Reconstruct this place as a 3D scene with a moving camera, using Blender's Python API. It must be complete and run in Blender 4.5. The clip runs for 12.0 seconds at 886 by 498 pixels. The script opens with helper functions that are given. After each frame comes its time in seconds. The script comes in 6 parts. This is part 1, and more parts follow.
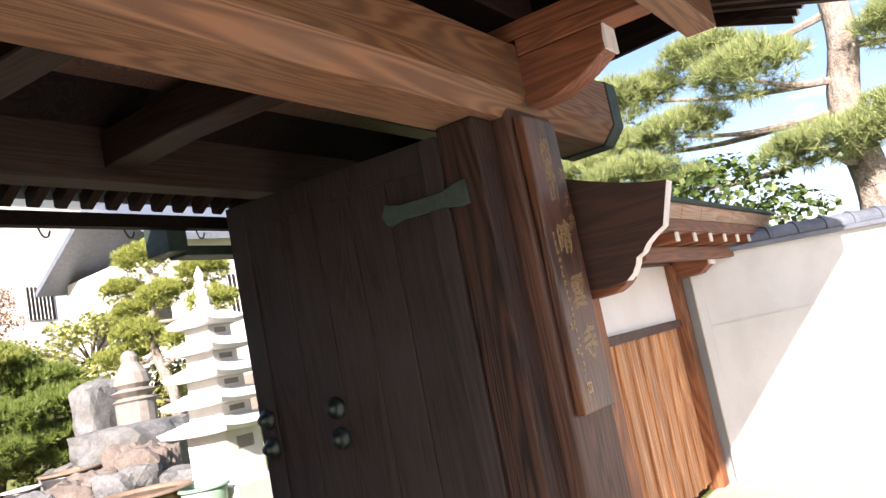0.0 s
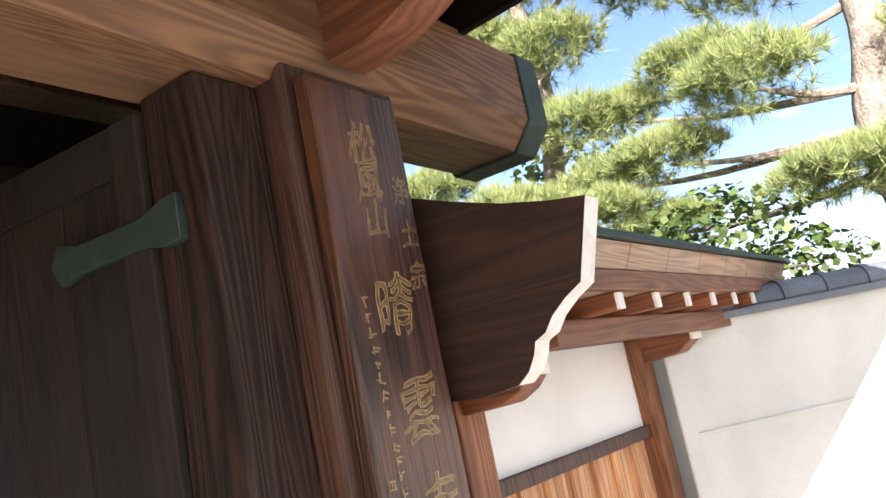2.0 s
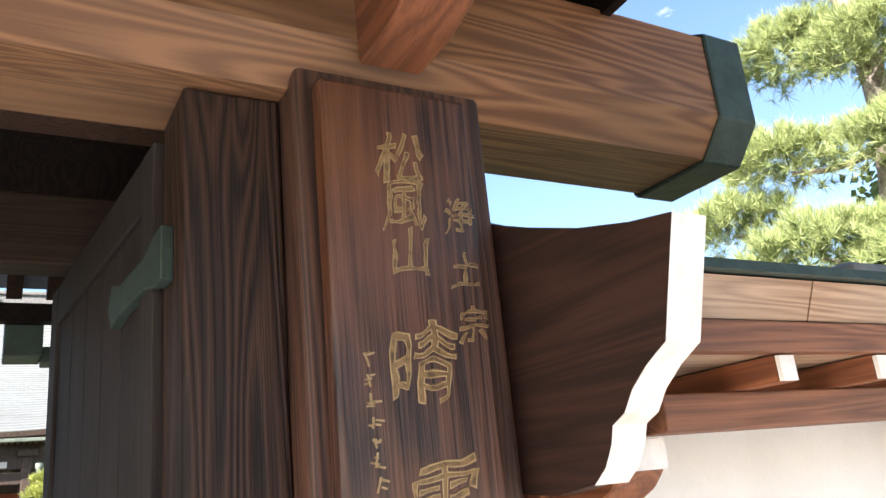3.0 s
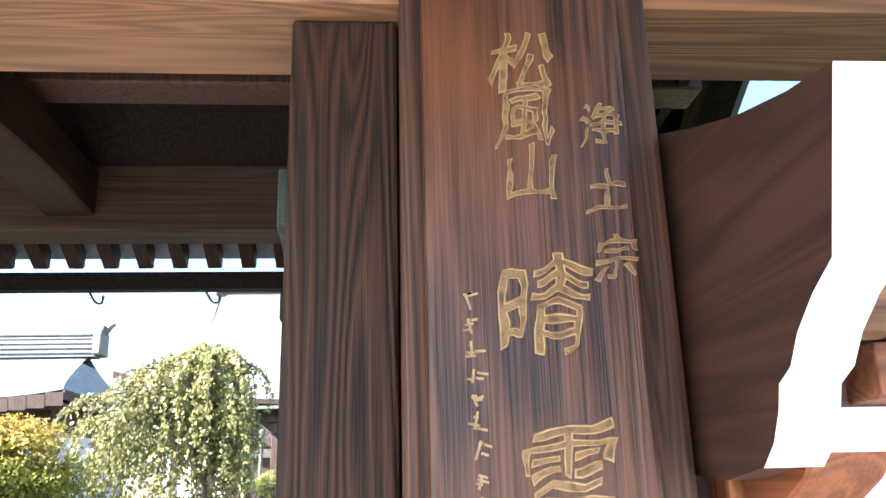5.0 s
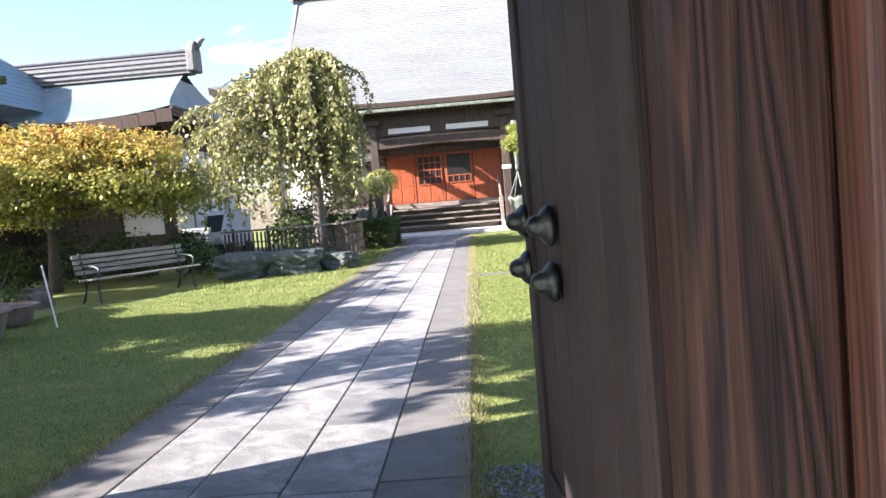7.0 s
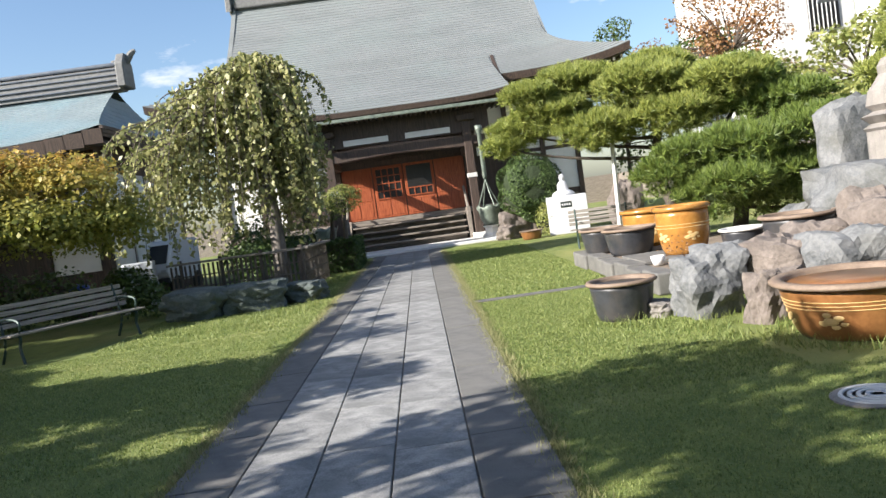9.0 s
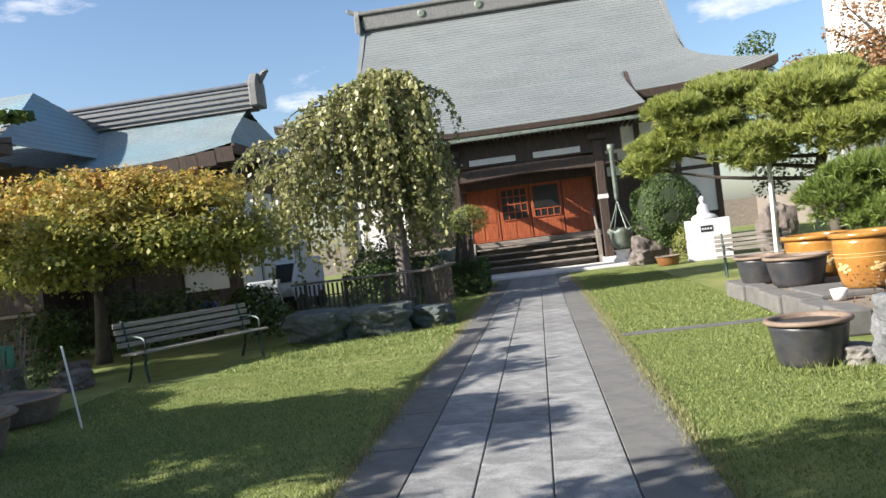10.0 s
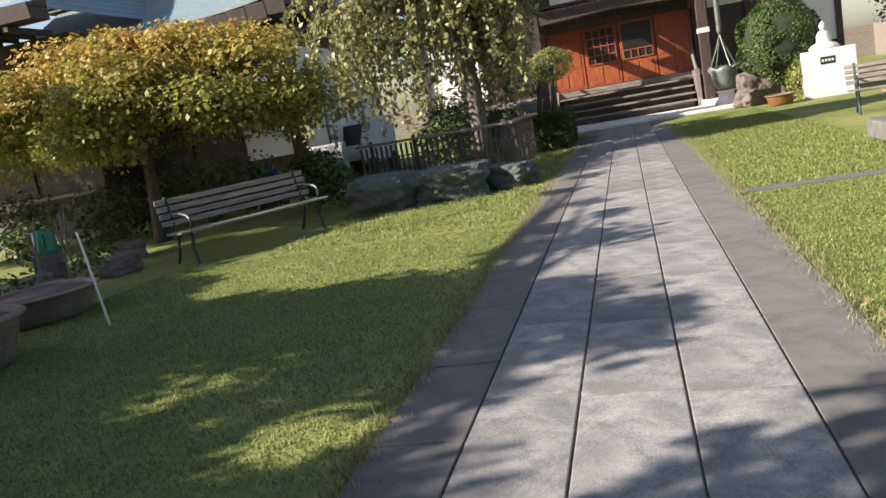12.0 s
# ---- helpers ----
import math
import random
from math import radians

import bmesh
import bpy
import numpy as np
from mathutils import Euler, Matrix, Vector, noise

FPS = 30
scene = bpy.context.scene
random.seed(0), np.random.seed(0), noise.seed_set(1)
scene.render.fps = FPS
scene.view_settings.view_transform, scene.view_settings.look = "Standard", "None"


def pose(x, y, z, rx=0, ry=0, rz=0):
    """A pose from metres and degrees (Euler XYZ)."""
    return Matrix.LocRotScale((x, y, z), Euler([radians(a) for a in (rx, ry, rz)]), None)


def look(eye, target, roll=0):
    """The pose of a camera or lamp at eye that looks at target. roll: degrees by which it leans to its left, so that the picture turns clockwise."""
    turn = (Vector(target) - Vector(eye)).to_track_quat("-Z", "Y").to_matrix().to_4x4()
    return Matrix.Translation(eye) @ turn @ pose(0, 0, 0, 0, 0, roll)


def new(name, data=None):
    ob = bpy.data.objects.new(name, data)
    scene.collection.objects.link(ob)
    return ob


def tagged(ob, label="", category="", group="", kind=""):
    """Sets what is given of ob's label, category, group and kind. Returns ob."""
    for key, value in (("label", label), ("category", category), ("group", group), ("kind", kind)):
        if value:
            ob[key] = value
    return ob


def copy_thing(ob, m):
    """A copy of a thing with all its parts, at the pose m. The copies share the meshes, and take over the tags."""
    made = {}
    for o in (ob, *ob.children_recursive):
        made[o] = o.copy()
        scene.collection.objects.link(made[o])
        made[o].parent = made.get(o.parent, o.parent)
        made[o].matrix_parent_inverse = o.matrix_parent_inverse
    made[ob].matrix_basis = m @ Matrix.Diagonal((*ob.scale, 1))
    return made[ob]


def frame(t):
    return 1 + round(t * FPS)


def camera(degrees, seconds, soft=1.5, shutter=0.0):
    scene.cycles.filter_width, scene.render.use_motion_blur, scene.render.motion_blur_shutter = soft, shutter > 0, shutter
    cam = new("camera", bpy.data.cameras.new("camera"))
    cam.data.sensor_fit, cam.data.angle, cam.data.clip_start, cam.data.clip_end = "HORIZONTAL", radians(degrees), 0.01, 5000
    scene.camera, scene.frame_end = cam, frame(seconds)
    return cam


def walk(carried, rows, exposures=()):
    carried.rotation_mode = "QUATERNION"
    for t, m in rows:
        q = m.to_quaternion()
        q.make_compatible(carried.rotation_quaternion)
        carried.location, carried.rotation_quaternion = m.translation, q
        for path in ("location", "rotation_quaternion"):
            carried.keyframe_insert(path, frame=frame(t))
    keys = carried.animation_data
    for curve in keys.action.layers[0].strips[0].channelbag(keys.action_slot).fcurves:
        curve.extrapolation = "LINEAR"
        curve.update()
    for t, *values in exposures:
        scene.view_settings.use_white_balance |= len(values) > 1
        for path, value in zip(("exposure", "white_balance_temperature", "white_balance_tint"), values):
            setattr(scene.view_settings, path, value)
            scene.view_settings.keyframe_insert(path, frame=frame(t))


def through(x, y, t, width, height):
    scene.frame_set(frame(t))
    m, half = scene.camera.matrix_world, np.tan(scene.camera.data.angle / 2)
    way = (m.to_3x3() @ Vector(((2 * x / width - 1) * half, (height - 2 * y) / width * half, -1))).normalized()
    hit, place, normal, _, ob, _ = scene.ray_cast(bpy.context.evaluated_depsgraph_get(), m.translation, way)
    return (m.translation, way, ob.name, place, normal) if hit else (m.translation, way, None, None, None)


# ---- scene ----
cam = camera(58.1, 12.0)
PATH = [
    (0, (0.706, 0.346, 1.454), (-0.38, 2.008, 1.7), -11.3),
    (0.5, (0.498, 0.889, 1.458), (-0.54, 2.586, 1.664), -12.1),
    (1, (0.364, 1.448, 1.506), (-0.625, 3.169, 1.755), -11.9),
    (1.5, (0.287, 2.072, 1.556), (-0.661, 3.809, 1.846), -13.0),
    (2, (0.26, 2.63, 1.623), (-0.814, 4.273, 2.002), -11.6),
    (2.5, (0.374, 3.184, 1.611), (-1.0, 4.537, 2.141), -9.4),
    (3, (0.43, 3.653, 1.647), (-1.21, 4.632, 2.237), -5.7),
    (3.2, (0.434, 3.841, 1.681), (-1.281, 4.656, 2.311), -4.6),
    (4.8, (0.261, 4.28, 1.585), (-1.606, 4.366, 2.296), 0.5),
    (5, (0.260, 4.245, 1.613), (-1.648, 4.387, 2.197), -1.4),
    (5.5, (0.223, 4.314, 1.526), (-1.748, 4.359, 1.86), -1.8),
    (6, (0.218, 4.246, 1.461), (-1.778, 4.259, 1.591), -2.3),
    (6.5, (0.135, 4.054, 1.341), (-1.862, 3.944, 1.35), -5.2),
    (7, (-0.066, 3.690, 1.355), (-2.061, 3.606, 1.227), -4.8),
    (8.8, (-1.95, 3.092, 1.452), (-3.939, 3.16, 1.249), -8.0),
    (9, (-2.124, 3.017, 1.467), (-4.12, 3.063, 1.354), -8.0),
    (9.5, (-2.579, 2.895, 1.49), (-4.578, 2.859, 1.434), -7.3),
    (10, (-3.048, 2.755, 1.483), (-5.033, 2.515, 1.464), -7.1),
    (10.5, (-3.422, 2.73, 1.467), (-5.408, 2.518, 1.375), -7.9),
    (11, (-3.799, 2.664, 1.457), (-5.788, 2.505, 1.318), -7.6),
    (11.5, (-4.341, 2.623, 1.388), (-6.301, 2.292, 1.17), -8.7),
    (12, (-4.709, 2.581, 1.381), (-6.618, 2.092, 1.042), -10.2),
]
EXPOSURES = [(0, 1.72, 6850, 22), (2, 1.85, 6700, 18), (3.2, 2.3, 6550, 15), (4.8, 2.95, 6250, 17), (5.5, 2.88, 6200, 18), (6.5, 2.5, 6400, 21), (7.2, 2.08, 6400, 20), (8.8, 1.36, 6400, 12), (9.5, 1.2, 6350, 11), (11, 1.2, 6700, 14), (12, 1.18, 6950, 16)]
walk(cam, [(t, look(eye, target, roll)) for t, eye, target, roll in PATH], EXPOSURES)

# ---------------------------------------------------------------- light
world = bpy.data.worlds.new("sky")
scene.world = world
world.use_nodes = True
wt = world.node_tree
sky = wt.nodes.new("ShaderNodeTexSky")
sky.sky_type, sky.sun_disc = "NISHITA", False
SUN_DIR = Vector((-0.46, 1.0, -0.62)).normalized()
to_sun = -SUN_DIR
sky.sun_elevation = math.asin(to_sun.z)
sky.sun_rotation = math.atan2(to_sun.x, to_sun.y)
sky.air_density, sky.dust_density, sky.ozone_density = 1.0, 1.5, 1.7
bg = wt.nodes["Background"]
bg.inputs["Strength"].default_value = 0.061
# thin fair-weather cloud all over the sky
wc = wt.nodes.new("ShaderNodeTexCoord")
wm = wt.nodes.new("ShaderNodeMapping")
wm.inputs["Scale"].default_value, wm.inputs["Location"].default_value = (5.0, 5.0, 15.0), (0.3, 0.1, 0.55)
wt.links.new(wc.outputs["Generated"], wm.inputs["Vector"])
wn = wt.nodes.new("ShaderNodeTexNoise")
wn.inputs["Scale"].default_value, wn.inputs["Detail"].default_value, wn.inputs["Roughness"].default_value = 1.0, 7, 0.6
wt.links.new(wm.outputs["Vector"], wn.inputs["Vector"])
wr = wt.nodes.new("ShaderNodeMapRange")
wr.inputs["From Min"].default_value, wr.inputs["From Max"].default_value = 0.61, 0.74
wt.links.new(wn.outputs["Fac"], wr.inputs["Value"])
wx = wt.nodes.new("ShaderNodeMix")
wx.data_type = "RGBA"
wx.inputs["B"].default_value = (8.5, 8.6, 8.8, 1)
wt.links.new(wr.outputs[0], wx.inputs["Factor"])
wh = wt.nodes.new("ShaderNodeHueSaturation")
wh.inputs["Saturation"].default_value, wh.inputs["Value"].default_value = 1.08, 1.38
wt.links.new(sky.outputs["Color"], wh.inputs["Color"])
wt.links.new(wh.outputs["Color"], wx.inputs["A"])
wt.links.new(wx.outputs["Result"], bg.inputs["Color"])
sun = new("sun", bpy.data.lights.new("sun", "SUN"))
sun.data.energy, sun.data.angle, sun.data.color = 5.0, radians(0.53), (1.0, 0.95, 0.87)
sun.matrix_world = look((0, 0, 30), Vector((0, 0, 30)) + SUN_DIR)

# ---------------------------------------------------------------- materials


def mat(name, base, second, rough=0.7, metal=0.0, scale=(8, 8, 8), fine=60.0, bump=0.25, mix=0.5, island=0.0, obj=0.0, stain=None, stain_scale=1.3, stain_amt=0.5, coat=0.0, dist=0.01):
    """A two-scale procedural surface: broad tone, fine grain, stains and relief."""
    m = bpy.data.materials.new(name)
    m.use_nodes = True
    nt = m.node_tree
    b = nt.nodes["Principled BSDF"]
    tc = nt.nodes.new("ShaderNodeTexCoord")
    mp = nt.nodes.new("ShaderNodeMapping")
    mp.inputs["Scale"].default_value = scale
    nt.links.new(tc.outputs["Object"], mp.inputs["Vector"])
    n1 = nt.nodes.new("ShaderNodeTexNoise")
    n1.inputs["Scale"].default_value, n1.inputs["Detail"].default_value = 1.0, 6
    n1.inputs["Roughness"].default_value = 0.65
    nt.links.new(mp.outputs["Vector"], n1.inputs["Vector"])
    n2 = nt.nodes.new("ShaderNodeTexNoise")
    n2.inputs["Scale"].default_value, n2.inputs["Detail"].default_value = fine, 3
    nt.links.new(tc.outputs["Object"], n2.inputs["Vector"])
    add = nt.nodes.new("ShaderNodeMath")
    add.operation = "MULTIPLY_ADD"
    add.inputs[1].default_value, add.inputs[2].default_value = 0.45, 0.0
    nt.links.new(n2.outputs["Fac"], add.inputs[0])
    sm = nt.nodes.new("ShaderNodeMath")
    sm.operation = "MULTIPLY_ADD"
    sm.inputs[1].default_value = 0.9
    nt.links.new(n1.outputs["Fac"], sm.inputs[0])
    nt.links.new(add.outputs[0], sm.inputs[2])
    ramp = nt.nodes.new("ShaderNodeMapRange")
    ramp.inputs["From Min"].default_value, ramp.inputs["From Max"].default_value = 0.66 - mix * 0.45, 0.66 + mix * 0.45
    nt.links.new(sm.outputs[0], ramp.inputs["Value"])
    cm = nt.nodes.new("ShaderNodeMix")
    cm.data_type = "RGBA"
    cm.inputs["A"].default_value, cm.inputs["B"].default_value = (*base, 1), (*second, 1)
    nt.links.new(ramp.outputs[0], cm.inputs["Factor"])
    col = cm.outputs["Result"]
    if stain:
        n3 = nt.nodes.new("ShaderNodeTexNoise")
        n3.inputs["Scale"].default_value, n3.inputs["Detail"].default_value = stain_scale, 5
        nt.links.new(tc.outputs["Object"], n3.inputs["Vector"])
        r3 = nt.nodes.new("ShaderNodeMapRange")
        r3.inputs["From Min"].default_value, r3.inputs["From Max"].default_value, r3.inputs["To Max"].default_value = 0.48, 0.68, stain_amt
        nt.links.new(n3.outputs["Fac"], r3.inputs["Value"])
        c3 = nt.nodes.new("ShaderNodeMix")
        c3.data_type = "RGBA"
        c3.inputs["B"].default_value = (*stain, 1)
        nt.links.new(r3.outputs[0], c3.inputs["Factor"])
        nt.links.new(col, c3.inputs["A"])
        col = c3.outputs["Result"]
    for amount, source in ((island, "geo"), (obj, "obj")):
        if amount:
            if source == "geo":
                rnd = nt.nodes.new("ShaderNodeNewGeometry").outputs["Random Per Island"]
            else:
                rnd = nt.nodes.new("ShaderNodeObjectInfo").outputs["Random"]
            rr = nt.nodes.new("ShaderNodeMapRange")
            rr.inputs["To Min"].default_value, rr.inputs["To Max"].default_value = 1 - amount, 1 + amount
            nt.links.new(rnd, rr.inputs["Value"])
            hs = nt.nodes.new("ShaderNodeHueSaturation")
            nt.links.new(rr.outputs[0], hs.inputs["Value"])
            nt.links.new(col, hs.inputs["Color"])
            col = hs.outputs["Color"]
    nt.links.new(col, b.inputs["Base Color"])
    b.inputs["Roughness"].default_value, b.inputs["Metallic"].default_value = rough, metal
    b.inputs["Coat Weight"].default_value = coat
    b.inputs["Coat Roughness"].default_value = 0.15
    if bump:
        bp = nt.nodes.new("ShaderNodeBump")
        bp.inputs["Strength"].default_value, bp.inputs["Distance"].default_value = bump, dist
        nt.links.new(sm.outputs[0], bp.inputs["Height"])
        nt.links.new(bp.outputs["Normal"], b.inputs["Normal"])
    return m


def wood(name, dark, light, axis="z", rings=34.0, rough=0.62, bump=0.35, stain=None, stain_amt=0.5, warp=1.0, obj=0.0, stain_scale=1.6, cathedral=0.35, spec=0.5):
    """Planed timber: growth rings stretched along one axis, arched figure, fine pores and raised grain."""
    m = bpy.data.materials.new(name)
    m.use_nodes = True
    nt = m.node_tree
    b = nt.nodes["Principled BSDF"]
    tc = nt.nodes.new("ShaderNodeTexCoord")
    along = {"x": 0, "y": 1, "z": 2}[axis]
    s = [1.0, 1.0, 1.0]
    s[along] = 0.055
    mp = nt.nodes.new("ShaderNodeMapping")
    mp.inputs["Scale"].default_value = s
    nt.links.new(tc.outputs["Object"], mp.inputs["Vector"])
    big = nt.nodes.new("ShaderNodeTexNoise")
    big.inputs["Scale"].default_value, big.inputs["Detail"].default_value = 5.0 * warp, 2
    big.inputs["Distortion"].default_value = 0.4
    nt.links.new(mp.outputs["Vector"], big.inputs["Vector"])
    # contour lines of a slow field give the arched figure of flat-sawn boards
    mul = nt.nodes.new("ShaderNodeMath")
    mul.operation = "MULTIPLY"
    mul.inputs[1].default_value = rings
    nt.links.new(big.outputs["Fac"], mul.inputs[0])
    fr = nt.nodes.new("ShaderNodeMath")
    fr.operation = "PINGPONG"
    fr.inputs[1].default_value = 1.0
    nt.links.new(mul.outputs[0], fr.inputs[0])
    s2 = [150.0, 150.0, 150.0]
    s2[along] = 3.0
    mp2 = nt.nodes.new("ShaderNodeMapping")
    mp2.inputs["Scale"].default_value = s2
    nt.links.new(tc.outputs["Object"], mp2.inputs["Vector"])
    fine = nt.nodes.new("ShaderNodeTexNoise")
    fine.inputs["Scale"].default_value, fine.inputs["Detail"].default_value = 1.0, 3
    nt.links.new(mp2.outputs["Vector"], fine.inputs["Vector"])
    mixf = nt.nodes.new("ShaderNodeMix")
    mixf.inputs["Factor"].default_value = 1 - cathedral
    nt.links.new(fr.outputs[0], mixf.inputs["A"])
    nt.links.new(fine.outputs["Fac"], mixf.inputs["B"])
    ramp = nt.nodes.new("ShaderNodeMapRange")
    ramp.inputs["From Min"].default_value, ramp.inputs["From Max"].default_value = 0.31, 0.70
    nt.links.new(mixf.outputs[0], ramp.inputs["Value"])
    cm = nt.nodes.new("ShaderNodeMix")
    cm.data_type = "RGBA"
    cm.inputs["A"].default_value, cm.inputs["B"].default_value = (*dark, 1), (*light, 1)
    nt.links.new(ramp.outputs[0], cm.inputs["Factor"])
    col = cm.outputs["Result"]
    if stain:
        n3 = nt.nodes.new("ShaderNodeTexNoise")
        n3.inputs["Scale"].default_value, n3.inputs["Detail"].default_value = stain_scale, 4
        nt.links.new(tc.outputs["Object"], n3.inputs["Vector"])
        r3 = nt.nodes.new("ShaderNodeMapRange")
        r3.inputs["From Min"].default_value, r3.inputs["From Max"].default_value, r3.inputs["To Max"].default_value = 0.4, 0.7, stain_amt
        nt.links.new(n3.outputs["Fac"], r3.inputs["Value"])
        c3 = nt.nodes.new("ShaderNodeMix")
        c3.data_type = "RGBA"
        c3.inputs["B"].default_value = (*stain, 1)
        nt.links.new(r3.outputs[0], c3.inputs["Factor"])
        nt.links.new(col, c3.inputs["A"])
        col = c3.outputs["Result"]
    if obj:
        rr = nt.nodes.new("ShaderNodeMapRange")
        rr.inputs["To Min"].default_value, rr.inputs["To Max"].default_value = 1 - obj, 1 + obj
        nt.links.new(nt.nodes.new("ShaderNodeObjectInfo").outputs["Random"], rr.inputs["Value"])
        hs = nt.nodes.new("ShaderNodeHueSaturation")
        nt.links.new(rr.outputs[0], hs.inputs["Value"])
        nt.links.new(col, hs.inputs["Color"])
        col = hs.outputs["Color"]
    nt.links.new(col, b.inputs["Base Color"])
    b.inputs["Roughness"].default_value = rough
    b.inputs["Specular IOR Level"].default_value = spec
    bp = nt.nodes.new("ShaderNodeBump")
    bp.inputs["Strength"].default_value, bp.inputs["Distance"].default_value = bump, 0.004
    nt.links.new(mixf.outputs[0], bp.inputs["Height"])
    nt.links.new(bp.outputs["Normal"], b.inputs["Normal"])
    return m


def leafmat(name, low, high, tip=None, z0=0.0, z1=1.0, rough=0.55, through=0.35):
    """Leaves: each one its own tone; tip is the autumn tone of the upper, sun-ripened leaves."""
    m = bpy.data.materials.new(name)
    m.use_nodes = True
    nt = m.node_tree
    b = nt.nodes["Principled BSDF"]
    out = nt.nodes["Material Output"]
    geo = nt.nodes.new("ShaderNodeNewGeometry")
    cm = nt.nodes.new("ShaderNodeMix")
    cm.data_type = "RGBA"
    cm.inputs["A"].default_value, cm.inputs["B"].default_value = (*low, 1), (*high, 1)
    nt.links.new(geo.outputs["Random Per Island"], cm.inputs["Factor"])
    col = cm.outputs["Result"]
    if tip:
        tc = nt.nodes.new("ShaderNodeTexCoord")
        sp = nt.nodes.new("ShaderNodeSeparateXYZ")
        nt.links.new(tc.outputs["Object"], sp.inputs[0])
        mr = nt.nodes.new("ShaderNodeMapRange")
        mr.inputs["From Min"].default_value, mr.inputs["From Max"].default_value = z0, z1
        nt.links.new(sp.outputs["Z"], mr.inputs["Value"])
        nz = nt.nodes.new("ShaderNodeTexNoise")
        nz.inputs["Scale"].default_value = 2.2
        nt.links.new(tc.outputs["Object"], nz.inputs["Vector"])
        mm = nt.nodes.new("ShaderNodeMath")
        mm.operation = "MULTIPLY"
        nt.links.new(mr.outputs[0], mm.inputs[0])
        nr = nt.nodes.new("ShaderNodeMapRange")
        nr.inputs["From Min"].default_value, nr.inputs["From Max"].default_value = 0.35, 0.65
        nt.links.new(nz.outputs["Fac"], nr.inputs["Value"])
        nt.links.new(nr.outputs[0], mm.inputs[1])
        c2 = nt.nodes.new("ShaderNodeMix")
        c2.data_type = "RGBA"
        c2.inputs["B"].default_value = (*tip, 1)
        nt.links.new(mm.outputs[0], c2.inputs["Factor"])
        nt.links.new(col, c2.inputs["A"])
        col = c2.outputs["Result"]
    nt.links.new(col, b.inputs["Base Color"])
    b.inputs["Roughness"].default_value = rough
    tr = nt.nodes.new("ShaderNodeBsdfTranslucent")
    nt.links.new(col, tr.inputs["Color"])
    mx = nt.nodes.new("ShaderNodeMixShader")
    mx.inputs[0].default_value = through
    nt.links.new(b.outputs[0], mx.inputs[1])
    nt.links.new(tr.outputs[0], mx.inputs[2])
    nt.links.new(mx.outputs[0], out.inputs["Surface"])
    return m


M_POST = wood("post timber", (0.0216, 0.0096, 0.0072), (0.108, 0.0468, 0.0288), "z", stain=(0.050, 0.026, 0.018), stain_amt=0.6, bump=0.5)
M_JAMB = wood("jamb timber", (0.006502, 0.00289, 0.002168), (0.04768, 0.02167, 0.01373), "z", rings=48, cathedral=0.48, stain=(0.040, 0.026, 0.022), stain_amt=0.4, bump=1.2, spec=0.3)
M_DOOR = wood("door boards", (0.0078, 0.0039, 0.00325), (0.026, 0.016, 0.013), "z", stain=(0.024, 0.021, 0.021), stain_amt=0.8, obj=0.15, rough=0.75, bump=0.7, spec=0.4)
# the orange stain puts sunlight bounced off the ground into the board's colour
M_PLATE = wood("name board timber", (0.012, 0.0072, 0.0072), (0.1104, 0.0504, 0.0336), "z", rings=26, cathedral=0.25, stain=(0.190, 0.066, 0.020), stain_amt=0.7, bump=1.0, rough=0.42)
M_LINTEL = wood("lintel timber", (0.132, 0.0528, 0.02112), (0.2552, 0.1188, 0.05104), "y", rings=40, cathedral=0.6, bump=0.5, stain=(0.16, 0.11, 0.07), stain_amt=0.4)
M_RED = wood("red-brown timber", (0.15, 0.045, 0.016), (0.30, 0.105, 0.042), "x", stain=(0.06, 0.03, 0.02), stain_amt=0.5)
M_REDY = wood("red-brown plate timber", (0.12, 0.040, 0.016), (0.25, 0.095, 0.042), "y", stain=(0.06, 0.03, 0.02), stain_amt=0.5)
M_REDV = wood("upright cedar", (0.14, 0.045, 0.016), (0.34, 0.135, 0.052), "z", stain=(0.07, 0.03, 0.015), stain_amt=0.5)
# beam, rafter and soffit tones lowered to deepen the shade under the roof
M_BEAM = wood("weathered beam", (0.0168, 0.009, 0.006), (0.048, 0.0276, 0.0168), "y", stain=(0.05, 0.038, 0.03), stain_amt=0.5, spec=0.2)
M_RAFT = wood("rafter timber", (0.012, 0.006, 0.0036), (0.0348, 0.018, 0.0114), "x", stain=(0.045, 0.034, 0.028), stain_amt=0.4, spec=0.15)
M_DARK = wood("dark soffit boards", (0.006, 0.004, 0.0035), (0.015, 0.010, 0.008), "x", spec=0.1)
M_REDD = wood("dark red timber", (0.016, 0.004, 0.003), (0.050, 0.014, 0.009), "z", bump=0.3)
M_BOARD = wood("gable board", (0.018, 0.008, 0.006), (0.048, 0.021, 0.014), "x", rough=0.55, bump=0.15)
M_WAINS = wood("cedar wainscot", (0.2875, 0.115, 0.04025), (0.69, 0.368, 0.1725), "z", stain=(0.20, 0.14, 0.10), stain_amt=0.4, obj=0.15)
M_CEDAR = wood("cedar eave boards", (0.22, 0.12, 0.07), (0.42, 0.27, 0.17), "y", stain=(0.3, 0.26, 0.22), stain_amt=0.5)
M_HALLW = wood("hall timber", (0.030, 0.020, 0.015), (0.085, 0.055, 0.040), "z", bump=0.2)
M_HALLRED = wood("vermilion door timber", (0.21, 0.045, 0.016), (0.38, 0.105, 0.040), "z", rough=0.45, bump=0.15)
M_BENCH = wood("silvered slats", (0.16, 0.14, 0.12), (0.34, 0.31, 0.27), "x")
M_DECK = wood("step boards", (0.13, 0.11, 0.09), (0.28, 0.24, 0.20), "y")
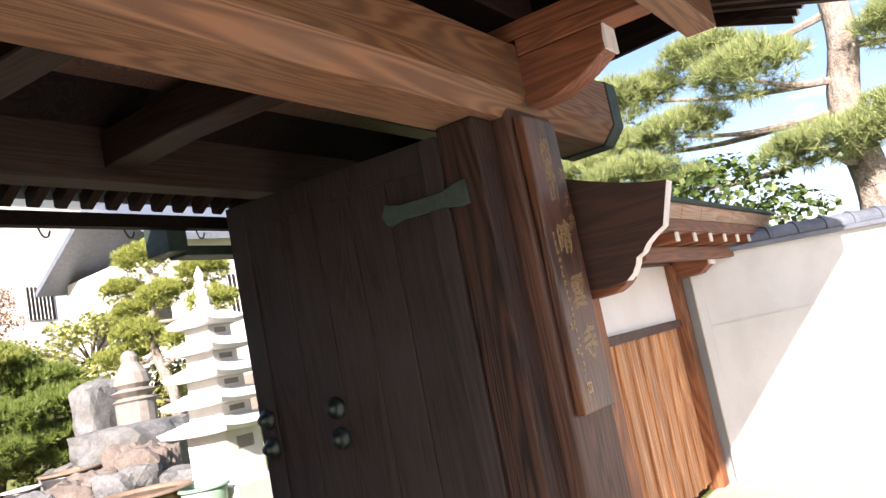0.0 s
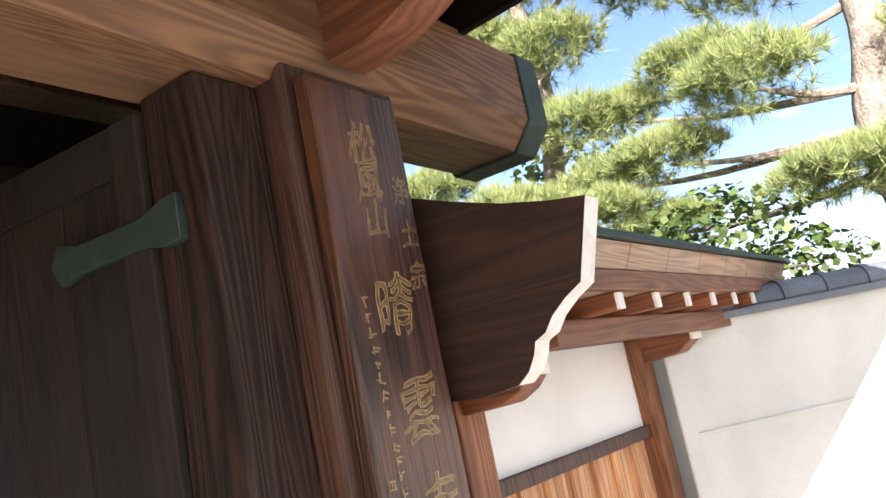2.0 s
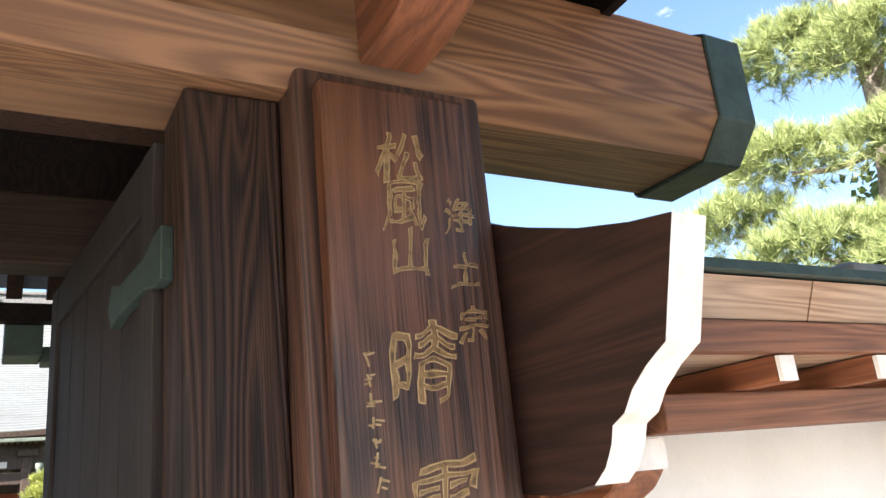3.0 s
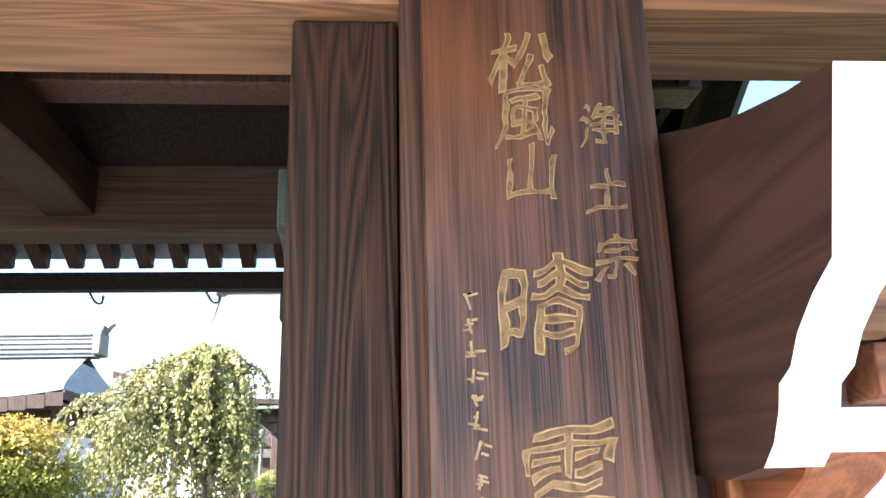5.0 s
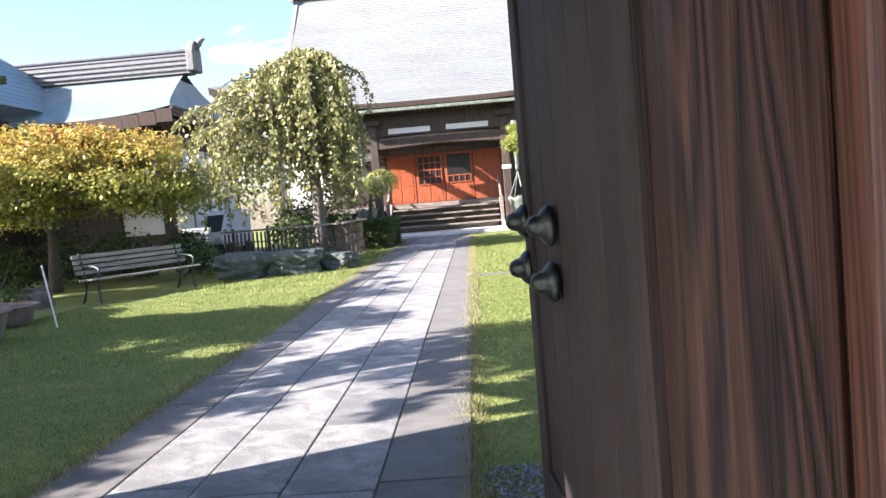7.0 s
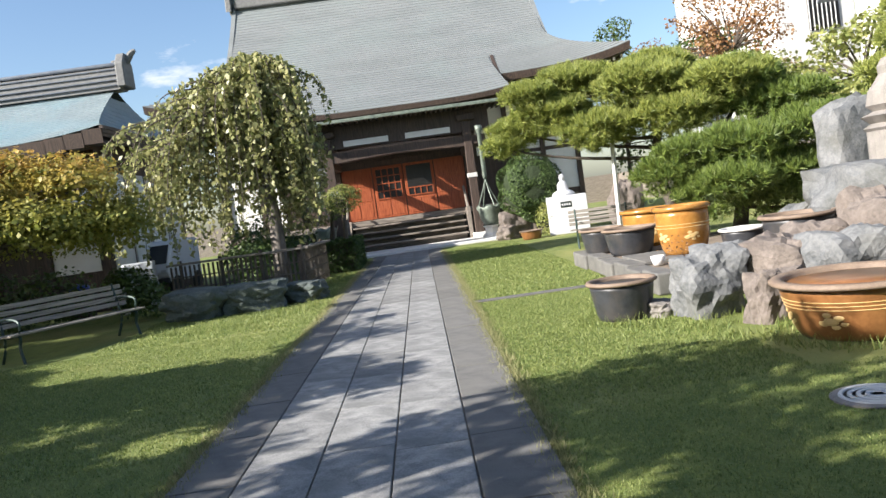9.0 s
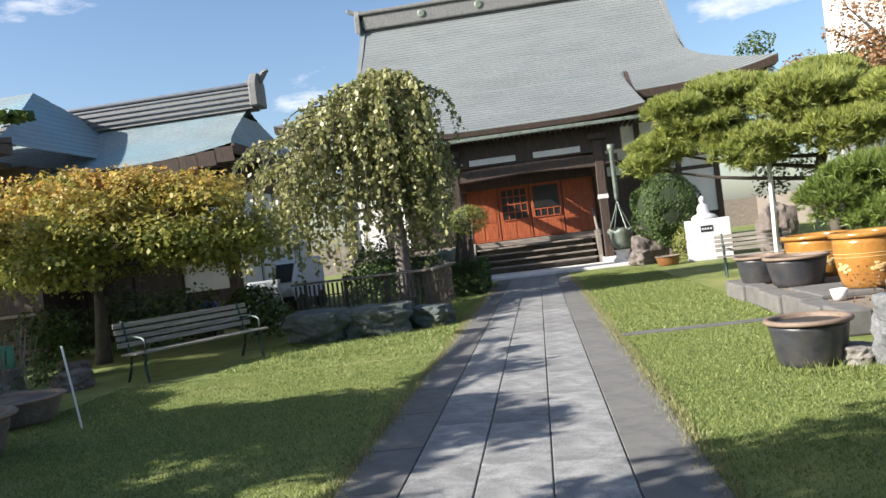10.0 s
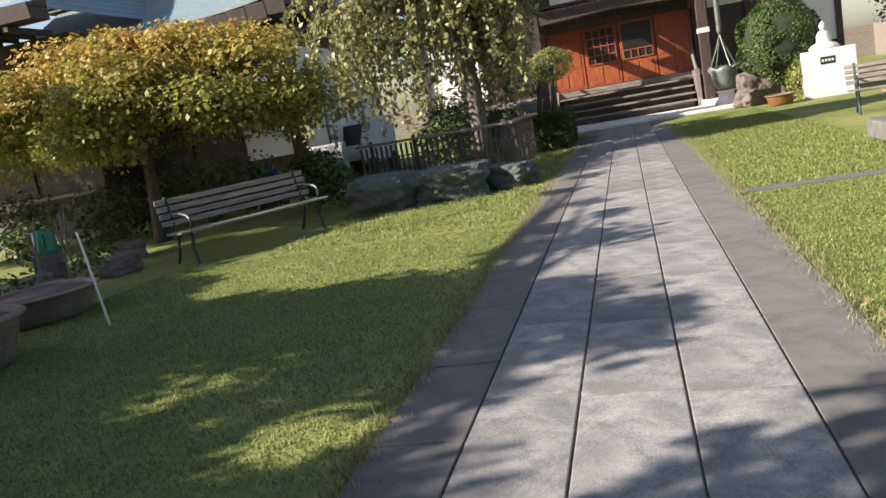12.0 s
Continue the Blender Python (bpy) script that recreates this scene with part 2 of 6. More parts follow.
M_GOLD = mat("faded gold leaf", (0.46, 0.33, 0.17), (0.28, 0.19, 0.09), rough=0.5, metal=0.25, fine=120, bump=0.3, stain=(0.16, 0.09, 0.04), stain_scale=25, stain_amt=0.6)
M_COPPER = mat("verdigris copper", (0.022, 0.038, 0.034), (0.050, 0.082, 0.070), rough=0.6, metal=0.3, scale=(14, 14, 14), fine=90, stain=(0.02, 0.025, 0.02), stain_scale=9)
M_STUD = mat("dark bronze", (0.020, 0.028, 0.026), (0.05, 0.065, 0.06), rough=0.4, metal=0.7, fine=80)
M_WHITE = mat("lime plaster", (0.80, 0.79, 0.77), (0.72, 0.71, 0.68), rough=0.9, scale=(3, 3, 3), fine=90, bump=0.1, stain=(0.62, 0.60, 0.56), stain_amt=0.25)
M_WPAINT = mat("white end paint", (0.82, 0.80, 0.77), (0.70, 0.67, 0.62), rough=0.8, fine=50, bump=0.2, stain=(0.45, 0.40, 0.36), stain_scale=14, stain_amt=0.35)
M_GREYW = mat("grey rendered wall", (0.60, 0.62, 0.60), (0.50, 0.52, 0.505), rough=0.85, scale=(2, 2, 2), fine=70, bump=0.15, stain=(0.42, 0.43, 0.40), stain_scale=2.2, stain_amt=0.4)
M_TILE = mat("smoked roof tile", (0.085, 0.10, 0.125), (0.15, 0.17, 0.20), rough=0.42, scale=(6, 6, 6), fine=60, bump=0.12, obj=0.15)
M_ROOF = mat("aged copper roofing", (0.135, 0.148, 0.148), (0.19, 0.203, 0.202), rough=0.7, metal=0.0, scale=(1.2, 0.35, 1.2), fine=9, bump=0.05, stain=(0.17, 0.20, 0.195), stain_scale=0.5, stain_amt=0.5)
M_ROOFB = mat("blue-green copper roofing", (0.16, 0.205, 0.22), (0.24, 0.29, 0.30), rough=0.55, metal=0.1, scale=(1, 1, 1), fine=8, bump=0.05, stain=(0.14, 0.30, 0.37), stain_scale=0.35, stain_amt=0.5)
M_RIDGE = mat("ridge tile", (0.11, 0.11, 0.11), (0.20, 0.20, 0.19), rough=0.7, fine=30, bump=0.2)
M_SLAB = mat("paving slab", (0.135, 0.135, 0.1323), (0.2925, 0.288, 0.2745), rough=0.8, scale=(7, 7, 7), fine=110, bump=0.6, obj=0.17, stain=(0.12, 0.12, 0.115), stain_scale=3.2, stain_amt=0.7, mix=0.32, dist=0.004)
M_KERB = mat("concrete margin", (0.08925, 0.0867, 0.0816), (0.17, 0.1632, 0.1496), rough=0.9, scale=(6, 6, 6), fine=110, bump=0.35, obj=0.08, stain=(0.13, 0.125, 0.11), stain_scale=3, stain_amt=0.5, dist=0.004)
M_GROUND = mat("turf", (0.07225, 0.1105, 0.0187), (0.187, 0.2125, 0.04675), rough=0.95, scale=(3, 3, 3), fine=45, bump=0.8, stain=(0.27, 0.26, 0.085), stain_scale=0.55, stain_amt=0.6, dist=0.03)
M_SOIL = mat("bare earth", (0.13, 0.10, 0.07), (0.24, 0.19, 0.14), rough=0.95, scale=(4, 4, 4), fine=50, bump=0.6)
M_GRASS = leafmat("grass blades", (0.095, 0.155, 0.030), (0.33, 0.36, 0.12), rough=0.6, through=0.35)
M_DRY = leafmat("dry grass", (0.17, 0.19, 0.07), (0.36, 0.33, 0.16), rough=0.7, through=0.25)
M_NEEDLE = leafmat("pine needles", (0.12, 0.18, 0.06), (0.38, 0.43, 0.17), rough=0.5, through=0.25)
M_NEEDLEY = leafmat("sunny pine needles", (0.12, 0.17, 0.035), (0.40, 0.42, 0.10), rough=0.5, through=0.25)
M_NEEDLED = leafmat("deep pine needles", (0.06, 0.11, 0.022), (0.22, 0.28, 0.055), rough=0.5, through=0.2)
M_LEAF = leafmat("evergreen leaves", (0.0315, 0.063, 0.014), (0.091, 0.14, 0.028), rough=0.6, through=0.15)
M_SHRUBCORE = mat("near-black shrub core", (0.010, 0.018, 0.006), (0.035, 0.055, 0.016), rough=0.95, scale=(20, 20, 20), fine=70, bump=1.0, dist=0.05)
M_LEAFY = leafmat("light leaves", (0.20, 0.24, 0.06), (0.36, 0.36, 0.11), rough=0.45)
M_CHERRY = leafmat("cherry leaves", (0.1594, 0.1875, 0.05625), (0.4312, 0.4125, 0.1875), rough=0.4, through=0.4)
M_MAPLE = leafmat("turning maple leaves", (0.17, 0.20, 0.04), (0.38, 0.36, 0.08), tip=(0.60, 0.35, 0.09), z0=2.1, z1=3.3, through=0.4)
M_ORANGE = leafmat("orange leaves", (0.20, 0.09, 0.04), (0.36, 0.21, 0.09), rough=0.6, through=0.3)
M_BARK = mat("pine bark", (0.12, 0.095, 0.075), (0.34, 0.30, 0.26), rough=0.95, scale=(14, 14, 5), fine=40, bump=1.0, mix=0.35, dist=0.03)
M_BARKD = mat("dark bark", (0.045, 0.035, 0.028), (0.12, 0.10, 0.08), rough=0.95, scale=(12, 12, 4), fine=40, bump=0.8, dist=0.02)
M_ROCK = mat("blue-grey garden rock", (0.060, 0.066, 0.070), (0.21, 0.212, 0.21), rough=0.85, scale=(3, 3, 5), fine=30, bump=0.7, stain=(0.10, 0.10, 0.085), stain_scale=2.0, stain_amt=0.6, dist=0.03)
# darker than the other rock: the lawn boulders' shade is in this colour
M_ROCKG = mat("shade-dark blue-green rock", (0.035, 0.048, 0.045), (0.13, 0.15, 0.14), rough=0.9, scale=(3, 3, 6), fine=30, bump=0.8, stain=(0.045, 0.06, 0.03), stain_scale=3.0, stain_amt=0.6, dist=0.03)
M_ROCKB = mat("brown garden rock", (0.085, 0.070, 0.06), (0.21, 0.175, 0.15), rough=0.9, scale=(4, 4, 4), fine=30, bump=0.7, dist=0.03)
M_GRANITE = mat("pale granite", (0.55, 0.54, 0.52), (0.68, 0.67, 0.64), rough=0.8, scale=(4, 4, 4), fine=120, bump=0.25, stain=(0.40, 0.39, 0.36), stain_amt=0.35)
M_OLDSTONE = mat("weathered carved stone", (0.16, 0.145, 0.13), (0.29, 0.265, 0.24), rough=0.9, scale=(5, 5, 5), fine=70, bump=0.5, stain=(0.16, 0.15, 0.13), stain_scale=4)
M_MARBLE = mat("white stone", (0.60, 0.60, 0.61), (0.50, 0.50, 0.51), rough=0.5, scale=(3, 3, 3), fine=60, bump=0.05)
M_BLACKPOT = mat("dark glazed stoneware", (0.018, 0.020, 0.024), (0.050, 0.052, 0.058), rough=0.38, fine=120, bump=0.3, stain=(0.09, 0.075, 0.06), stain_scale=6, stain_amt=0.35)
M_RIM = mat("unglazed clay rim", (0.14, 0.098, 0.07), (0.238, 0.175, 0.126), rough=0.7, fine=60)
M_AMBER = mat("amber glazed stoneware", (0.28, 0.12, 0.025), (0.42, 0.21, 0.05), rough=0.22, fine=30, bump=0.1, stain=(0.18, 0.07, 0.02), stain_scale=3, stain_amt=0.5)
M_AMBERD = mat("brown glazed stoneware", (0.17, 0.07, 0.025), (0.27, 0.125, 0.045), rough=0.3, fine=40, bump=0.1, stain=(0.10, 0.04, 0.015), stain_scale=5, stain_amt=0.4)
M_RELIEF = mat("pale slip relief", (0.50, 0.33, 0.12), (0.58, 0.42, 0.20), rough=0.35, fine=60)
M_GREENPOT = mat("pale green glaze", (0.22, 0.36, 0.28), (0.30, 0.44, 0.35), rough=0.3, fine=40, bump=0.1)
M_BRONZE = mat("patinated bronze", (0.12, 0.155, 0.125), (0.24, 0.27, 0.22), rough=0.55, metal=0.4, fine=50, stain=(0.05, 0.06, 0.05), stain_scale=5)
M_IRON = mat("green painted iron", (0.012, 0.030, 0.026), (0.03, 0.06, 0.05), rough=0.5, metal=0.2, fine=60)
M_BAMBOO = mat("old bamboo", (0.055, 0.045, 0.036), (0.14, 0.115, 0.09), rough=0.6, scale=(8, 8, 2), fine=50, bump=0.2, obj=0.2)
M_SHADEW = mat("dark openings and veranda hollow", (0.012, 0.011, 0.010), (0.022, 0.020, 0.018), rough=0.35, fine=30, bump=0)
M_VAN = mat("white van paint", (0.72, 0.73, 0.75), (0.68, 0.69, 0.71), rough=0.25, bump=0, coat=0.5)
M_GLASS = mat("tinted vehicle glass", (0.02, 0.022, 0.025), (0.03, 0.032, 0.036), rough=0.05, bump=0)
M_RUBBER = mat("tyre rubber", (0.015, 0.015, 0.015), (0.03, 0.03, 0.03), rough=0.8)
M_TARP = mat("silver-white cover sheet", (0.36, 0.38, 0.40), (0.48, 0.50, 0.52), rough=0.5, scale=(6, 6, 6), fine=25, bump=0.5, dist=0.02)
M_REDP = mat("red lacquer", (0.36, 0.05, 0.02), (0.44, 0.09, 0.04), rough=0.4)
M_BLUE = mat("blue plastic sheet", (0.02, 0.05, 0.24), (0.03, 0.08, 0.34), rough=0.35)
M_HOUSE = mat("pale house siding", (0.68, 0.67, 0.65), (0.60, 0.59, 0.57), rough=0.8, scale=(1, 1, 6), fine=20, bump=0.1)
M_STREET = mat("pale concrete", (0.3133, 0.2959, 0.2698), (0.383, 0.3656, 0.3351), rough=0.9, fine=120, bump=0.4, stain=(0.30, 0.28, 0.255), stain_amt=0.4)
M_CHAIN = mat("dark chain iron", (0.06, 0.06, 0.055), (0.12, 0.12, 0.11), rough=0.5, metal=0.6)
M_WHITEP = mat("white plastic", (0.75, 0.75, 0.74), (0.68, 0.68, 0.67), rough=0.4, bump=0)
M_GREENP = mat("green plastic", (0.02, 0.16, 0.09), (0.03, 0.22, 0.12), rough=0.35, bump=0)
M_GOLDIN = mat("worn gilt ground", (0.13, 0.075, 0.032), (0.30, 0.19, 0.08), rough=0.5, metal=0.15, fine=160, bump=0.3, stain=(0.05, 0.028, 0.016), stain_scale=40, stain_amt=0.8)
M_PEBBLE = mat("blue-grey gravel stone", (0.10, 0.115, 0.135), (0.30, 0.32, 0.34), rough=0.8, fine=80, bump=0.2, island=0.35)
M_TRUNKL = mat("pale bark", (0.11, 0.095, 0.08), (0.24, 0.21, 0.18), rough=0.9, scale=(12, 12, 4), fine=40, bump=0.5)

# ---------------------------------------------------------------- building helpers


def empty(name, loc=(0, 0, 0), rz=0.0, label="", category="", group="", kind=""):
    ob = new(name)
    ob.matrix_basis = pose(*loc, 0, 0, rz)
    return tagged(ob, label, category, group, kind)


def finish(ob, material, smooth=False):
    if material:
        ob.data.materials.append(material)
    if smooth:
        ob.data.polygons.foreach_set("use_smooth", [True] * len(ob.data.polygons))
    return ob


def part(name, bm, material, parent=None, label="", smooth=False):
    """Links a bmesh as one mesh object, under a thing or part if one is given."""
    me = bpy.data.meshes.new(name)
    bm.normal_update()
    bm.to_mesh(me)
    bm.free()
    ob = finish(new(name, me), material, smooth)
    ob.parent = parent
    if label:
        ob["label"] = label
    return ob


def raw(name, verts, faces, material, parent=None, label="", smooth=False):
    me = bpy.data.meshes.new(name)
    me.from_pydata([tuple(v) for v in verts], [], [tuple(f) for f in faces])
    me.update()
    ob = finish(new(name, me), material, smooth)
    ob.parent = parent
    if label:
        ob["label"] = label
    return ob


def box(x0, x1, y0, y1, z0, z1, bevel=0.0, bm=None):
    bm = bm or bmesh.new()
    vs = [bm.verts.new((x, y, z)) for x in (x0, x1) for y in (y0, y1) for z in (z0, z1)]
    fs = [bm.faces.new([vs[i] for i in f]) for f in ((0, 1, 3, 2), (4, 6, 7, 5), (0, 4, 5, 1), (2, 3, 7, 6), (0, 2, 6, 4), (1, 5, 7, 3))]
    if bevel:
        edges = list({e for f in fs for e in f.edges})
        bmesh.ops.bevel(bm, geom=edges, offset=bevel, segments=2, affect="EDGES", profile=0.5)
    return bm


def prism(outline, axis, a, b, bevel=0.0, bm=None):
    """An outline of 2D points pushed along an axis from a to b."""
    bm = bm or bmesh.new()

    def at(p, t):
        return {"x": (t, p[0], p[1]), "y": (p[0], t, p[1]), "z": (p[0], p[1], t)}[axis]
    lo = [bm.verts.new(at(p, a)) for p in outline]
    hi = [bm.verts.new(at(p, b)) for p in outline]
    n = len(outline)
    made = [bm.faces.new(lo), bm.faces.new(hi[::-1])]
    for i in range(n):
        made.append(bm.faces.new((lo[i], hi[i], hi[(i + 1) % n], lo[(i + 1) % n])))
    bmesh.ops.recalc_face_normals(bm, faces=made)
    if bevel:
        bmesh.ops.bevel(bm, geom=list({e for f in made for e in f.edges}), offset=bevel, segments=1, affect="EDGES")
    return bm


def lathe(profile, n=28, bm=None, centre=(0, 0), wob=0.0):
    """A turned solid from (radius, height) pairs."""
    bm = bm or bmesh.new()
    rings = []
    for r, z in profile:
        ring = []
        for k in range(n):
            a = 2 * math.pi * k / n
            rr = r * (1 + wob * math.sin(3 * a + z * 4))
            ring.append(bm.verts.new((centre[0] + rr * math.cos(a), centre[1] + rr * math.sin(a), z)))
        rings.append(ring)
    for p, q in zip(rings, rings[1:]):
        for k in range(n):
            bm.faces.new((p[k], p[(k + 1) % n], q[(k + 1) % n], q[k]))
    if profile[0][0] > 1e-4:
        bm.faces.new(rings[0][::-1])
    if profile[-1][0] > 1e-4:
        bm.faces.new(rings[-1])
    return bm


def tube(points, radii, n=8, bm=None):
    """A tapering limb through points."""
    bm = bm or bmesh.new()
    pts = [Vector(p) for p in points]
    rings = []
    for i, p in enumerate(pts):
        d = (pts[min(i + 1, len(pts) - 1)] - pts[max(i - 1, 0)]).normalized()
        u = d.orthogonal().normalized()
        if abs(d.z) < 0.95:
            u = d.cross(Vector((0, 0, 1))).normalized()
        w = d.cross(u)
        r = radii[i] if isinstance(radii, (list, tuple)) else radii
        rings.append([bm.verts.new(p + (u * math.cos(2 * math.pi * k / n) + w * math.sin(2 * math.pi * k / n)) * r) for k in range(n)])
    for a, b in zip(rings, rings[1:]):
        for k in range(n):
            bm.faces.new((a[k], a[(k + 1) % n], b[(k + 1) % n], b[k]))
    bm.faces.new(rings[0][::-1])
    bm.faces.new(rings[-1])
    bmesh.ops.recalc_face_normals(bm, faces=bm.faces[:])
    return bm


def bend(points, steps=5):
    """A smooth run of points through the given ones."""
    pts = [Vector(p) for p in points]
    out = []
    for i in range(len(pts) - 1):
        p0, p1, p2, p3 = pts[max(i - 1, 0)], pts[i], pts[i + 1], pts[min(i + 2, len(pts) - 1)]
        for k in range(steps):
            t = k / steps
            out.append(0.5 * ((2 * p1) + (p2 - p0) * t + (2 * p0 - 5 * p1 + 4 * p2 - p3) * t * t + (3 * p1 - p0 - 3 * p2 + p3) * t ** 3))
    out.append(pts[-1])
    return out


def limb(points, r0, r1, n=8, bm=None, steps=4):
    run = bend(points, steps)
    return tube(run, [r0 + (r1 - r0) * i / (len(run) - 1) for i in range(len(run))], n, bm)


def scatter_leaves(rng, centres, normals, size, aspect=2.2, curl=0.25):
    """Small folded leaves (two triangles each) at the centres; numpy arrays out."""
    n = len(centres)
    d = normals + rng.normal(0, 0.55, (n, 3))
    d /= np.linalg.norm(d, axis=1)[:, None] + 1e-9
    u = np.cross(d, rng.normal(0, 1, (n, 3)))
    u /= np.linalg.norm(u, axis=1)[:, None] + 1e-9
    w = np.cross(d, u)
    s = size * rng.uniform(0.6, 1.35, (n, 1))
    a = centres - u * s * 0.5 * aspect / 2
    b = centres + w * s * 0.5 / 1.2 + d * s * curl * 0.4
    c = centres + u * s * 0.5 * aspect / 2
    e = centres - w * s * 0.5 / 1.2 + d * s * curl * 0.4
    verts = np.stack([a, b, c, e], 1).reshape(-1, 3)
    k = np.arange(n)[:, None] * 4
    faces = k + np.array([[0, 1, 2, 3]])
    return verts, faces


def needle_tufts(rng, centres, ups, length, count, width=0.006, spread=0.75):
    """Tufts of straight needles, each a thin triangle fanning out of a shoot."""
    n = len(centres)
    c = np.repeat(centres, count, 0)
    u = np.repeat(ups, count, 0) + rng.normal(0, spread, (n * count, 3))
    u /= np.linalg.norm(u, axis=1)[:, None] + 1e-9
    s = np.cross(u, rng.normal(0, 1, (n * count, 3)))
    s /= np.linalg.norm(s, axis=1)[:, None] + 1e-9
    ln = length * rng.uniform(0.6, 1.2, (n * count, 1))
    verts = np.stack([c - s * width, c + s * width, c + u * ln], 1).reshape(-1, 3)
    faces = np.arange(n * count * 3).reshape(-1, 3)
    return verts, faces


def ellipsoid_points(rng, centre, radii, n, shell=0.55, top=0.0):
    """Points in the outer shell of a lumpy ellipsoid, and outward directions."""
    d = rng.normal(0, 1, (n, 3))
    d /= np.linalg.norm(d, axis=1)[:, None]
    if top:
        flip = (d[:, 2] < 0) & (rng.uniform(0, 1, n) < top)
        d[flip, 2] *= -1
    r = shell + (1 - shell) * rng.uniform(0, 1, (n, 1)) ** 0.6
    lump = 1 + 0.13 * np.sin(5 * d[:, :1] + 3 * centre[0]) * np.cos(4 * d[:, 1:2] + 2 * centre[1]) + 0.07 * np.sin(9 * d[:, 2:3] + 7 * d[:, :1])
    return np.array(centre) + d * r * lump * np.array(radii), d / np.array(radii) * min(radii)


def merge(chunks):
    vs, fs, k = [], [], 0
    for v, f in chunks:
        vs.append(v)
        fs.append(f + k)
        k += len(v)
    return np.concatenate(vs), np.concatenate(fs)


def mesh_np(name, verts, faces, material, parent=None, label=""):
    me = bpy.data.meshes.new(name)
    n, w = len(faces), faces.shape[1]
    me.vertices.add(len(verts))
    me.vertices.foreach_set("co", verts.astype(np.float32).ravel())
    me.loops.add(n * w)
    me.loops.foreach_set("vertex_index", faces.astype(np.int32).ravel())
    me.polygons.add(n)
    me.polygons.foreach_set("loop_start", np.arange(0, n * w, w, dtype=np.int32))
    me.update(calc_edges=True)
    ob = finish(new(name, me), material)
    ob.parent = parent
    if label:
        ob["label"] = label
    return ob


def rock(name, loc, size, material, seed, label="", rz=0.0, rough=0.28, group="", flat=0.0):
    """A weathered boulder with cleft faces, bedded a little in the ground."""
    bm = bmesh.new()
    bmesh.ops.create_icosphere(bm, subdivisions=4, radius=1.0)
    off = Vector((seed * 3.7, seed * 1.3, seed * 2.1))
    for v in bm.verts:
        p = v.co.copy()
        # blocky: push towards a cube, then break the surface up
        m = max(abs(p.x), abs(p.y), abs(p.z))
        q = p.lerp(p / m * 0.9, 0.62)
        k = noise.noise(p * 1.3 + off) * rough + noise.noise(p * 3.1 + off) * rough * 0.45 + abs(noise.noise(p * 6.0 + off)) * rough * 0.3
        q *= 1 + k
        if flat and q.z > 1 - flat:
            q.z = 1 - flat + (q.z - 1 + flat) * 0.3
        v.co = Vector((q.x * size[0] / 2, q.y * size[1] / 2, (q.z + 0.86) * size[2] / 1.86))
    ob = part(name, bm, material, None, "", smooth=False)
    ob.matrix_basis = pose(*loc, 0, 0, rz)
    return tagged(ob, label, "rock", group)


def sawgrid(name, rows, material, parent, drop=0.03):
    """A roof skin from rows of points (top to bottom); each course steps down onto the next."""
    verts, faces = [], []
    n = len(rows[0])
    for i in range(len(rows) - 1):
        base = len(verts)
        for p in rows[i]:
            verts.append((p[0], p[1], p[2]))
        for p in rows[i + 1]:
            verts.append((p[0], p[1], p[2] + drop))
        for p in rows[i + 1]:
            verts.append((p[0], p[1], p[2]))
        for k in range(n - 1):
            faces.append((base + k, base + n + k, base + n + k + 1, base + k + 1))
            faces.append((base + n + k, base + 2 * n + k, base + 2 * n + k + 1, base + n + k + 1))
    return raw(name, verts, faces, material, parent)

# ---------------------------------------------------------------- ground and path
raw("ground", [(x, y, 0) for x in (-900, 900) for y in (-900, 900)], [(0, 2, 3, 1)], M_GROUND)
tagged(bpy.data.objects["ground"], "mown green lawn with pale dry patches", "lawn", kind="structure")
street = part("pavement", box(-0.9, 30, -40, 40, -0.05, 0.006), M_STREET)
part("pavement_return", box(-1.35, -0.9, 5.05, 40, -0.05, 0.006), M_STREET, street)
tagged(street, "pale concrete forecourt before the gate", "pavement", kind="structure")

# ---------------------------------------------------------------- the gate
GC = 2.42          # centre of the opening
gate = empty("temple_gate", (-1.4, GC, 0), label="roofed temple gate of dark weathered timber", category="gate", kind="structure")
gate.matrix_basis = Matrix()


def mirror_y(y):
    return 2 * GC - y


for side in (0, 1):
    f = (lambda y: y) if side == 0 else mirror_y
    a, b = sorted((f(4.275), f(4.83)))
    part("main_post", box(-1.72, -1.262, a, b, 0.02, 2.80, 0.018), M_POST, gate)
    part("post_base", box(-1.78, -1.22, a - 0.05, b + 0.05, 0.0, 0.12, 0.015), M_GRANITE, gate, "pale stone post base")
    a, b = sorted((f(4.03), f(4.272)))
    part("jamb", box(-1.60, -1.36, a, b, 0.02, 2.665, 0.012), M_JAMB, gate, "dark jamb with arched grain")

# lintel with a broad chamfer below its front face
lint = [(-1.2, 2.785), (-1.2, 3.09), (-1.26, 3.12), (-1.60, 3.12), (-1.64, 3.09), (-1.64, 2.68), (-1.62, 2.665), (-1.30, 2.668)]
part("lintel", prism(lint, "y", mirror_y(5.76), 5.76), M_LINTEL, gate, "honey-brown chamfered lintel")
for s in (1, -1):
    y0, y1 = (5.76, 5.94) if s == 1 else (mirror_y(5.94), mirror_y(5.76))
    cx, cz = -1.42, 2.90
    grown = [(cx + (p[0] - cx) * 1.05, cz + (p[1] - cz) * 1.06) for p in lint]
    part("copper_cap", prism(grown, "y", y0, y1, 0.006), M_COPPER, gate, "green copper beam cap")


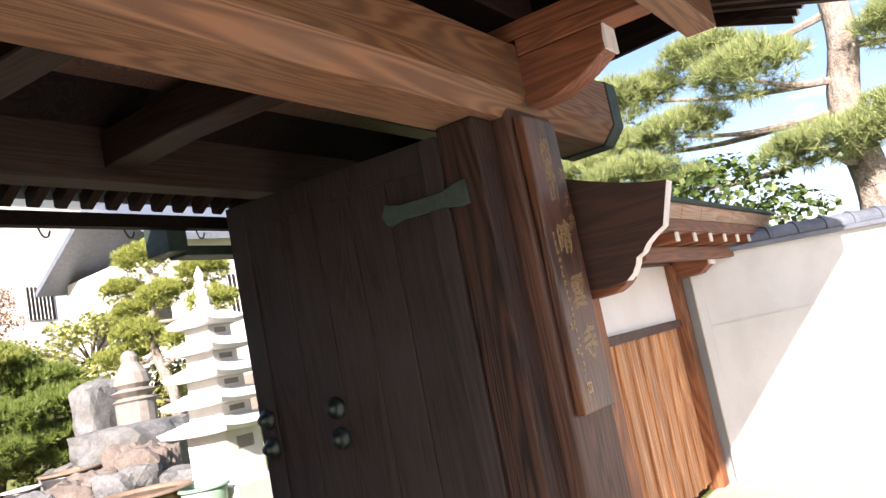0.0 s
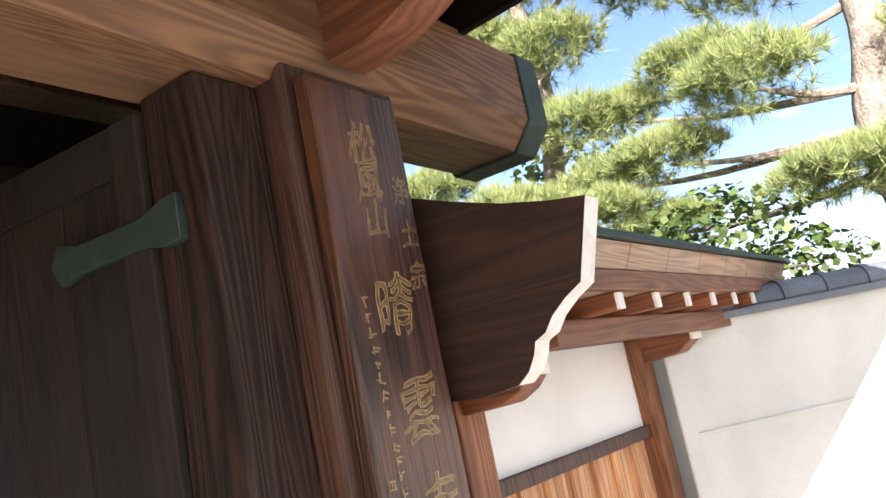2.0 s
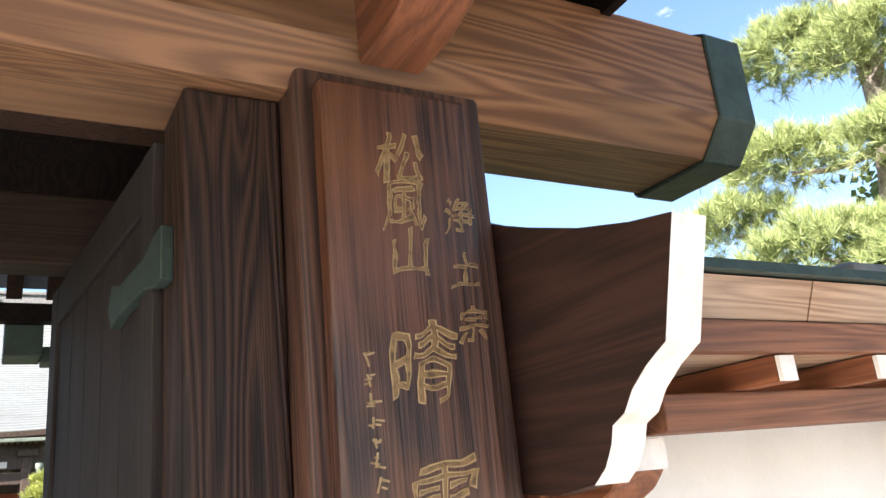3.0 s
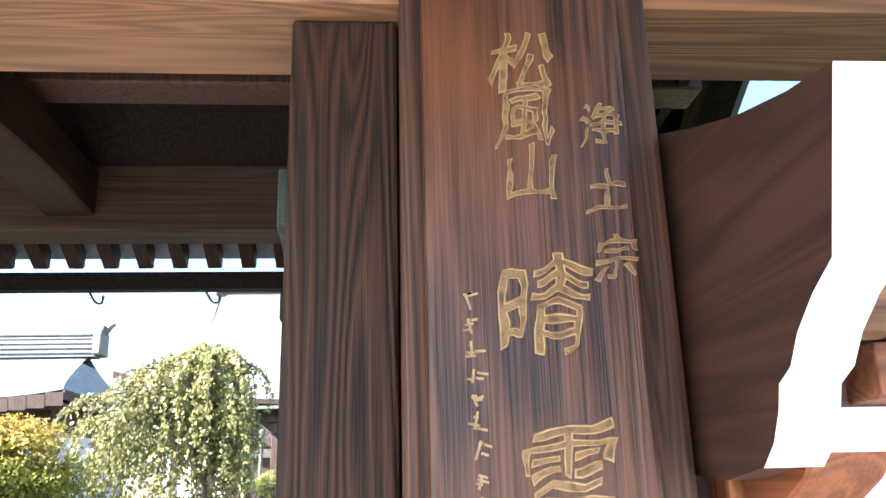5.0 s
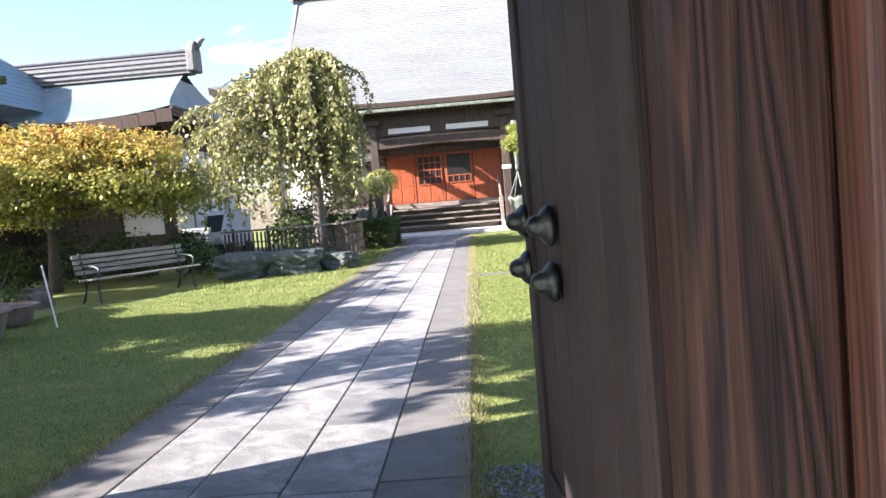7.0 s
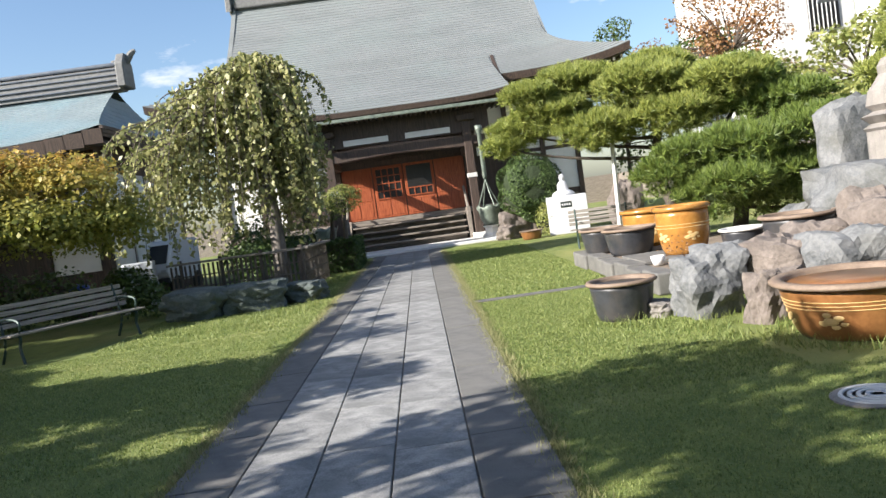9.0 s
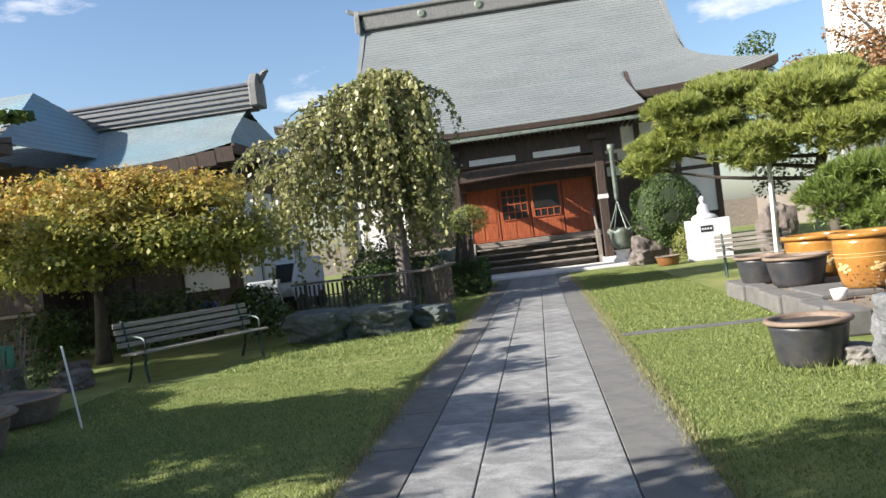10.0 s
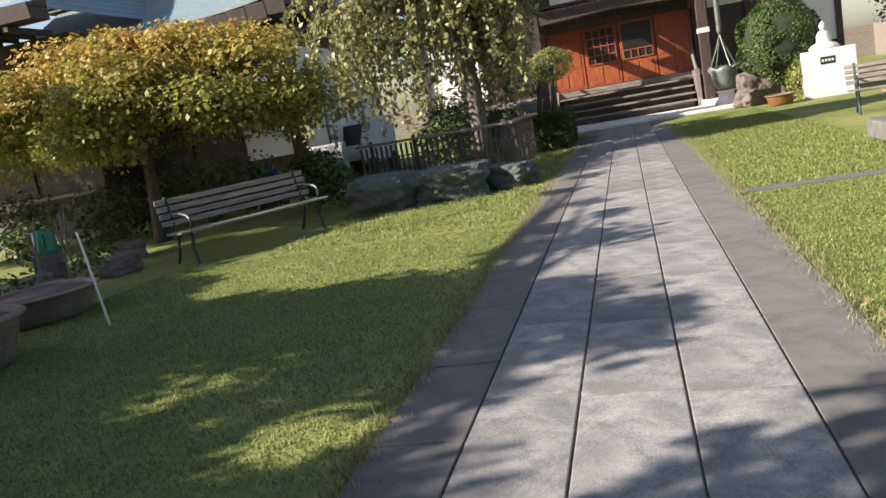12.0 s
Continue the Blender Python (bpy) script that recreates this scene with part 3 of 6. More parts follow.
def bracket(y, w, pts_low, z_top, x_in, label):
    """A curved bracket arm that rises outwards from the post."""
    low = bend([(p[0], 0, p[1]) for p in pts_low], 6)
    out = [(p.x, p.z) for p in low]
    end = out[-1]
    out += [(end[0] + 0.02, z_top), (x_in, z_top)]
    part("bracket_arm", prism(out, "y", y - w / 2, y + w / 2, 0.006), M_RED, gate, label)
    part("bracket_end", box(end[0] + 0.008, end[0] + 0.026, y - w / 2 + 0.004, y + w / 2 - 0.004, end[1] + 0.004, z_top - 0.002), M_WPAINT, gate, "white painted bracket end")


for y in (4.52, mirror_y(4.52)):
    bracket(y, 0.175, [(-1.20, 2.715), (-1.02, 2.725), (-0.84, 2.785), (-0.69, 2.87)], 3.02, -1.22, "red-brown curved bracket arm")
    part("arm_beam", box(-2.25, -0.44, y - 0.10, y + 0.10, 3.124, 3.23, 0.008), M_RED, gate)
    part("arm_nose", box(-1.195, -0.44, y - 0.098, y + 0.098, 3.024, 3.123, 0.008), M_RED, gate)
    part("arm_end", box(-0.438, -0.425, y - 0.095, y + 0.095, 3.03, 3.225), M_WPAINT, gate, "white painted arm end")
part("front_purlin", box(-0.42, -0.24, mirror_y(5.15), 5.15, 2.99, 3.235, 0.008), M_LINTEL, gate)
for y in (5.152, mirror_y(5.15) - 0.014):
    part("purlin_end", box(-0.415, -0.245, y, y + 0.012, 2.995, 3.23), M_WPAINT, gate, "white painted purlin end")
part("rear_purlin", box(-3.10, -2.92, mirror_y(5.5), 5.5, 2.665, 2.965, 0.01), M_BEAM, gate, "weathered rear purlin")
part("middle_purlin", box(-2.45, -2.28, mirror_y(5.4), 5.4, 3.0, 3.27, 0.008), M_POST, gate)
part("ridge_purlin", box(-1.58, -1.42, mirror_y(5.6), 5.6, 3.50, 3.70, 0.008), M_POST, gate)
for y in (2.95, mirror_y(2.95)):
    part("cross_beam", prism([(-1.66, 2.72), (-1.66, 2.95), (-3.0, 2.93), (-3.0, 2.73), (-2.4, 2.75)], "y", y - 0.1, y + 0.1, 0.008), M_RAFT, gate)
for y in (4.58, mirror_y(4.58)):
    part("rear_post", box(-3.13, -2.89, y - 0.12, y + 0.12, 0.0, 2.66, 0.012), M_POST, gate)
    part("tie_beam", box(-2.88, -1.725, y - 0.07, y + 0.07, 2.2, 2.36, 0.008), M_POST, gate)

# roof: rafters, boards, tile skin
RIDGE = (-1.5, 3.89)


KNEE = -0.45       # the front slope flattens towards its eave
FRONT = 0.76


def roof_z(x):
    if x < RIDGE[0]:
        return RIDGE[1] - (RIDGE[0] - x) * 0.56
    return RIDGE[1] - (min(x, KNEE) - RIDGE[0]) * 0.51 - max(0.0, x - KNEE) * 0.31


VERGE = 5.75
y = mirror_y(VERGE - 0.12)
while y < VERGE - 0.1:
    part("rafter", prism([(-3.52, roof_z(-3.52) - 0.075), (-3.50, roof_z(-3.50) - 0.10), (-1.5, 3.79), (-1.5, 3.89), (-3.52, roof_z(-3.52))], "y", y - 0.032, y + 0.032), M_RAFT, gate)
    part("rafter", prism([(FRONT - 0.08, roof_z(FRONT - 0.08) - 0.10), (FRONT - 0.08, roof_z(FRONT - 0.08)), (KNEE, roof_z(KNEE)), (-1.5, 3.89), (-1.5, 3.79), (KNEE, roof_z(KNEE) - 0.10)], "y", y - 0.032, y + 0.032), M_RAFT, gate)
    y += 0.162
ya, yb = mirror_y(VERGE), VERGE
FE = FRONT - 0.10
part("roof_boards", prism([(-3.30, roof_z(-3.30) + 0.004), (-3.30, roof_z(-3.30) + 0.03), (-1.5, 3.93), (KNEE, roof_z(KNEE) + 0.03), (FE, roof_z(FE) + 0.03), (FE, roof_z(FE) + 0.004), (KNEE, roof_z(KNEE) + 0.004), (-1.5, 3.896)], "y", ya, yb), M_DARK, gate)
part("roof_skin", prism([(-3.62, roof_z(-3.62) + 0.05), (-3.62, roof_z(-3.62) + 0.14), (-1.5, 4.14), (KNEE, roof_z(KNEE) + 0.18), (FRONT, roof_z(FRONT) + 0.15), (FRONT, roof_z(FRONT) + 0.05), (KNEE, roof_z(KNEE) + 0.05), (-1.5, 3.94)], "y", ya - 0.05, yb + 0.05), M_TILE, gate, "smoke-grey tiled gate roof")
part("roof_ridge", box(-1.72, -1.28, ya - 0.07, yb + 0.07, 4.11, 4.42, 0.05), M_RIDGE, gate)
part("rear_eave_board", box(-3.60, -3.53, ya, yb, roof_z(-3.56) - 0.16, roof_z(-3.56) - 0.075), M_DARK, gate)
part("front_eave_board", box(FRONT - 0.07, FRONT - 0.02, ya, yb, roof_z(FRONT) - 0.10, roof_z(FRONT) + 0.045), M_RAFT, gate)
# verge boards stepped out under the roof ends, with pale cut tips
for y0, s in ((yb, 1), (ya, -1)):
    for q in range(3):
        a, b = sorted((y0 - s * 0.03 * q, y0 - s * (0.03 * q + 0.026)))
        z = -0.03 - 0.045 * q
        part("verge_board", prism([(-0.36, roof_z(-0.36) + z - 0.042), (-0.36, roof_z(-0.36) + z), (0.16 - 0.03 * q, roof_z(0.16) + z), (0.16 - 0.03 * q, roof_z(0.16) + z - 0.042)], "y", a, b), M_RAFT, gate)
        part("verge_tip", box(0.162 - 0.03 * q, 0.172 - 0.03 * q, a, b, roof_z(0.16) + z - 0.040, roof_z(0.16) + z - 0.003), M_WPAINT, gate, "pale cut board tip")
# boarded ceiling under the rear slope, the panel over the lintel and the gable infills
# all three added to keep bounced light out and darken the roof space
part("shade_ceiling", prism([(-2.93, roof_z(-2.93) - 0.13), (-2.93, roof_z(-2.93) - 0.11), (-1.66, roof_z(-1.66) - 0.11), (-1.66, roof_z(-1.66) - 0.13)], "y", mirror_y(5.3), 5.3), M_DARK, gate, "near-black ceiling added to darken the roof space")
part("bounce_panel", box(-1.47, -1.43, mirror_y(5.3), 5.3, 3.12, 3.49), M_DARK, gate)
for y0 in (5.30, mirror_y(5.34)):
    part("bounce_infill", prism([(-2.93, 2.97), (-2.93, roof_z(-2.93) - 0.10), (-1.5, 3.79), (KNEE, roof_z(KNEE) - 0.10), (KNEE, 3.12)], "y", y0, y0 + 0.04), M_DARK, gate)
# gutter hangers below the rear eave
y = 1.2
while y < 4.6:
    z = roof_z(-3.56) - 0.16
    part("gutter_hook", tube(bend([(-3.57, y - 0.03, z), (-3.58, y, z - 0.05), (-3.58, y + 0.03, z - 0.055), (-3.57, y + 0.04, z - 0.02)], 3), 0.006, 6), M_STUD, gate)
    y += 0.55
# copper drain box on the rear eave
drain = empty("copper_drain", (0, 0, 0), label="dark copper drain box hung under the rear eave", category="drain")
part("drain_box", box(-3.86, -3.62, 3.72, 3.88, 2.44, 2.68, 0.008), M_COPPER, drain)
part("drain_arm", box(-3.84, -3.66, 3.88, 4.50, 2.42, 2.49, 0.006), M_COPPER, drain)


# open door leaf folded back into the garden
def door_leaf(name, yface, thick, s):
    d = empty(name, (0, 0, 0), label="open dark plank gate door with bronze studs", category="door", kind="structure")
    y0, y1 = sorted((yface, yface + s * thick))
    part("stile", box(-1.72, -1.60, y0 - 0.004, y1 + 0.004, 0.10, 2.62, 0.006), M_DOOR, d)
    part("hinge_stile", box(-1.585, -1.45, y0 + 0.020, y1 + 0.02, 0.10, 2.62, 0.006), M_REDD, d, "dark red-brown hinge stile")
    part("stile", box(-3.22, -3.08, y0 - 0.004, y1 + 0.004, 0.10, 2.62, 0.006), M_DOOR, d)
    part("rail", box(-3.08, -1.72, y0 - 0.002, y1 + 0.002, 2.46, 2.62, 0.006), M_DOOR, d)
    part("rail", box(-3.08, -1.72, y0 - 0.002, y1 + 0.002, 0.10, 0.28, 0.006), M_DOOR, d)
    n = 5
    for i in range(n):
        xa = -3.08 + (1.36 / n) * i
        part("plank", box(xa + 0.003, xa + 1.36 / n - 0.003, y0 + 0.012, y1 - 0.012, 0.28, 2.46, 0.005), M_DOOR, d)
    yo = yface - s * 0.02
    # strap fitting with a flared end
    strap = [(-1.46, 2.20), (-1.46, 2.335), (-1.52, 2.33), (-1.62, 2.30), (-1.90, 2.30), (-1.99, 2.325), (-2.03, 2.26), (-1.99, 2.195), (-1.90, 2.215), (-1.62, 2.215), (-1.52, 2.195)]
    part("strap_fitting", prism(strap, "y", min(yo, yface + s * 0.012), max(yo, yface + s * 0.012), 0.003), M_COPPER, d, "green copper strap fitting")
    for x, z in ((-2.60, 1.24), (-2.60, 1.06), (-3.15, 1.24), (-3.15, 1.06)):
        bm = lathe([(0.062, 0), (0.068, 0.012), (0.055, 0.03), (0.038, 0.042), (0.036, 0.055), (0.026, 0.075), (0.010, 0.083), (0.0, 0.085)], 18)
        bmesh.ops.transform(bm, matrix=Matrix.Translation((x, yface, z)) @ (pose(0, 0, 0, 90 * s, 0, 0)), verts=bm.verts)
        part("stud", bm, M_STUD, d, "domed bronze stud", smooth=True)
    hinge = Matrix.Translation((-1.45, yface, 0))
    d.matrix_basis = hinge @ pose(0, 0, 0, 0, 0, 4.3 * s) @ hinge.inverted()
    return d


door_leaf("door_1", 4.02, 0.085, 1)
door_leaf("door_2", mirror_y(4.02), 0.085, -1)

# ---------------------------------------------------------------- name board
board = empty("name_board", (-1.2, 4.53, 0.96), label="tall dark cedar name board with carved gilt characters", category="sign")
bm = box(-0.058, 0.0, -0.21, 0.21, 0.0, 1.70, 0.010)
part("plank", bm, M_PLATE, board)
for z in (0.3, 1.35):
    part("bearer", box(-0.10, -0.059, -0.16, 0.16, z, z + 0.06), M_POST, board)


def glyph(text, y, z, size, outline, material, proud):
    """One carved character on the board, with the swing of a brush: its gilt edge or its sunk ground."""
    cu = bpy.data.curves.new("glyph", "FONT")
    cu.body, cu.size, cu.resolution_u = text, size, 6
    if outline:
        cu.fill_mode, cu.bevel_depth, cu.bevel_resolution = "NONE", size * 0.011, 1
    cu.align_x, cu.align_y = "CENTER", "CENTER"
    tmp = new("glyph", cu)
    bpy.context.view_layer.update()
    me = bpy.data.meshes.new_from_object(tmp.evaluated_get(bpy.context.evaluated_depsgraph_get()))
    bpy.data.objects.remove(tmp)
    bm = bmesh.new()
    bm.from_mesh(me)
    for _ in range(2):
        bmesh.ops.subdivide_edges(bm, edges=[e for e in bm.edges if e.calc_length() > size * 0.07], cuts=1)
    bmesh.ops.triangulate(bm, faces=bm.faces[:])
    bm.to_mesh(me)
    bm.free()
    co = np.array([v.co for v in me.vertices])
    mid = (co.min(0) + co.max(0)) / 2
    q = 1.0 / size
    for v in me.vertices:
        px, py = v.co.x - mid[0], v.co.y - mid[1]
        n1 = noise.noise(Vector((px * q * 4.0, py * q * 4.0, ord(text) % 17)))
        n2 = noise.noise(Vector((px * q * 4.0 + 9, py * q * 4.0, ord(text) % 13)))
        v.co = Vector((proud + v.co.z * 0.8, px * 0.96 + 0.10 * py + size * 0.085 * n1, py + 0.10 * px - 0.25 * px * px * q + size * 0.085 * n2))
    me.materials.append(material)
    ob = new("character", me)
    ob.parent = board
    ob.location = (0, y - 4.53, z - 0.96)
    return ob


for ch, y, z, s in (("松", 4.528, 2.470, 0.150), ("風", 4.528, 2.345, 0.140), ("山", 4.534, 2.222, 0.130), ("晴", 4.545, 1.950, 0.205), ("雲", 4.568, 1.635, 0.205), ("寺", 4.580, 1.345, 0.205),
                    ("浄", 4.682, 2.330, 0.100), ("土", 4.686, 2.185, 0.095), ("宗", 4.692, 2.045, 0.095)):
    rim = glyph(ch, y, z, s, True, M_GOLD, 0.0004)
    rim["label"] = "carved gilt character"
    glyph(ch, y, z, s, False, M_GOLDIN, 0.0010)
# the small signature column cannot be read: short brush marks
rng = random.Random(5)
z = 1.955
while z > 1.16:
    h = rng.uniform(0.022, 0.036)
    bm = bmesh.new()
    for k in range(3):
        yy, zz = rng.uniform(-0.016, 0.006), rng.uniform(-h / 2, h / 2)
        box(0.0, 0.0026, yy, yy + rng.uniform(0.010, 0.022), zz, zz + 0.0045, bm=bm)
    box(0.0, 0.0027, -0.004, 0.001, -h / 2, h / 2, bm=bm)
    ob = part("signature_mark", bm, M_GOLD, board)
    ob.location = (0.0, 4.400 - 4.53 + (1.955 - z) * 0.035, z - 0.96)
    ob.rotation_euler = (radians(rng.uniform(-20, 20)), 0, 0)
    z -= h + rng.uniform(0.014, 0.022)
for y, z, w in ((4.375, 1.44, 0.032), (4.385, 1.30, 0.034), (4.44, 1.095, 0.07)):
    bm = bmesh.new()
    for k in range(3):
        box(0, 0.0026, -w / 2 + k * w / 2.6, -w / 2 + k * w / 2.6 + w / 7, -w / 2.4, w / 2.4, bm=bm)
    box(0, 0.0028, -w / 2, w / 2, -w / 2.4, -w / 2.4 + w / 8, bm=bm)
    box(0, 0.0028, -w / 2, w / 2, w / 2.4 - w / 8, w / 2.4, bm=bm)
    ob = part("seal_mark", bm, M_GOLD, board)
    ob.location = (0, y - 4.53, z - 0.96)

# ---------------------------------------------------------------- wing wall beside the gate
wing = empty("wall_wing", (0, 0, 0), label="white plaster wing wall with cedar wainscot and its own small roof", category="wall", kind="structure")
part("plaster_panel", box(-1.42, -1.36, 5.06, 6.62, 1.32, 1.80), M_WHITE, wing, "white plaster panel")
part("rail", box(-1.45, -1.325, 5.06, 6.62, 1.265, 1.325, 0.005), M_POST, wing)
part("head_beam", box(-1.46, -1.30, 4.84, 7.6, 1.76, 1.90, 0.008), M_POST, wing)
part("filler_board", box(-1.46, -1.40, 4.80, 4.905, 0.0, 2.1), M_BOARD, wing)
part("wing_post", box(-1.47, -1.30, 4.90, 5.075, 0.0, 1.76, 0.008), M_REDV, wing, "orange-brown cedar post")
part("wing_post", box(-1.47, -1.285, 6.615, 6.76, 0.0, 1.76, 0.008), M_REDV, wing, "orange-brown cedar post")
part("backing", box(-1.45, -1.41, 5.06, 6.62, 0.0, 1.265), M_DARK, wing)
n = 7
for i in range(n):
    ya = 5.08 + i * (1.53 / n)
    part("wainscot_board", box(-1.41, -1.372, ya + 0.004, ya + 1.53 / n - 0.004, 0.06, 1.262, 0.003), M_WAINS, wing)
    part("batten", box(-1.372, -1.352, ya - 0.016, ya + 0.016, 0.06, 1.262, 0.003), M_WAINS, wing)
part("beam_nose", prism([(-1.30, 1.63), (-1.30, 1.79), (-1.02, 1.79), (-1.02, 1.70), (-1.10, 1.645)], "y", 6.64, 6.80, 0.006), M_RED, wing)
part("beam_nose_end", box(-1.018, -1.004, 6.645, 6.795, 1.70, 1.785), M_WPAINT, wing, "white painted beam nose")
part("beam_nose", prism([(-1.30, 1.575), (-1.30, 1.732), (-1.02, 1.732), (-1.02, 1.66), (-1.06, 1.62), (-1.13, 1.585)], "y", 4.93, 5.07, 0.006), M_RED, wing)
part("beam_nose_end", box(-1.019, -1.006, 4.935, 5.065, 1.66, 1.73), M_WPAINT, wing, "white painted beam nose")
part("eave_lath", box(-0.81, -0.765, 4.95, 7.92, 1.89, 1.962, 0.004), M_REDY, wing)
part("eave_purlin", box(-1.02, -0.92, 5.0, 7.75, 1.735, 1.822, 0.005), M_REDY, wing)
y = 5.28
while y < 7.9:
    part("rafter", box(-1.40, -0.80, y - 0.028, y + 0.028, 1.825, 1.888), M_RED, wing)
    part("rafter_end", box(-0.798, -0.786, y - 0.026, y + 0.026, 1.827, 1.886), M_WPAINT, wing, "white painted rafter end")
    y += 0.375
part("soffit", box(-1.40, -0.815, 4.93, 7.93, 1.892, 1.93), M_CEDAR, wing)
y = 4.95
while y < 7.9:
    y2 = min(y + 0.42, 7.93)
    part("fascia_board", prism([(-0.775, 1.966), (-0.735, 2.055), (-0.775, 2.07), (-0.82, 1.966)], "y", y + 0.003, y2 - 0.003), M_CEDAR, wing, "silvered cedar eave board")
    y = y2
part("small_roof", prism([(-0.70, 2.058), (-0.71, 2.085), (-1.05, 2.155), (-1.39, 2.175), (-1.73, 2.155), (-2.05, 2.135), (-2.05, 2.09), (-1.39, 2.12)], "y", 4.93, 7.98), M_COPPER, wing, "dark copper-clad small roof")
part("small_ridge", box(-1.50, -1.28, 6.45, 7.98, 2.15, 2.36, 0.07), M_RIDGE, wing)
# gable board with its cusped white-edged profile
edge = [(-0.648, 2.152), (-0.69, 2.02), (-0.727, 1.903), (-0.79, 1.868), (-0.845, 1.825), (-0.88, 1.780), (-0.922, 1.760), (-0.935, 1.722), (-0.965, 1.675), (-1.01, 1.640)]
top = [(-1.38, 2.39), (-1.30, 2.352), (-1.127, 2.283), (-0.936, 2.216), (-0.77, 2.173)]
outline = top + edge + [(-1.15, 1.622), (-1.38, 1.64)]
part("gable_board", prism(outline, "y", 4.84, 4.90), M_BOARD, wing, "dark brown cusped gable board")
bm = bmesh.new()
cut = edge
for (xa, za), (xb, zb) in zip(cut, cut[1:]):
    vs = [bm.verts.new((x + 0.004, y, z - 0.002)) for x, z in ((xa, za), (xb, zb)) for y in (4.838, 4.936)]
    ws = [bm.verts.new((x - 0.030, y, z + 0.004)) for x, z in ((xa, za), (xb, zb)) for y in (4.903, 4.936)]
    bm.faces.new((vs[0], vs[1], vs[3], vs[2]))
    bm.faces.new((ws[0], ws[2], ws[3], ws[1]))
    bm.faces.new((vs[1], ws[1], ws[3], vs[3]))
part("gable_edge", bm, M_WPAINT, wing, "white painted gable edge")

# ---------------------------------------------------------------- flared grey wall
U = Vector((0.707, 0.707, 0))
W0 = Vector((-1.22, 6.78, 0))
fl = empty("wall_flared", W0, 45, "pale grey rendered wall with dark tile coping", "wall", kind="structure")
part("wall_panel", box(0.0, 6.0, -0.0, 0.20, 0.0, 1.79, 0.006), M_GREYW, fl)
part("corner_strip", box(-0.02, 0.07, -0.03, 0.0, 0.0, 1.78, 0.012), M_GREYW, fl)
for z in (0.26, 1.21):
    part("joint_bead", box(0.07, 6.0, -0.012, 0.0, z, z + 0.018, 0.004), M_GREYW, fl)
for i in range(22):
    a = i * 0.275
    bm = lathe([(0.085, a), (0.085, a + 0.255)], 18)
    bmesh.ops.transform(bm, matrix=Matrix(((0, 0, 1, 0), (0, 1, 0, 0.10), (1, 0, 0, 1.845), (0, 0, 0, 1))), verts=bm.verts)
    bmesh.ops.recalc_face_normals(bm, faces=bm.faces[:])
    part("coping_tile", bm, M_TILE, fl, smooth=False)
    bm = lathe([(0.098, a + 0.235), (0.098, a + 0.275)], 18)
    bmesh.ops.transform(bm, matrix=Matrix(((0, 0, 1, 0), (0, 1, 0, 0.10), (1, 0, 0, 1.845), (0, 0, 0, 1))), verts=bm.verts)
    bmesh.ops.recalc_face_normals(bm, faces=bm.faces[:])
    part("coping_collar", bm, M_TILE, fl)
part("coping_bed", box(-0.02, 6.02, -0.07, 0.27, 1.775, 1.815, 0.008), M_TILE, fl)
# matching walls that close the street front on the other side
back = part("wall_street", box(-1.42, -1.22, -14.0, mirror_y(4.85), 0.0, 1.8, 0.006), M_GREYW)
tagged(back, "pale grey rendered street wall", "wall", kind="structure")

# ---------------------------------------------------------------- main hall
HC = 2.6
hall = empty("main_hall", (0, 0, 0), label="large temple hall with sweeping grey-green copper roof and vermilion doors", category="temple hall", kind="structure")


def hall_front(v):
    """Slope from ridge (v=0) to front eave (v=1): concave fall."""
    return -38.0 + 6.5 * v, 11.2 - 5.35 * (1.32 * v - 0.32 * v * v) - 0.12 * math.sin(math.pi * v)


def hall_half(v):
    return 6.35 + (2.55 * max(0.0, (v - 0.55) / 0.45) ** 1.7)


rows = []
N = 46
for i in range(N + 1):
    v = i / N
    x, z = hall_front(v)
    w = hall_half(v)
    row = []
    for k in range(33):
        s = -1 + 2 * k / 32
        lift = 0.55 * abs(s) ** 5 * v ** 3
        row.append((x + 0.15 * abs(s) ** 5 * v, HC + s * w, z + lift))
    rows.append(row)
sawgrid("front_roof", rows, M_ROOF, hall)
sawgrid("rear_roof", [[(-76.0 - p[0], p[1], p[2]) for p in r][::-1] for r in rows], M_ROOF, hall)
for s in (-1, 1):
    # hipped skirt at each gable end
    hrows = []
    for i in range(14):
        v = 0.55 + 0.45 * i / 13
        x, z = hall_front(v)
        w = hall_half(v)
        hrows.append([(x + (-76 - 2 * x) * k / 16, HC + s * w, z + 0.55 * v ** 3 * abs(1 - k / 8) ** 5) for k in range(17)])
    sawgrid("hip_skirt", hrows, M_ROOF, hall)
    gx, gz = hall_front(0.55)
    part("gable_wall", prism([(gx, gz - 0.1), (-38, 11.0), (-76 - gx, gz - 0.1)], "y", HC + s * 5.9 - 0.05, HC + s * 5.9 + 0.05), M_HALLW, hall)
    verge = [hall_front(k / 24 * 0.6) for k in range(25)]
    out = [(p[0], p[1] + 0.10) for p in verge] + [(p[0], p[1] - 0.30) for p in verge[::-1]]
    part("verge_board", prism(out, "y", HC + s * 6.38 - 0.09, HC + s * 6.38 + 0.09), M_ROOF, hall)
part("ridge", box(-38.35, -37.65, HC - 6.3, HC + 6.3, 11.1, 11.75, 0.06), M_RIDGE, hall)
part("ridge_cap", box(-38.45, -37.55, HC - 6.5, HC + 6.5, 11.75, 11.92, 0.05), M_RIDGE, hall)
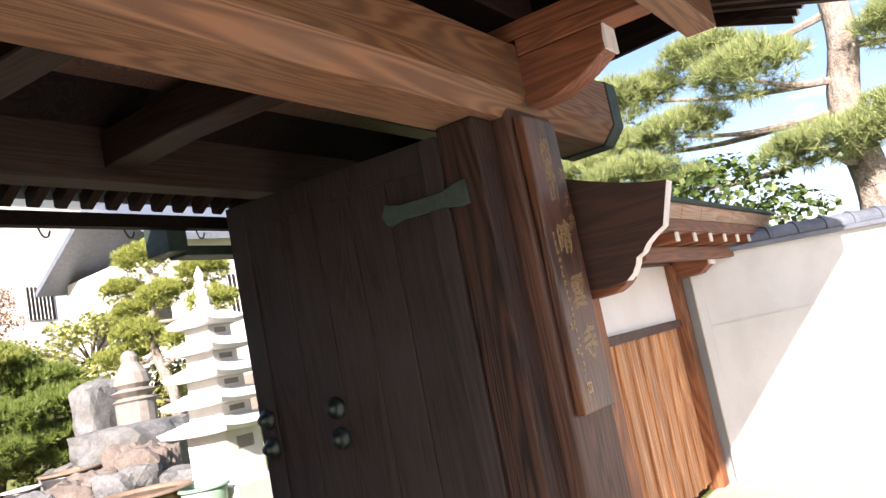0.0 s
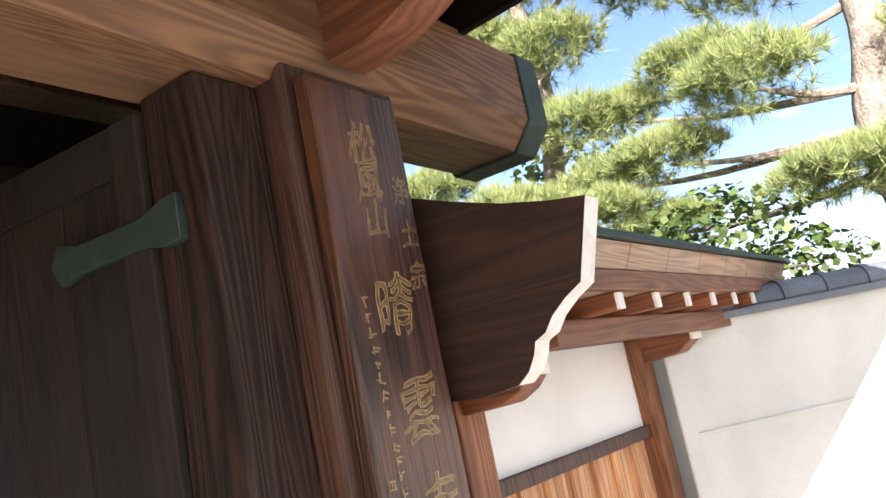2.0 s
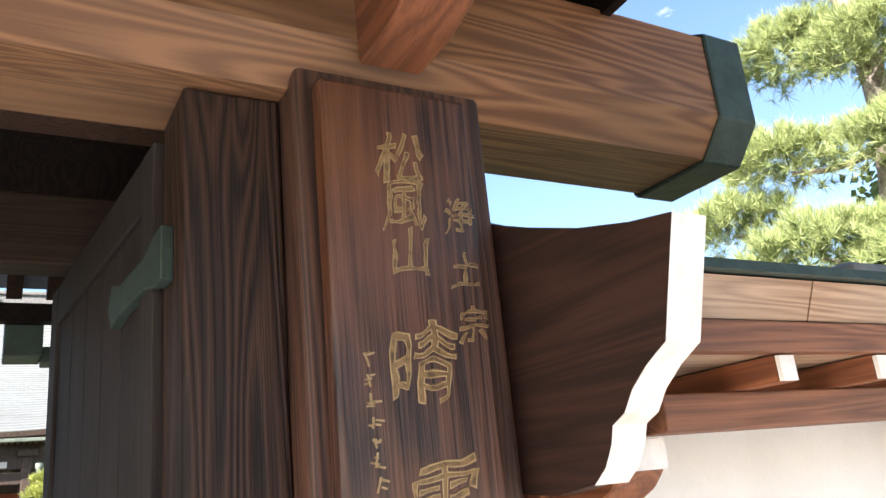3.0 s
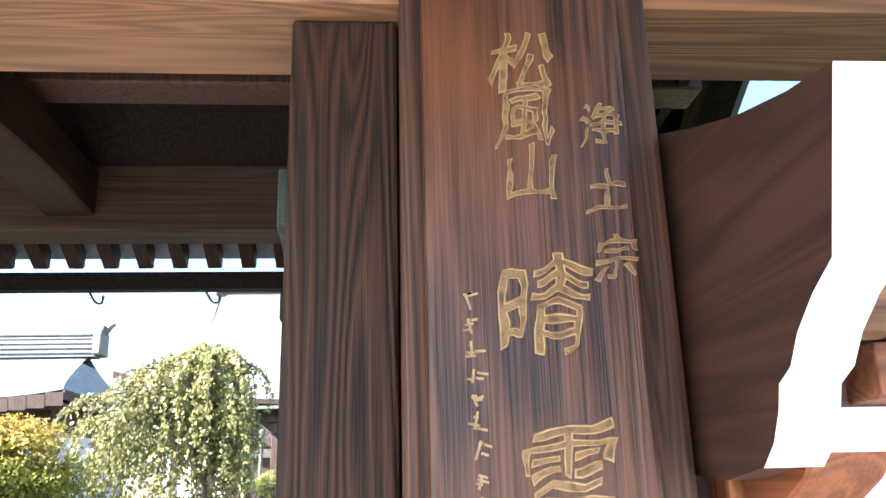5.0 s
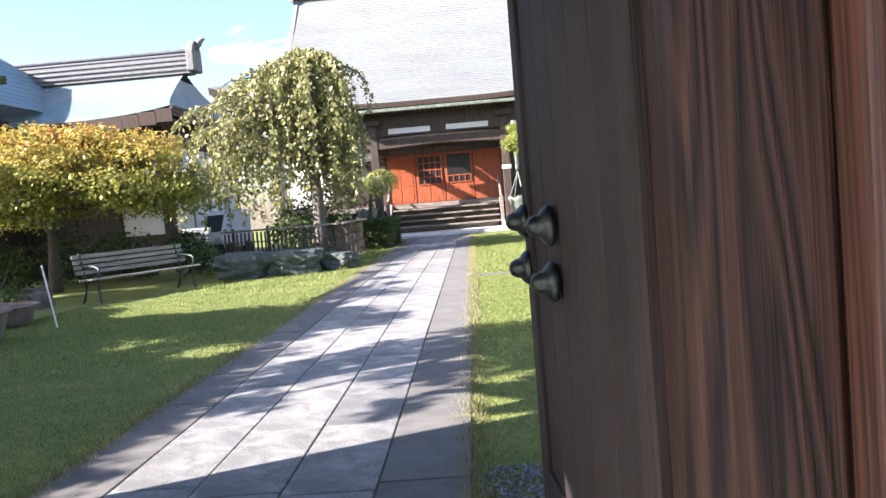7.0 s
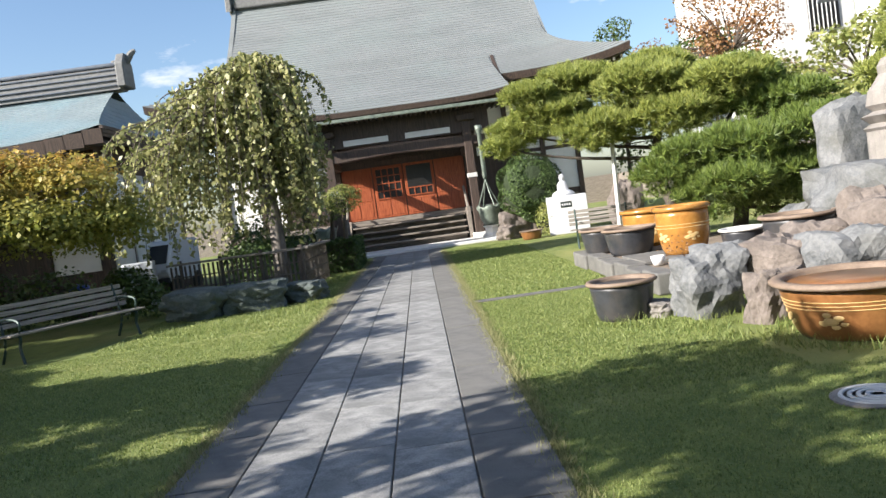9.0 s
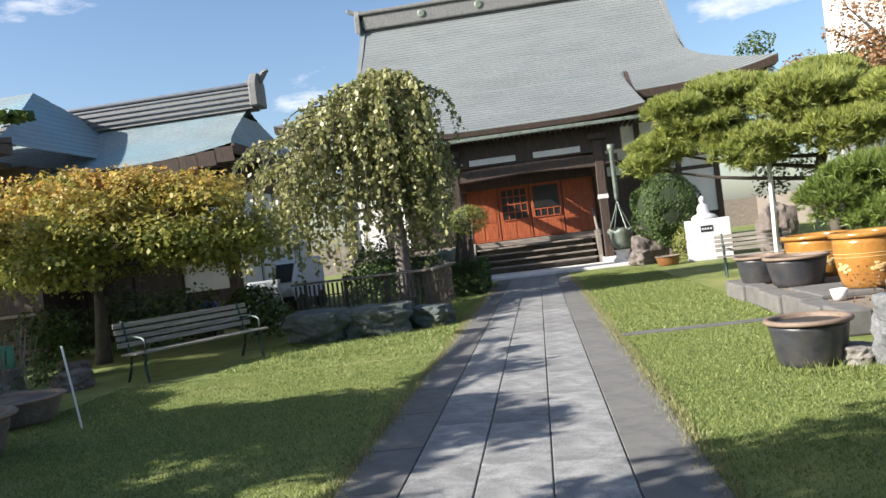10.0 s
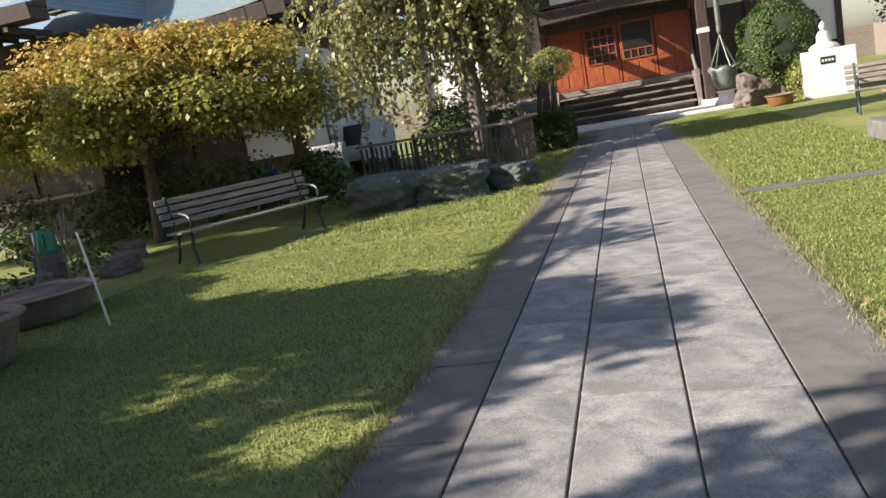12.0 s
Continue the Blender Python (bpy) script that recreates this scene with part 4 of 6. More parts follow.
for y in (HC - 3.7, HC - 1.2, HC + 1.3, HC + 3.8):
    bm = lathe([(0.17, 0), (0.17, 0.05), (0.12, 0.07)], 20)
    bmesh.ops.transform(bm, matrix=Matrix.Translation((-37.66, y, 11.45)) @ pose(0, 0, 0, 0, 90, 0), verts=bm.verts)
    part("ridge_crest", bm, M_BRONZE, hall, "round bronze crest")
for s in (-1, 1):
    end = [(-0.5, 10.95), (-0.45, 11.7), (-0.2, 12.05), (0.2, 12.05), (0.45, 11.7), (0.5, 10.95), (0.25, 11.15), (-0.25, 11.15)]
    part("ridge_end_tile", prism([(-38 + p[0], p[1]) for p in end], "y", HC + s * 6.55 - 0.12, HC + s * 6.55 + 0.12, 0.03), M_RIDGE, hall)
    part("ridge_horn", tube(bend([(-38, HC + s * 6.4, 11.95), (-38, HC + s * 6.8, 12.02), (-38, HC + s * 7.05, 12.18)], 4), [0.09] * 8 + [0.05], 8), M_RIDGE, hall)
# thick eave edge and rafters under the main eave
x1, z1 = hall_front(1.0)
eave = [(HC + s * hall_half(1.0), z1 + 0.55 * abs(s) ** 5, x1 + 0.15 * abs(s) ** 5) for s in [-1 + 2 * k / 40 for k in range(41)]]
bm = bmesh.new()
prev = None
for y, z, x in eave:
    ring = [bm.verts.new(p) for p in ((x, y, z + 0.01), (x - 0.05, y, z - 0.26), (x - 0.5, y, z - 0.28), (x - 0.5, y, z + 0.1))]
    if prev:
        for k in range(4):
            bm.faces.new((prev[k], ring[k], ring[(k + 1) % 4], prev[(k + 1) % 4]))
    prev = ring
part("eave_edge", bm, M_HALLW, hall)
for k in range(60):
    s = -0.97 + 1.94 * k / 59
    y, z = HC + s * hall_half(1.0), z1 + 0.55 * abs(s) ** 5
    if abs(y - HC) > 3.2:
        part("eave_rafter", box(x1 - 1.9, x1 - 0.25, y - 0.05, y + 0.05, z - 0.42, z - 0.30), M_HALLW, hall)
        part("rafter_tip", box(x1 - 0.25, x1 - 0.235, y - 0.045, y + 0.045, z - 0.415, z - 0.305), M_WPAINT, hall, "white rafter tip")
# porch roof flows out of the main slope
PW = 3.85
prow = []
for i in range(17):
    t = i / 16
    x, z = hall_front(0.74 + 0.26 * t)
    x, z = x + 0.06 + 1.75 * t ** 1.5, z + 0.03 - 0.62 * t ** 1.3 - 0.25 * t
    prow.append([(x, HC + (-1 + 2 * k / 24) * (PW + 0.25 * t), z + 0.16 * abs(-1 + 2 * k / 24) ** 4 * t) for k in range(25)])
sawgrid("porch_roof", prow, M_ROOF, hall)
px, pz = prow[-1][12][0], prow[-1][12][2]
bm = bmesh.new()
prev = None
for p in prow[-1]:
    ring = [bm.verts.new(q) for q in ((p[0], p[1], p[2] + 0.01), (p[0] - 0.04, p[1], p[2] - 0.17), (p[0] - 0.6, p[1], p[2] - 0.10), (p[0] - 0.6, p[1], p[2] + 0.12))]
    if prev:
        for k in range(4):
            bm.faces.new((prev[k], ring[k], ring[(k + 1) % 4], prev[(k + 1) % 4]))
    prev = ring
part("porch_eave", bm, M_HALLW, hall)
for s in (-1, 1):
    out = [(p[12][0], p[12][2] + 0.02) for i, p in enumerate(prow)]
    out += [(q[0], q[1] - 0.34) for q in out[::-1]]
    part("porch_verge", prism(out, "y", HC + s * (PW + 0.16) - 0.06, HC + s * (PW + 0.16) + 0.06), M_HALLW, hall)
part("porch_gutter", box(px - 0.02, px + 0.10, HC - PW - 0.1, HC + PW + 0.1, pz - 0.34, pz - 0.22, 0.02), M_BRONZE, hall, "pale copper gutter")
for k in range(44):
    y = HC - PW + 0.1 + (2 * PW - 0.2) * k / 43
    part("porch_rafter", box(px - 1.9, px - 0.10, y - 0.04, y + 0.04, pz - 0.34, pz - 0.24), M_HALLW, hall)
for s in (-1, 1):
    y = HC + s * 2.48
    part("porch_post", box(-30.75, -30.45, y - 0.15, y + 0.15, 0.25, pz - 0.75, 0.02), M_HALLW, hall)
    part("post_plinth", box(-30.85, -30.35, y - 0.25, y + 0.25, 0.0, 0.28, 0.03), M_GRANITE, hall)
    part("post_band", box(-30.77, -30.43, y - 0.17, y + 0.17, 2.25, 2.40, 0.01), M_GRANITE, hall)
    part("post_capital", box(-30.9, -30.3, y - 0.32, y + 0.32, pz - 0.75, pz - 0.52, 0.03), M_HALLW, hall)
    part("link_beam", box(-33.6, -30.75, y - 0.12, y + 0.12, 3.2, 3.5, 0.02), M_HALLW, hall)
part("rainbow_beam", prism([(HC - 3.1, 3.42), (HC - 3.1, 3.72), (HC, 3.86), (HC + 3.1, 3.72), (HC + 3.1, 3.42), (HC + 2.2, 3.36), (HC, 3.46), (HC - 2.2, 3.36)], "x", -30.78, -30.48, 0.02), M_HALLW, hall, "arched rainbow beam")
part("porch_frieze", box(-30.7, -30.55, HC - 3.3, HC + 3.3, 3.86, pz - 0.30), M_HALLW, hall)
for y in (HC - 1.9, HC + 0.3):
    part("frieze_panel", box(-30.55, -30.53, y, y + 1.6, 3.92, 4.12), M_WHITE, hall, "pale frieze panel")
# wall and doors
part("hall_wall", box(-34.1, -33.9, HC - 7.0, HC + 7.0, 0.9, 6.4), M_HALLW, hall)
for s, a, b in ((1, 2.9, 7.0), (-1, 2.9, 7.0)):
    y0, y1 = sorted((HC + s * a, HC + s * b))
    part("plaster_panel", box(-33.9, -33.86, y0, y1, 3.7, 5.0), M_WHITE, hall, "white plaster wall")
    part("plaster_band", box(-33.9, -33.86, y0, y1, 3.15, 3.5), M_WHITE, hall)
    part("plaster_panel", box(-33.9, -33.86, y0 + (1.9 if s > 0 else 0), y1 - (0 if s > 0 else 1.9), 1.4, 3.0), M_WHITE, hall)
    part("wall_rail", box(-33.9, -33.80, y0, y1, 3.5, 3.7, 0.01), M_HALLW, hall)
    for k in range(4):
        yy = y0 + (y1 - y0) * k / 3
        part("wall_post", box(-33.9, -33.78, yy - 0.10, yy + 0.10, 0.9, 5.3, 0.01), M_HALLW, hall)
for k in range(4):
    y0 = HC - 2.45 + k * 1.225
    lattice = k in (1, 2)
    d = part("door_leaf", box(-33.88, -33.80, y0 + 0.02, y0 + 1.205, 1.22, 3.25, 0.008), M_HALLRED, hall, "vermilion panelled door")
    for z0, z1b in ((1.30, 1.85), (1.95, 2.45), (2.55, 3.15)):
        if lattice and z0 > 1.9:
            continue
        part("door_panel", box(-33.80, -33.785, y0 + 0.12, y0 + 0.58, z0, z1b, 0.006), M_HALLRED, d)
        part("door_panel", box(-33.80, -33.785, y0 + 0.64, y0 + 1.10, z0, z1b, 0.006), M_HALLRED, d)
    if lattice:
        part("lattice_opening", box(-33.80, -33.79, y0 + 0.12, y0 + 1.10, 1.97, 3.15), M_SHADEW, d, "dark lattice opening")
        for i in range(5):
            yy = y0 + 0.12 + 0.98 * i / 4
            part("lattice_bar", box(-33.79, -33.76, yy - 0.02, yy + 0.02, 1.97, 3.15 if k == 1 else 2.265), M_HALLRED, d)
        for i in range(5 if k == 1 else 2):
            zz = 1.97 + 1.18 * i / 4
            part("lattice_bar", box(-33.79, -33.762, y0 + 0.12, y0 + 1.10, zz - 0.02, zz + 0.02), M_HALLRED, d)
part("door_head", box(-33.9, -33.76, HC - 2.7, HC + 2.7, 3.25, 3.5, 0.01), M_HALLW, hall)
for s in (-1, 1):
    part("door_post", box(-33.9, -33.70, HC + s * 2.58 - 0.12, HC + s * 2.58 + 0.12, 1.0, 4.6, 0.01), M_HALLW, hall)
# floor and steps
part("veranda", box(-34.0, -32.2, HC - 6.5, HC + 6.5, 1.02, 1.20, 0.01), M_DECK, hall, "weathered veranda boards")
# near-black block standing in for the shaded hollow below the boards
part("veranda_shade", box(-34.0, -32.5, HC - 6.5, HC + 6.5, 0.0, 1.02), M_SHADEW, hall)
for i in range(4):
    z = 1.0 - 0.22 * i
    part("tread", box(-32.2 + 0.33 * i, -31.82 + 0.33 * i, HC - 2.1, HC + 2.1, z - 0.06, z, 0.01), M_DECK, hall, "grey weathered step")
    part("riser", box(-32.2 + 0.33 * i, -32.16 + 0.33 * i, HC - 2.05, HC + 2.05, z - 0.22, z - 0.06), M_DECK, hall)
for s in (-1, 1):
    y = HC + s * 2.2
    part("newel", box(-30.98, -30.84, y - 0.07, y + 0.07, 0.1, 1.25, 0.01), M_DECK, hall)
    part("stair_rail", tube([(-30.9, y, 1.1), (-32.3, y, 2.0)], 0.05, 8), M_DECK, hall)
    part("stair_string", prism([(-30.9, 0.1), (-30.9, 0.35), (-32.2, 1.25), (-32.2, 1.0)], "y", y - 0.05, y + 0.05), M_DECK, hall)
part("stone_apron", box(-31.2, -28.6, HC - 3.6, HC + 3.4, 0.0, 0.10, 0.02), M_GRANITE, hall, "pale stone apron")

# rain chains and bronze catch basins
def basin(loc):
    b = empty("rain_basin", loc, label="lotus-shaped bronze rain basin on a stone foot under a chain", category="basin", group="rain basins")
    part("foot", lathe([(0.34, 0), (0.34, 0.18), (0.24, 0.26), (0.22, 0.42), (0.30, 0.50)], 8), M_GRANITE, b, "pale stone foot")
    bm = lathe([(0.16, 0.50), (0.26, 0.58), (0.34, 0.78), (0.37, 1.0), (0.44, 1.16), (0.42, 1.17), (0.34, 1.02), (0.30, 0.80), (0.0, 0.66)], 24)
    for v in bm.verts:
        if v.co.z > 1.1:
            v.co.z += 0.05 * math.cos(6 * math.atan2(v.co.y, v.co.x))
    part("bowl", bm, M_BRONZE, b, smooth=True)
    for k in range(4):
        a = k * math.pi / 2 + 0.4
        part("chain_stay", tube(bend([(0.40 * math.cos(a), 0.40 * math.sin(a), 1.16), (0.13 * math.cos(a), 0.13 * math.sin(a), 1.75), (0, 0, 2.1)], 4), 0.022, 6), M_BRONZE, b)
    part("down_pipe", lathe([(0.05, 2.1), (0.075, 2.2), (0.075, 3.7), (0.12, 3.8), (0.12, 3.95)], 12), M_BRONZE, b, smooth=True)
    return b


b1 = basin((-29.6, 5.42, 0))
copy_thing(b1, pose(-29.6, -0.25, 0, 0, 0, 30))

# ---------------------------------------------------------------- side building
side = empty("side_building", (0, 0, 0), label="white-walled side hall with blue-green copper roof and finial", category="building", kind="structure")
SX, SY, SZ = -25.0, -4.4, 6.35
rows, rows_e = [], []
for i in range(23):
    v = i / 22
    x = SX + 4.1 * v
    z = SZ - 0.45 - 1.75 * (1.25 * v - 0.25 * v * v)
    y_end = SY - 0.55 + 0.75 * v ** 2 + 0.2 * v
    rows.append([(x, y_end - 7.2 * (1 - k / 16), z + 0.22 * max(0, (k - 8) / 8) ** 3 * v ** 2 + 0.12 * v * 0) for k in range(17)])
sawgrid("front_roof", rows, M_ROOFB, side, 0.02)
sawgrid("rear_roof", [[(2 * SX - p[0], p[1], p[2]) for p in r][::-1] for r in rows], M_ROOFB, side, 0.02)
for i in range(12):
    v = 0.15 + 0.85 * i / 11
    rows_e.append([(SX + 4.1 * v * (1 - 2 * k / 12), SY - 0.55 + 0.75 * v ** 2 + 0.2 * v, SZ - 0.45 - 1.75 * (1.25 * v - 0.25 * v * v) + 0.22 * v ** 2 * abs(1 - k / 6) ** 3) for k in range(13)])
sawgrid("end_roof", rows_e, M_ROOFB, side, 0.02)
e = rows[-1]
for j in range(16):
    part("eave_board", prism([(e[j][0] - 0.05, e[j][2] - 0.34), (e[j][0], e[j][2]), (e[j][0] - 0.5, e[j][2] + 0.05), (e[j][0] - 0.6, e[j][2] - 0.34)], "y", e[j][1], e[j + 1][1]), M_HALLW, side)
for q in range(4):
    z = e[16][2] - 0.34 + 0.085 * q
    part("end_eave_board", box(SX - 4.0, SX + 4.05 + 0.012 * q, SY + 0.32 + 0.015 * q, SY + 0.40 + 0.015 * q, z, z + 0.078), M_HALLW, side)
part("ridge", prism([(SX - 0.30, SZ - 0.5), (SX - 0.24, SZ + 0.1), (SX, SZ + 0.2), (SX + 0.24, SZ + 0.1), (SX + 0.30, SZ - 0.5)], "y", SY - 8.2, SY - 0.3), M_RIDGE, side)
for q in range(4):
    w, z = 0.345 - 0.022 * q, SZ - 0.40 + 0.15 * q
    part("ridge_course", box(SX - w, SX + w, SY - 8.22, SY - 0.32, z, z + 0.035, 0.008), M_TILE, side)
part("ridge_cap", box(SX - 0.20, SX + 0.20, SY - 8.25, SY - 0.28, SZ + 0.16, SZ + 0.27, 0.04), M_TILE, side)
fin = [(SX - 0.4, SZ - 0.45), (SX - 0.38, SZ + 0.2), (SX - 0.15, SZ + 0.5), (SX + 0.15, SZ + 0.5), (SX + 0.38, SZ + 0.2), (SX + 0.4, SZ - 0.45)]
part("ridge_end_tile", prism(fin, "y", SY - 0.34, SY - 0.10, 0.03), M_RIDGE, side)
part("finial", tube(bend([(SX, SY - 0.5, SZ + 0.22), (SX, SY - 0.15, SZ + 0.30), (SX, SY + 0.05, SZ + 0.50), (SX, SY + 0.16, SZ + 0.56)], 4), [0.14, 0.14, 0.13, 0.13, 0.12, 0.12, 0.11, 0.10, 0.09, 0.08, 0.07, 0.06, 0.06], 8), M_RIDGE, side)
part("upper_wall", box(SX - 3.4, SX + 3.2, -16.0, SY - 0.2, 0.0, 4.2), M_HALLW, side)
for k in range(7):
    y0 = SY - 0.35 - 1.3 * (k + 1)
    if k == 0:
        part("plaster_panel", box(SX + 3.2, SX + 3.24, y0 + 0.09, y0 + 1.21, 1.0, 2.3), M_WHITE, side, "white plaster panel")
    else:
        # dark board in place of white plaster, for the tree shade on this wall
        part("shade_board", box(SX + 3.2, SX + 3.25, y0 + 0.09, y0 + 1.21, 0.6, 2.3, 0.01), M_HALLW, side, "dark board standing in for shaded wall")
    part("plaster_panel", box(SX + 3.2, SX + 3.24, y0 + 0.09, y0 + 1.21, 2.6, 3.7), M_WHITE, side)
    part("wall_post", box(SX + 3.2, SX + 3.32, y0 - 0.08, y0 + 0.08, 0.0, 4.2, 0.01), M_HALLW, side)
for k in range(4):
    x0 = SX + 3.0 - 1.5 * (k + 1)
    part("plaster_panel", box(x0 + 0.1, x0 + 1.4, SY - 0.2, SY - 0.16, 0.9, 3.4), M_WHITE, side)
part("lean_to_roof", prism([(SX + 3.2, 2.55), (SX + 3.2, 2.68), (SX + 4.5, 2.32), (SX + 4.5, 2.22)], "y", -9.0, SY - 0.3), M_TILE, side, "grey lean-to roof")

# second roof further along
annex = empty("annex_building", (0, 0, 0), label="timber annex with blue copper hipped roof and white plaster wall", category="building", kind="structure")
arow = []
for i in range(20):
    v = i / 19
    arow.append([(-23.5 + 5.0 * v, -17.5 + (9.4 + 2.2 * v) * k / 12, 6.9 - 2.2 * (1.15 * v - 0.15 * v * v) + 0.15 * max(0, (k - 7) / 5) ** 3 * v) for k in range(13)])
sawgrid("front_roof", arow, M_ROOFB, annex, 0.02)
sawgrid("end_roof", [[(-23.5 + 5.0 * v * (1 - k / 6), -8.1 + 2.2 * v, 6.9 - 2.2 * (1.15 * v - 0.15 * v * v)) for k in range(13)] for v in [i / 12 for i in range(13)]], M_ROOFB, annex, 0.02)
ae = arow[-1]
for j in range(12):
    part("eave_board", prism([(ae[j][0] - 0.05, ae[j][2] - 0.3), (ae[j][0], ae[j][2]), (ae[j][0] - 0.6, ae[j][2] + 0.1), (ae[j][0] - 0.6, ae[j][2] - 0.3)], "y", ae[j][1], ae[j + 1][1]), M_HALLW, annex)
for k in range(26):
    y = -17.2 + 0.42 * k
    part("rafter_tip", box(-18.72, -18.70, y, y + 0.09, 4.36, 4.45), M_WPAINT, annex, "white rafter tip")
    part("eave_rafter", box(-20.0, -18.72, y, y + 0.09, 4.35, 4.46), M_HALLW, annex)
part("wall", box(-24.0, -20.2, -17.5, -6.4, 0.0, 4.4), M_HALLW, annex)
for k in range(6):
    y0 = -16.8 + 1.75 * k
    if k < 3:
        part("plaster_panel", box(-20.2, -20.16, y0 + 0.08, y0 + 1.67, 1.1, 2.35), M_WHITE, annex, "white plaster panel")
    else:
        # dark board added where the plaster would lie in the maple's shade
        part("shade_board", box(-20.2, -20.15, y0 + 0.05, y0 + 1.70, 1.04, 2.45), M_HALLW, annex, "dark board standing in for shaded wall")
    part("plaster_panel", box(-20.2, -20.16, y0 + 0.08, y0 + 1.67, 2.6, 3.6), M_WHITE, annex)
    part("base_board", box(-20.2, -20.15, y0 + 0.02, y0 + 1.73, 0.05, 1.0), M_HALLW, annex)
part("fence_rail", box(-20.0, -19.9, -17.5, -6.4, 0.95, 1.02), M_DECK, annex)
annex.location = (0, -2.3, 0)

# closing walls round the precinct
for nm, b in (("wall_north", box(-60, 2.8, 17.8, 18.0, 0, 1.9)), ("wall_south", box(-60, -1.4, -18.2, -18.0, 0, 1.9)), ("wall_rear", box(-60.2, -60, -18.2, 18, 0, 1.9))):
    tagged(part(nm, b, M_DECK), "plain weathered board precinct wall", "wall", kind="structure")

# ---------------------------------------------------------------- trees and shrubs
nr = np.random.default_rng(7)


def pine(name, base, trunk, pads, material, label, length=0.10, per=420, count=16, r0=0.16, r1=0.05, bark=None, group="", width=0.0045, spread=0.75):
    """A trained pine: bent trunk, a limb to every pad of needles."""
    t = empty(name, base, label=label, category="pine tree", group=group)
    run = bend(trunk, 5)
    part("trunk", tube(run, [r0 + (r1 - r0) * i / (len(run) - 1) for i in range(len(run))], 10), bark or M_BARK, t, smooth=True)
    chunks = []
    for c, r in pads:
        cv = Vector(c)
        near = min(run, key=lambda p: (p - cv).length + max(0, p.z - cv.z) * 2)
        mid = near.lerp(cv, 0.55) + Vector((0, 0, -0.12))
        part("limb", limb([near, mid, cv + Vector((0, 0, -r[2] * 0.3))], 0.05, 0.018, 6), bark or M_BARK, t)
        n = int(per * (r[0] * r[1]) / 0.25)
        pts, d = ellipsoid_points(nr, c, r, n, 0.35, top=0.7)
        up = d * 0.9 + np.array([0, 0, 0.75])
        chunks.append(needle_tufts(nr, pts, up, length, count, width, spread))
    v, f = merge(chunks)
    mesh_np("needles", v, f, material, t)
    return t


def broadleaf(name, base, trunk, blobs, material, label, category="tree", size=0.07, per=900, r0=0.12, r1=0.03, bark=None, shell=0.45, aspect=1.8, top=0.35, group=""):
    t = empty(name, base, label=label, category=category, group=group)
    if trunk:
        run = bend(trunk, 5)
        part("trunk", tube(run, [r0 + (r1 - r0) * i / (len(run) - 1) for i in range(len(run))], 9), bark or M_BARKD, t, smooth=True)
    chunks = []
    for c, r in blobs:
        cv = Vector(c)
        if trunk:
            near = min(run, key=lambda p: (p - cv).length)
            part("limb", limb([near, near.lerp(cv, 0.5) + Vector((0, 0, 0.08)), cv], r1 * 1.5, 0.012, 6), bark or M_BARKD, t)
        n = int(per * r[0] * r[1])
        pts, d = ellipsoid_points(nr, c, r, n, shell, top=top)
        chunks.append(scatter_leaves(nr, pts, d * 0.8 + np.array([0, 0, 0.5]), size, aspect))
    v, f = merge(chunks)
    mesh_np("crown", v, f, material, t)
    return t


def blobs_in(rng, centre, radii, n, r):
    """Clumps spread over the surface of a dome."""
    out = []
    for _ in range(n):
        a, b = rng.uniform(0, 2 * math.pi), rng.uniform(-0.25, 1.0)
        s = math.sqrt(max(0, 1 - b * b)) * rng.uniform(0.6, 1.0)
        k = rng.uniform(0.7, 1.25) * r
        out.append(((centre[0] + radii[0] * s * math.cos(a), centre[1] + radii[1] * s * math.sin(a), centre[2] + radii[2] * b), (k, k, k * 0.62)))
    return out


R = random.Random(3)
# black pines behind the wing wall
pine("black_pine", (-0.1, 10.28, 0), [(0.0, 0, 0), (-0.05, 0.0, 1.2), (0.05, 0, 2.2), (-0.04, 0, 3.2), (0.12, 0, 4.1), (0.05, 0.1, 5.4), (0.2, 0.1, 6.4)],
     [((-0.80, -0.6, 3.80), (0.62, 0.6, 0.30)), ((-0.25, -0.6, 2.78), (0.75, 0.55, 0.20)), ((0.75, -0.5, 2.95), (0.7, 0.55, 0.22)), ((-1.75, -0.3, 3.45), (0.55, 0.5, 0.22)), ((-1.4, 0.1, 4.35), (0.55, 0.5, 0.24)),
      ((-2.2, 0.2, 4.15), (0.45, 0.45, 0.22)), ((0.9, -0.2, 3.9), (0.7, 0.6, 0.25)), ((-0.6, 0.2, 4.95), (0.8, 0.6, 0.28)), ((0.8, 0.2, 5.2), (0.8, 0.6, 0.3)), ((-1.6, 0.3, 5.45), (0.6, 0.55, 0.25)), ((0.1, 0, 6.4), (0.9, 0.8, 0.4)), ((-2.0, 0.0, 2.85), (0.5, 0.45, 0.2)), ((-2.5, -0.1, 3.45), (0.5, 0.45, 0.22))],
     M_NEEDLE, "tall black pine with flat needle pads behind the wall", length=0.17, per=330, count=28, r0=0.24, r1=0.12, width=0.0035, spread=0.6)
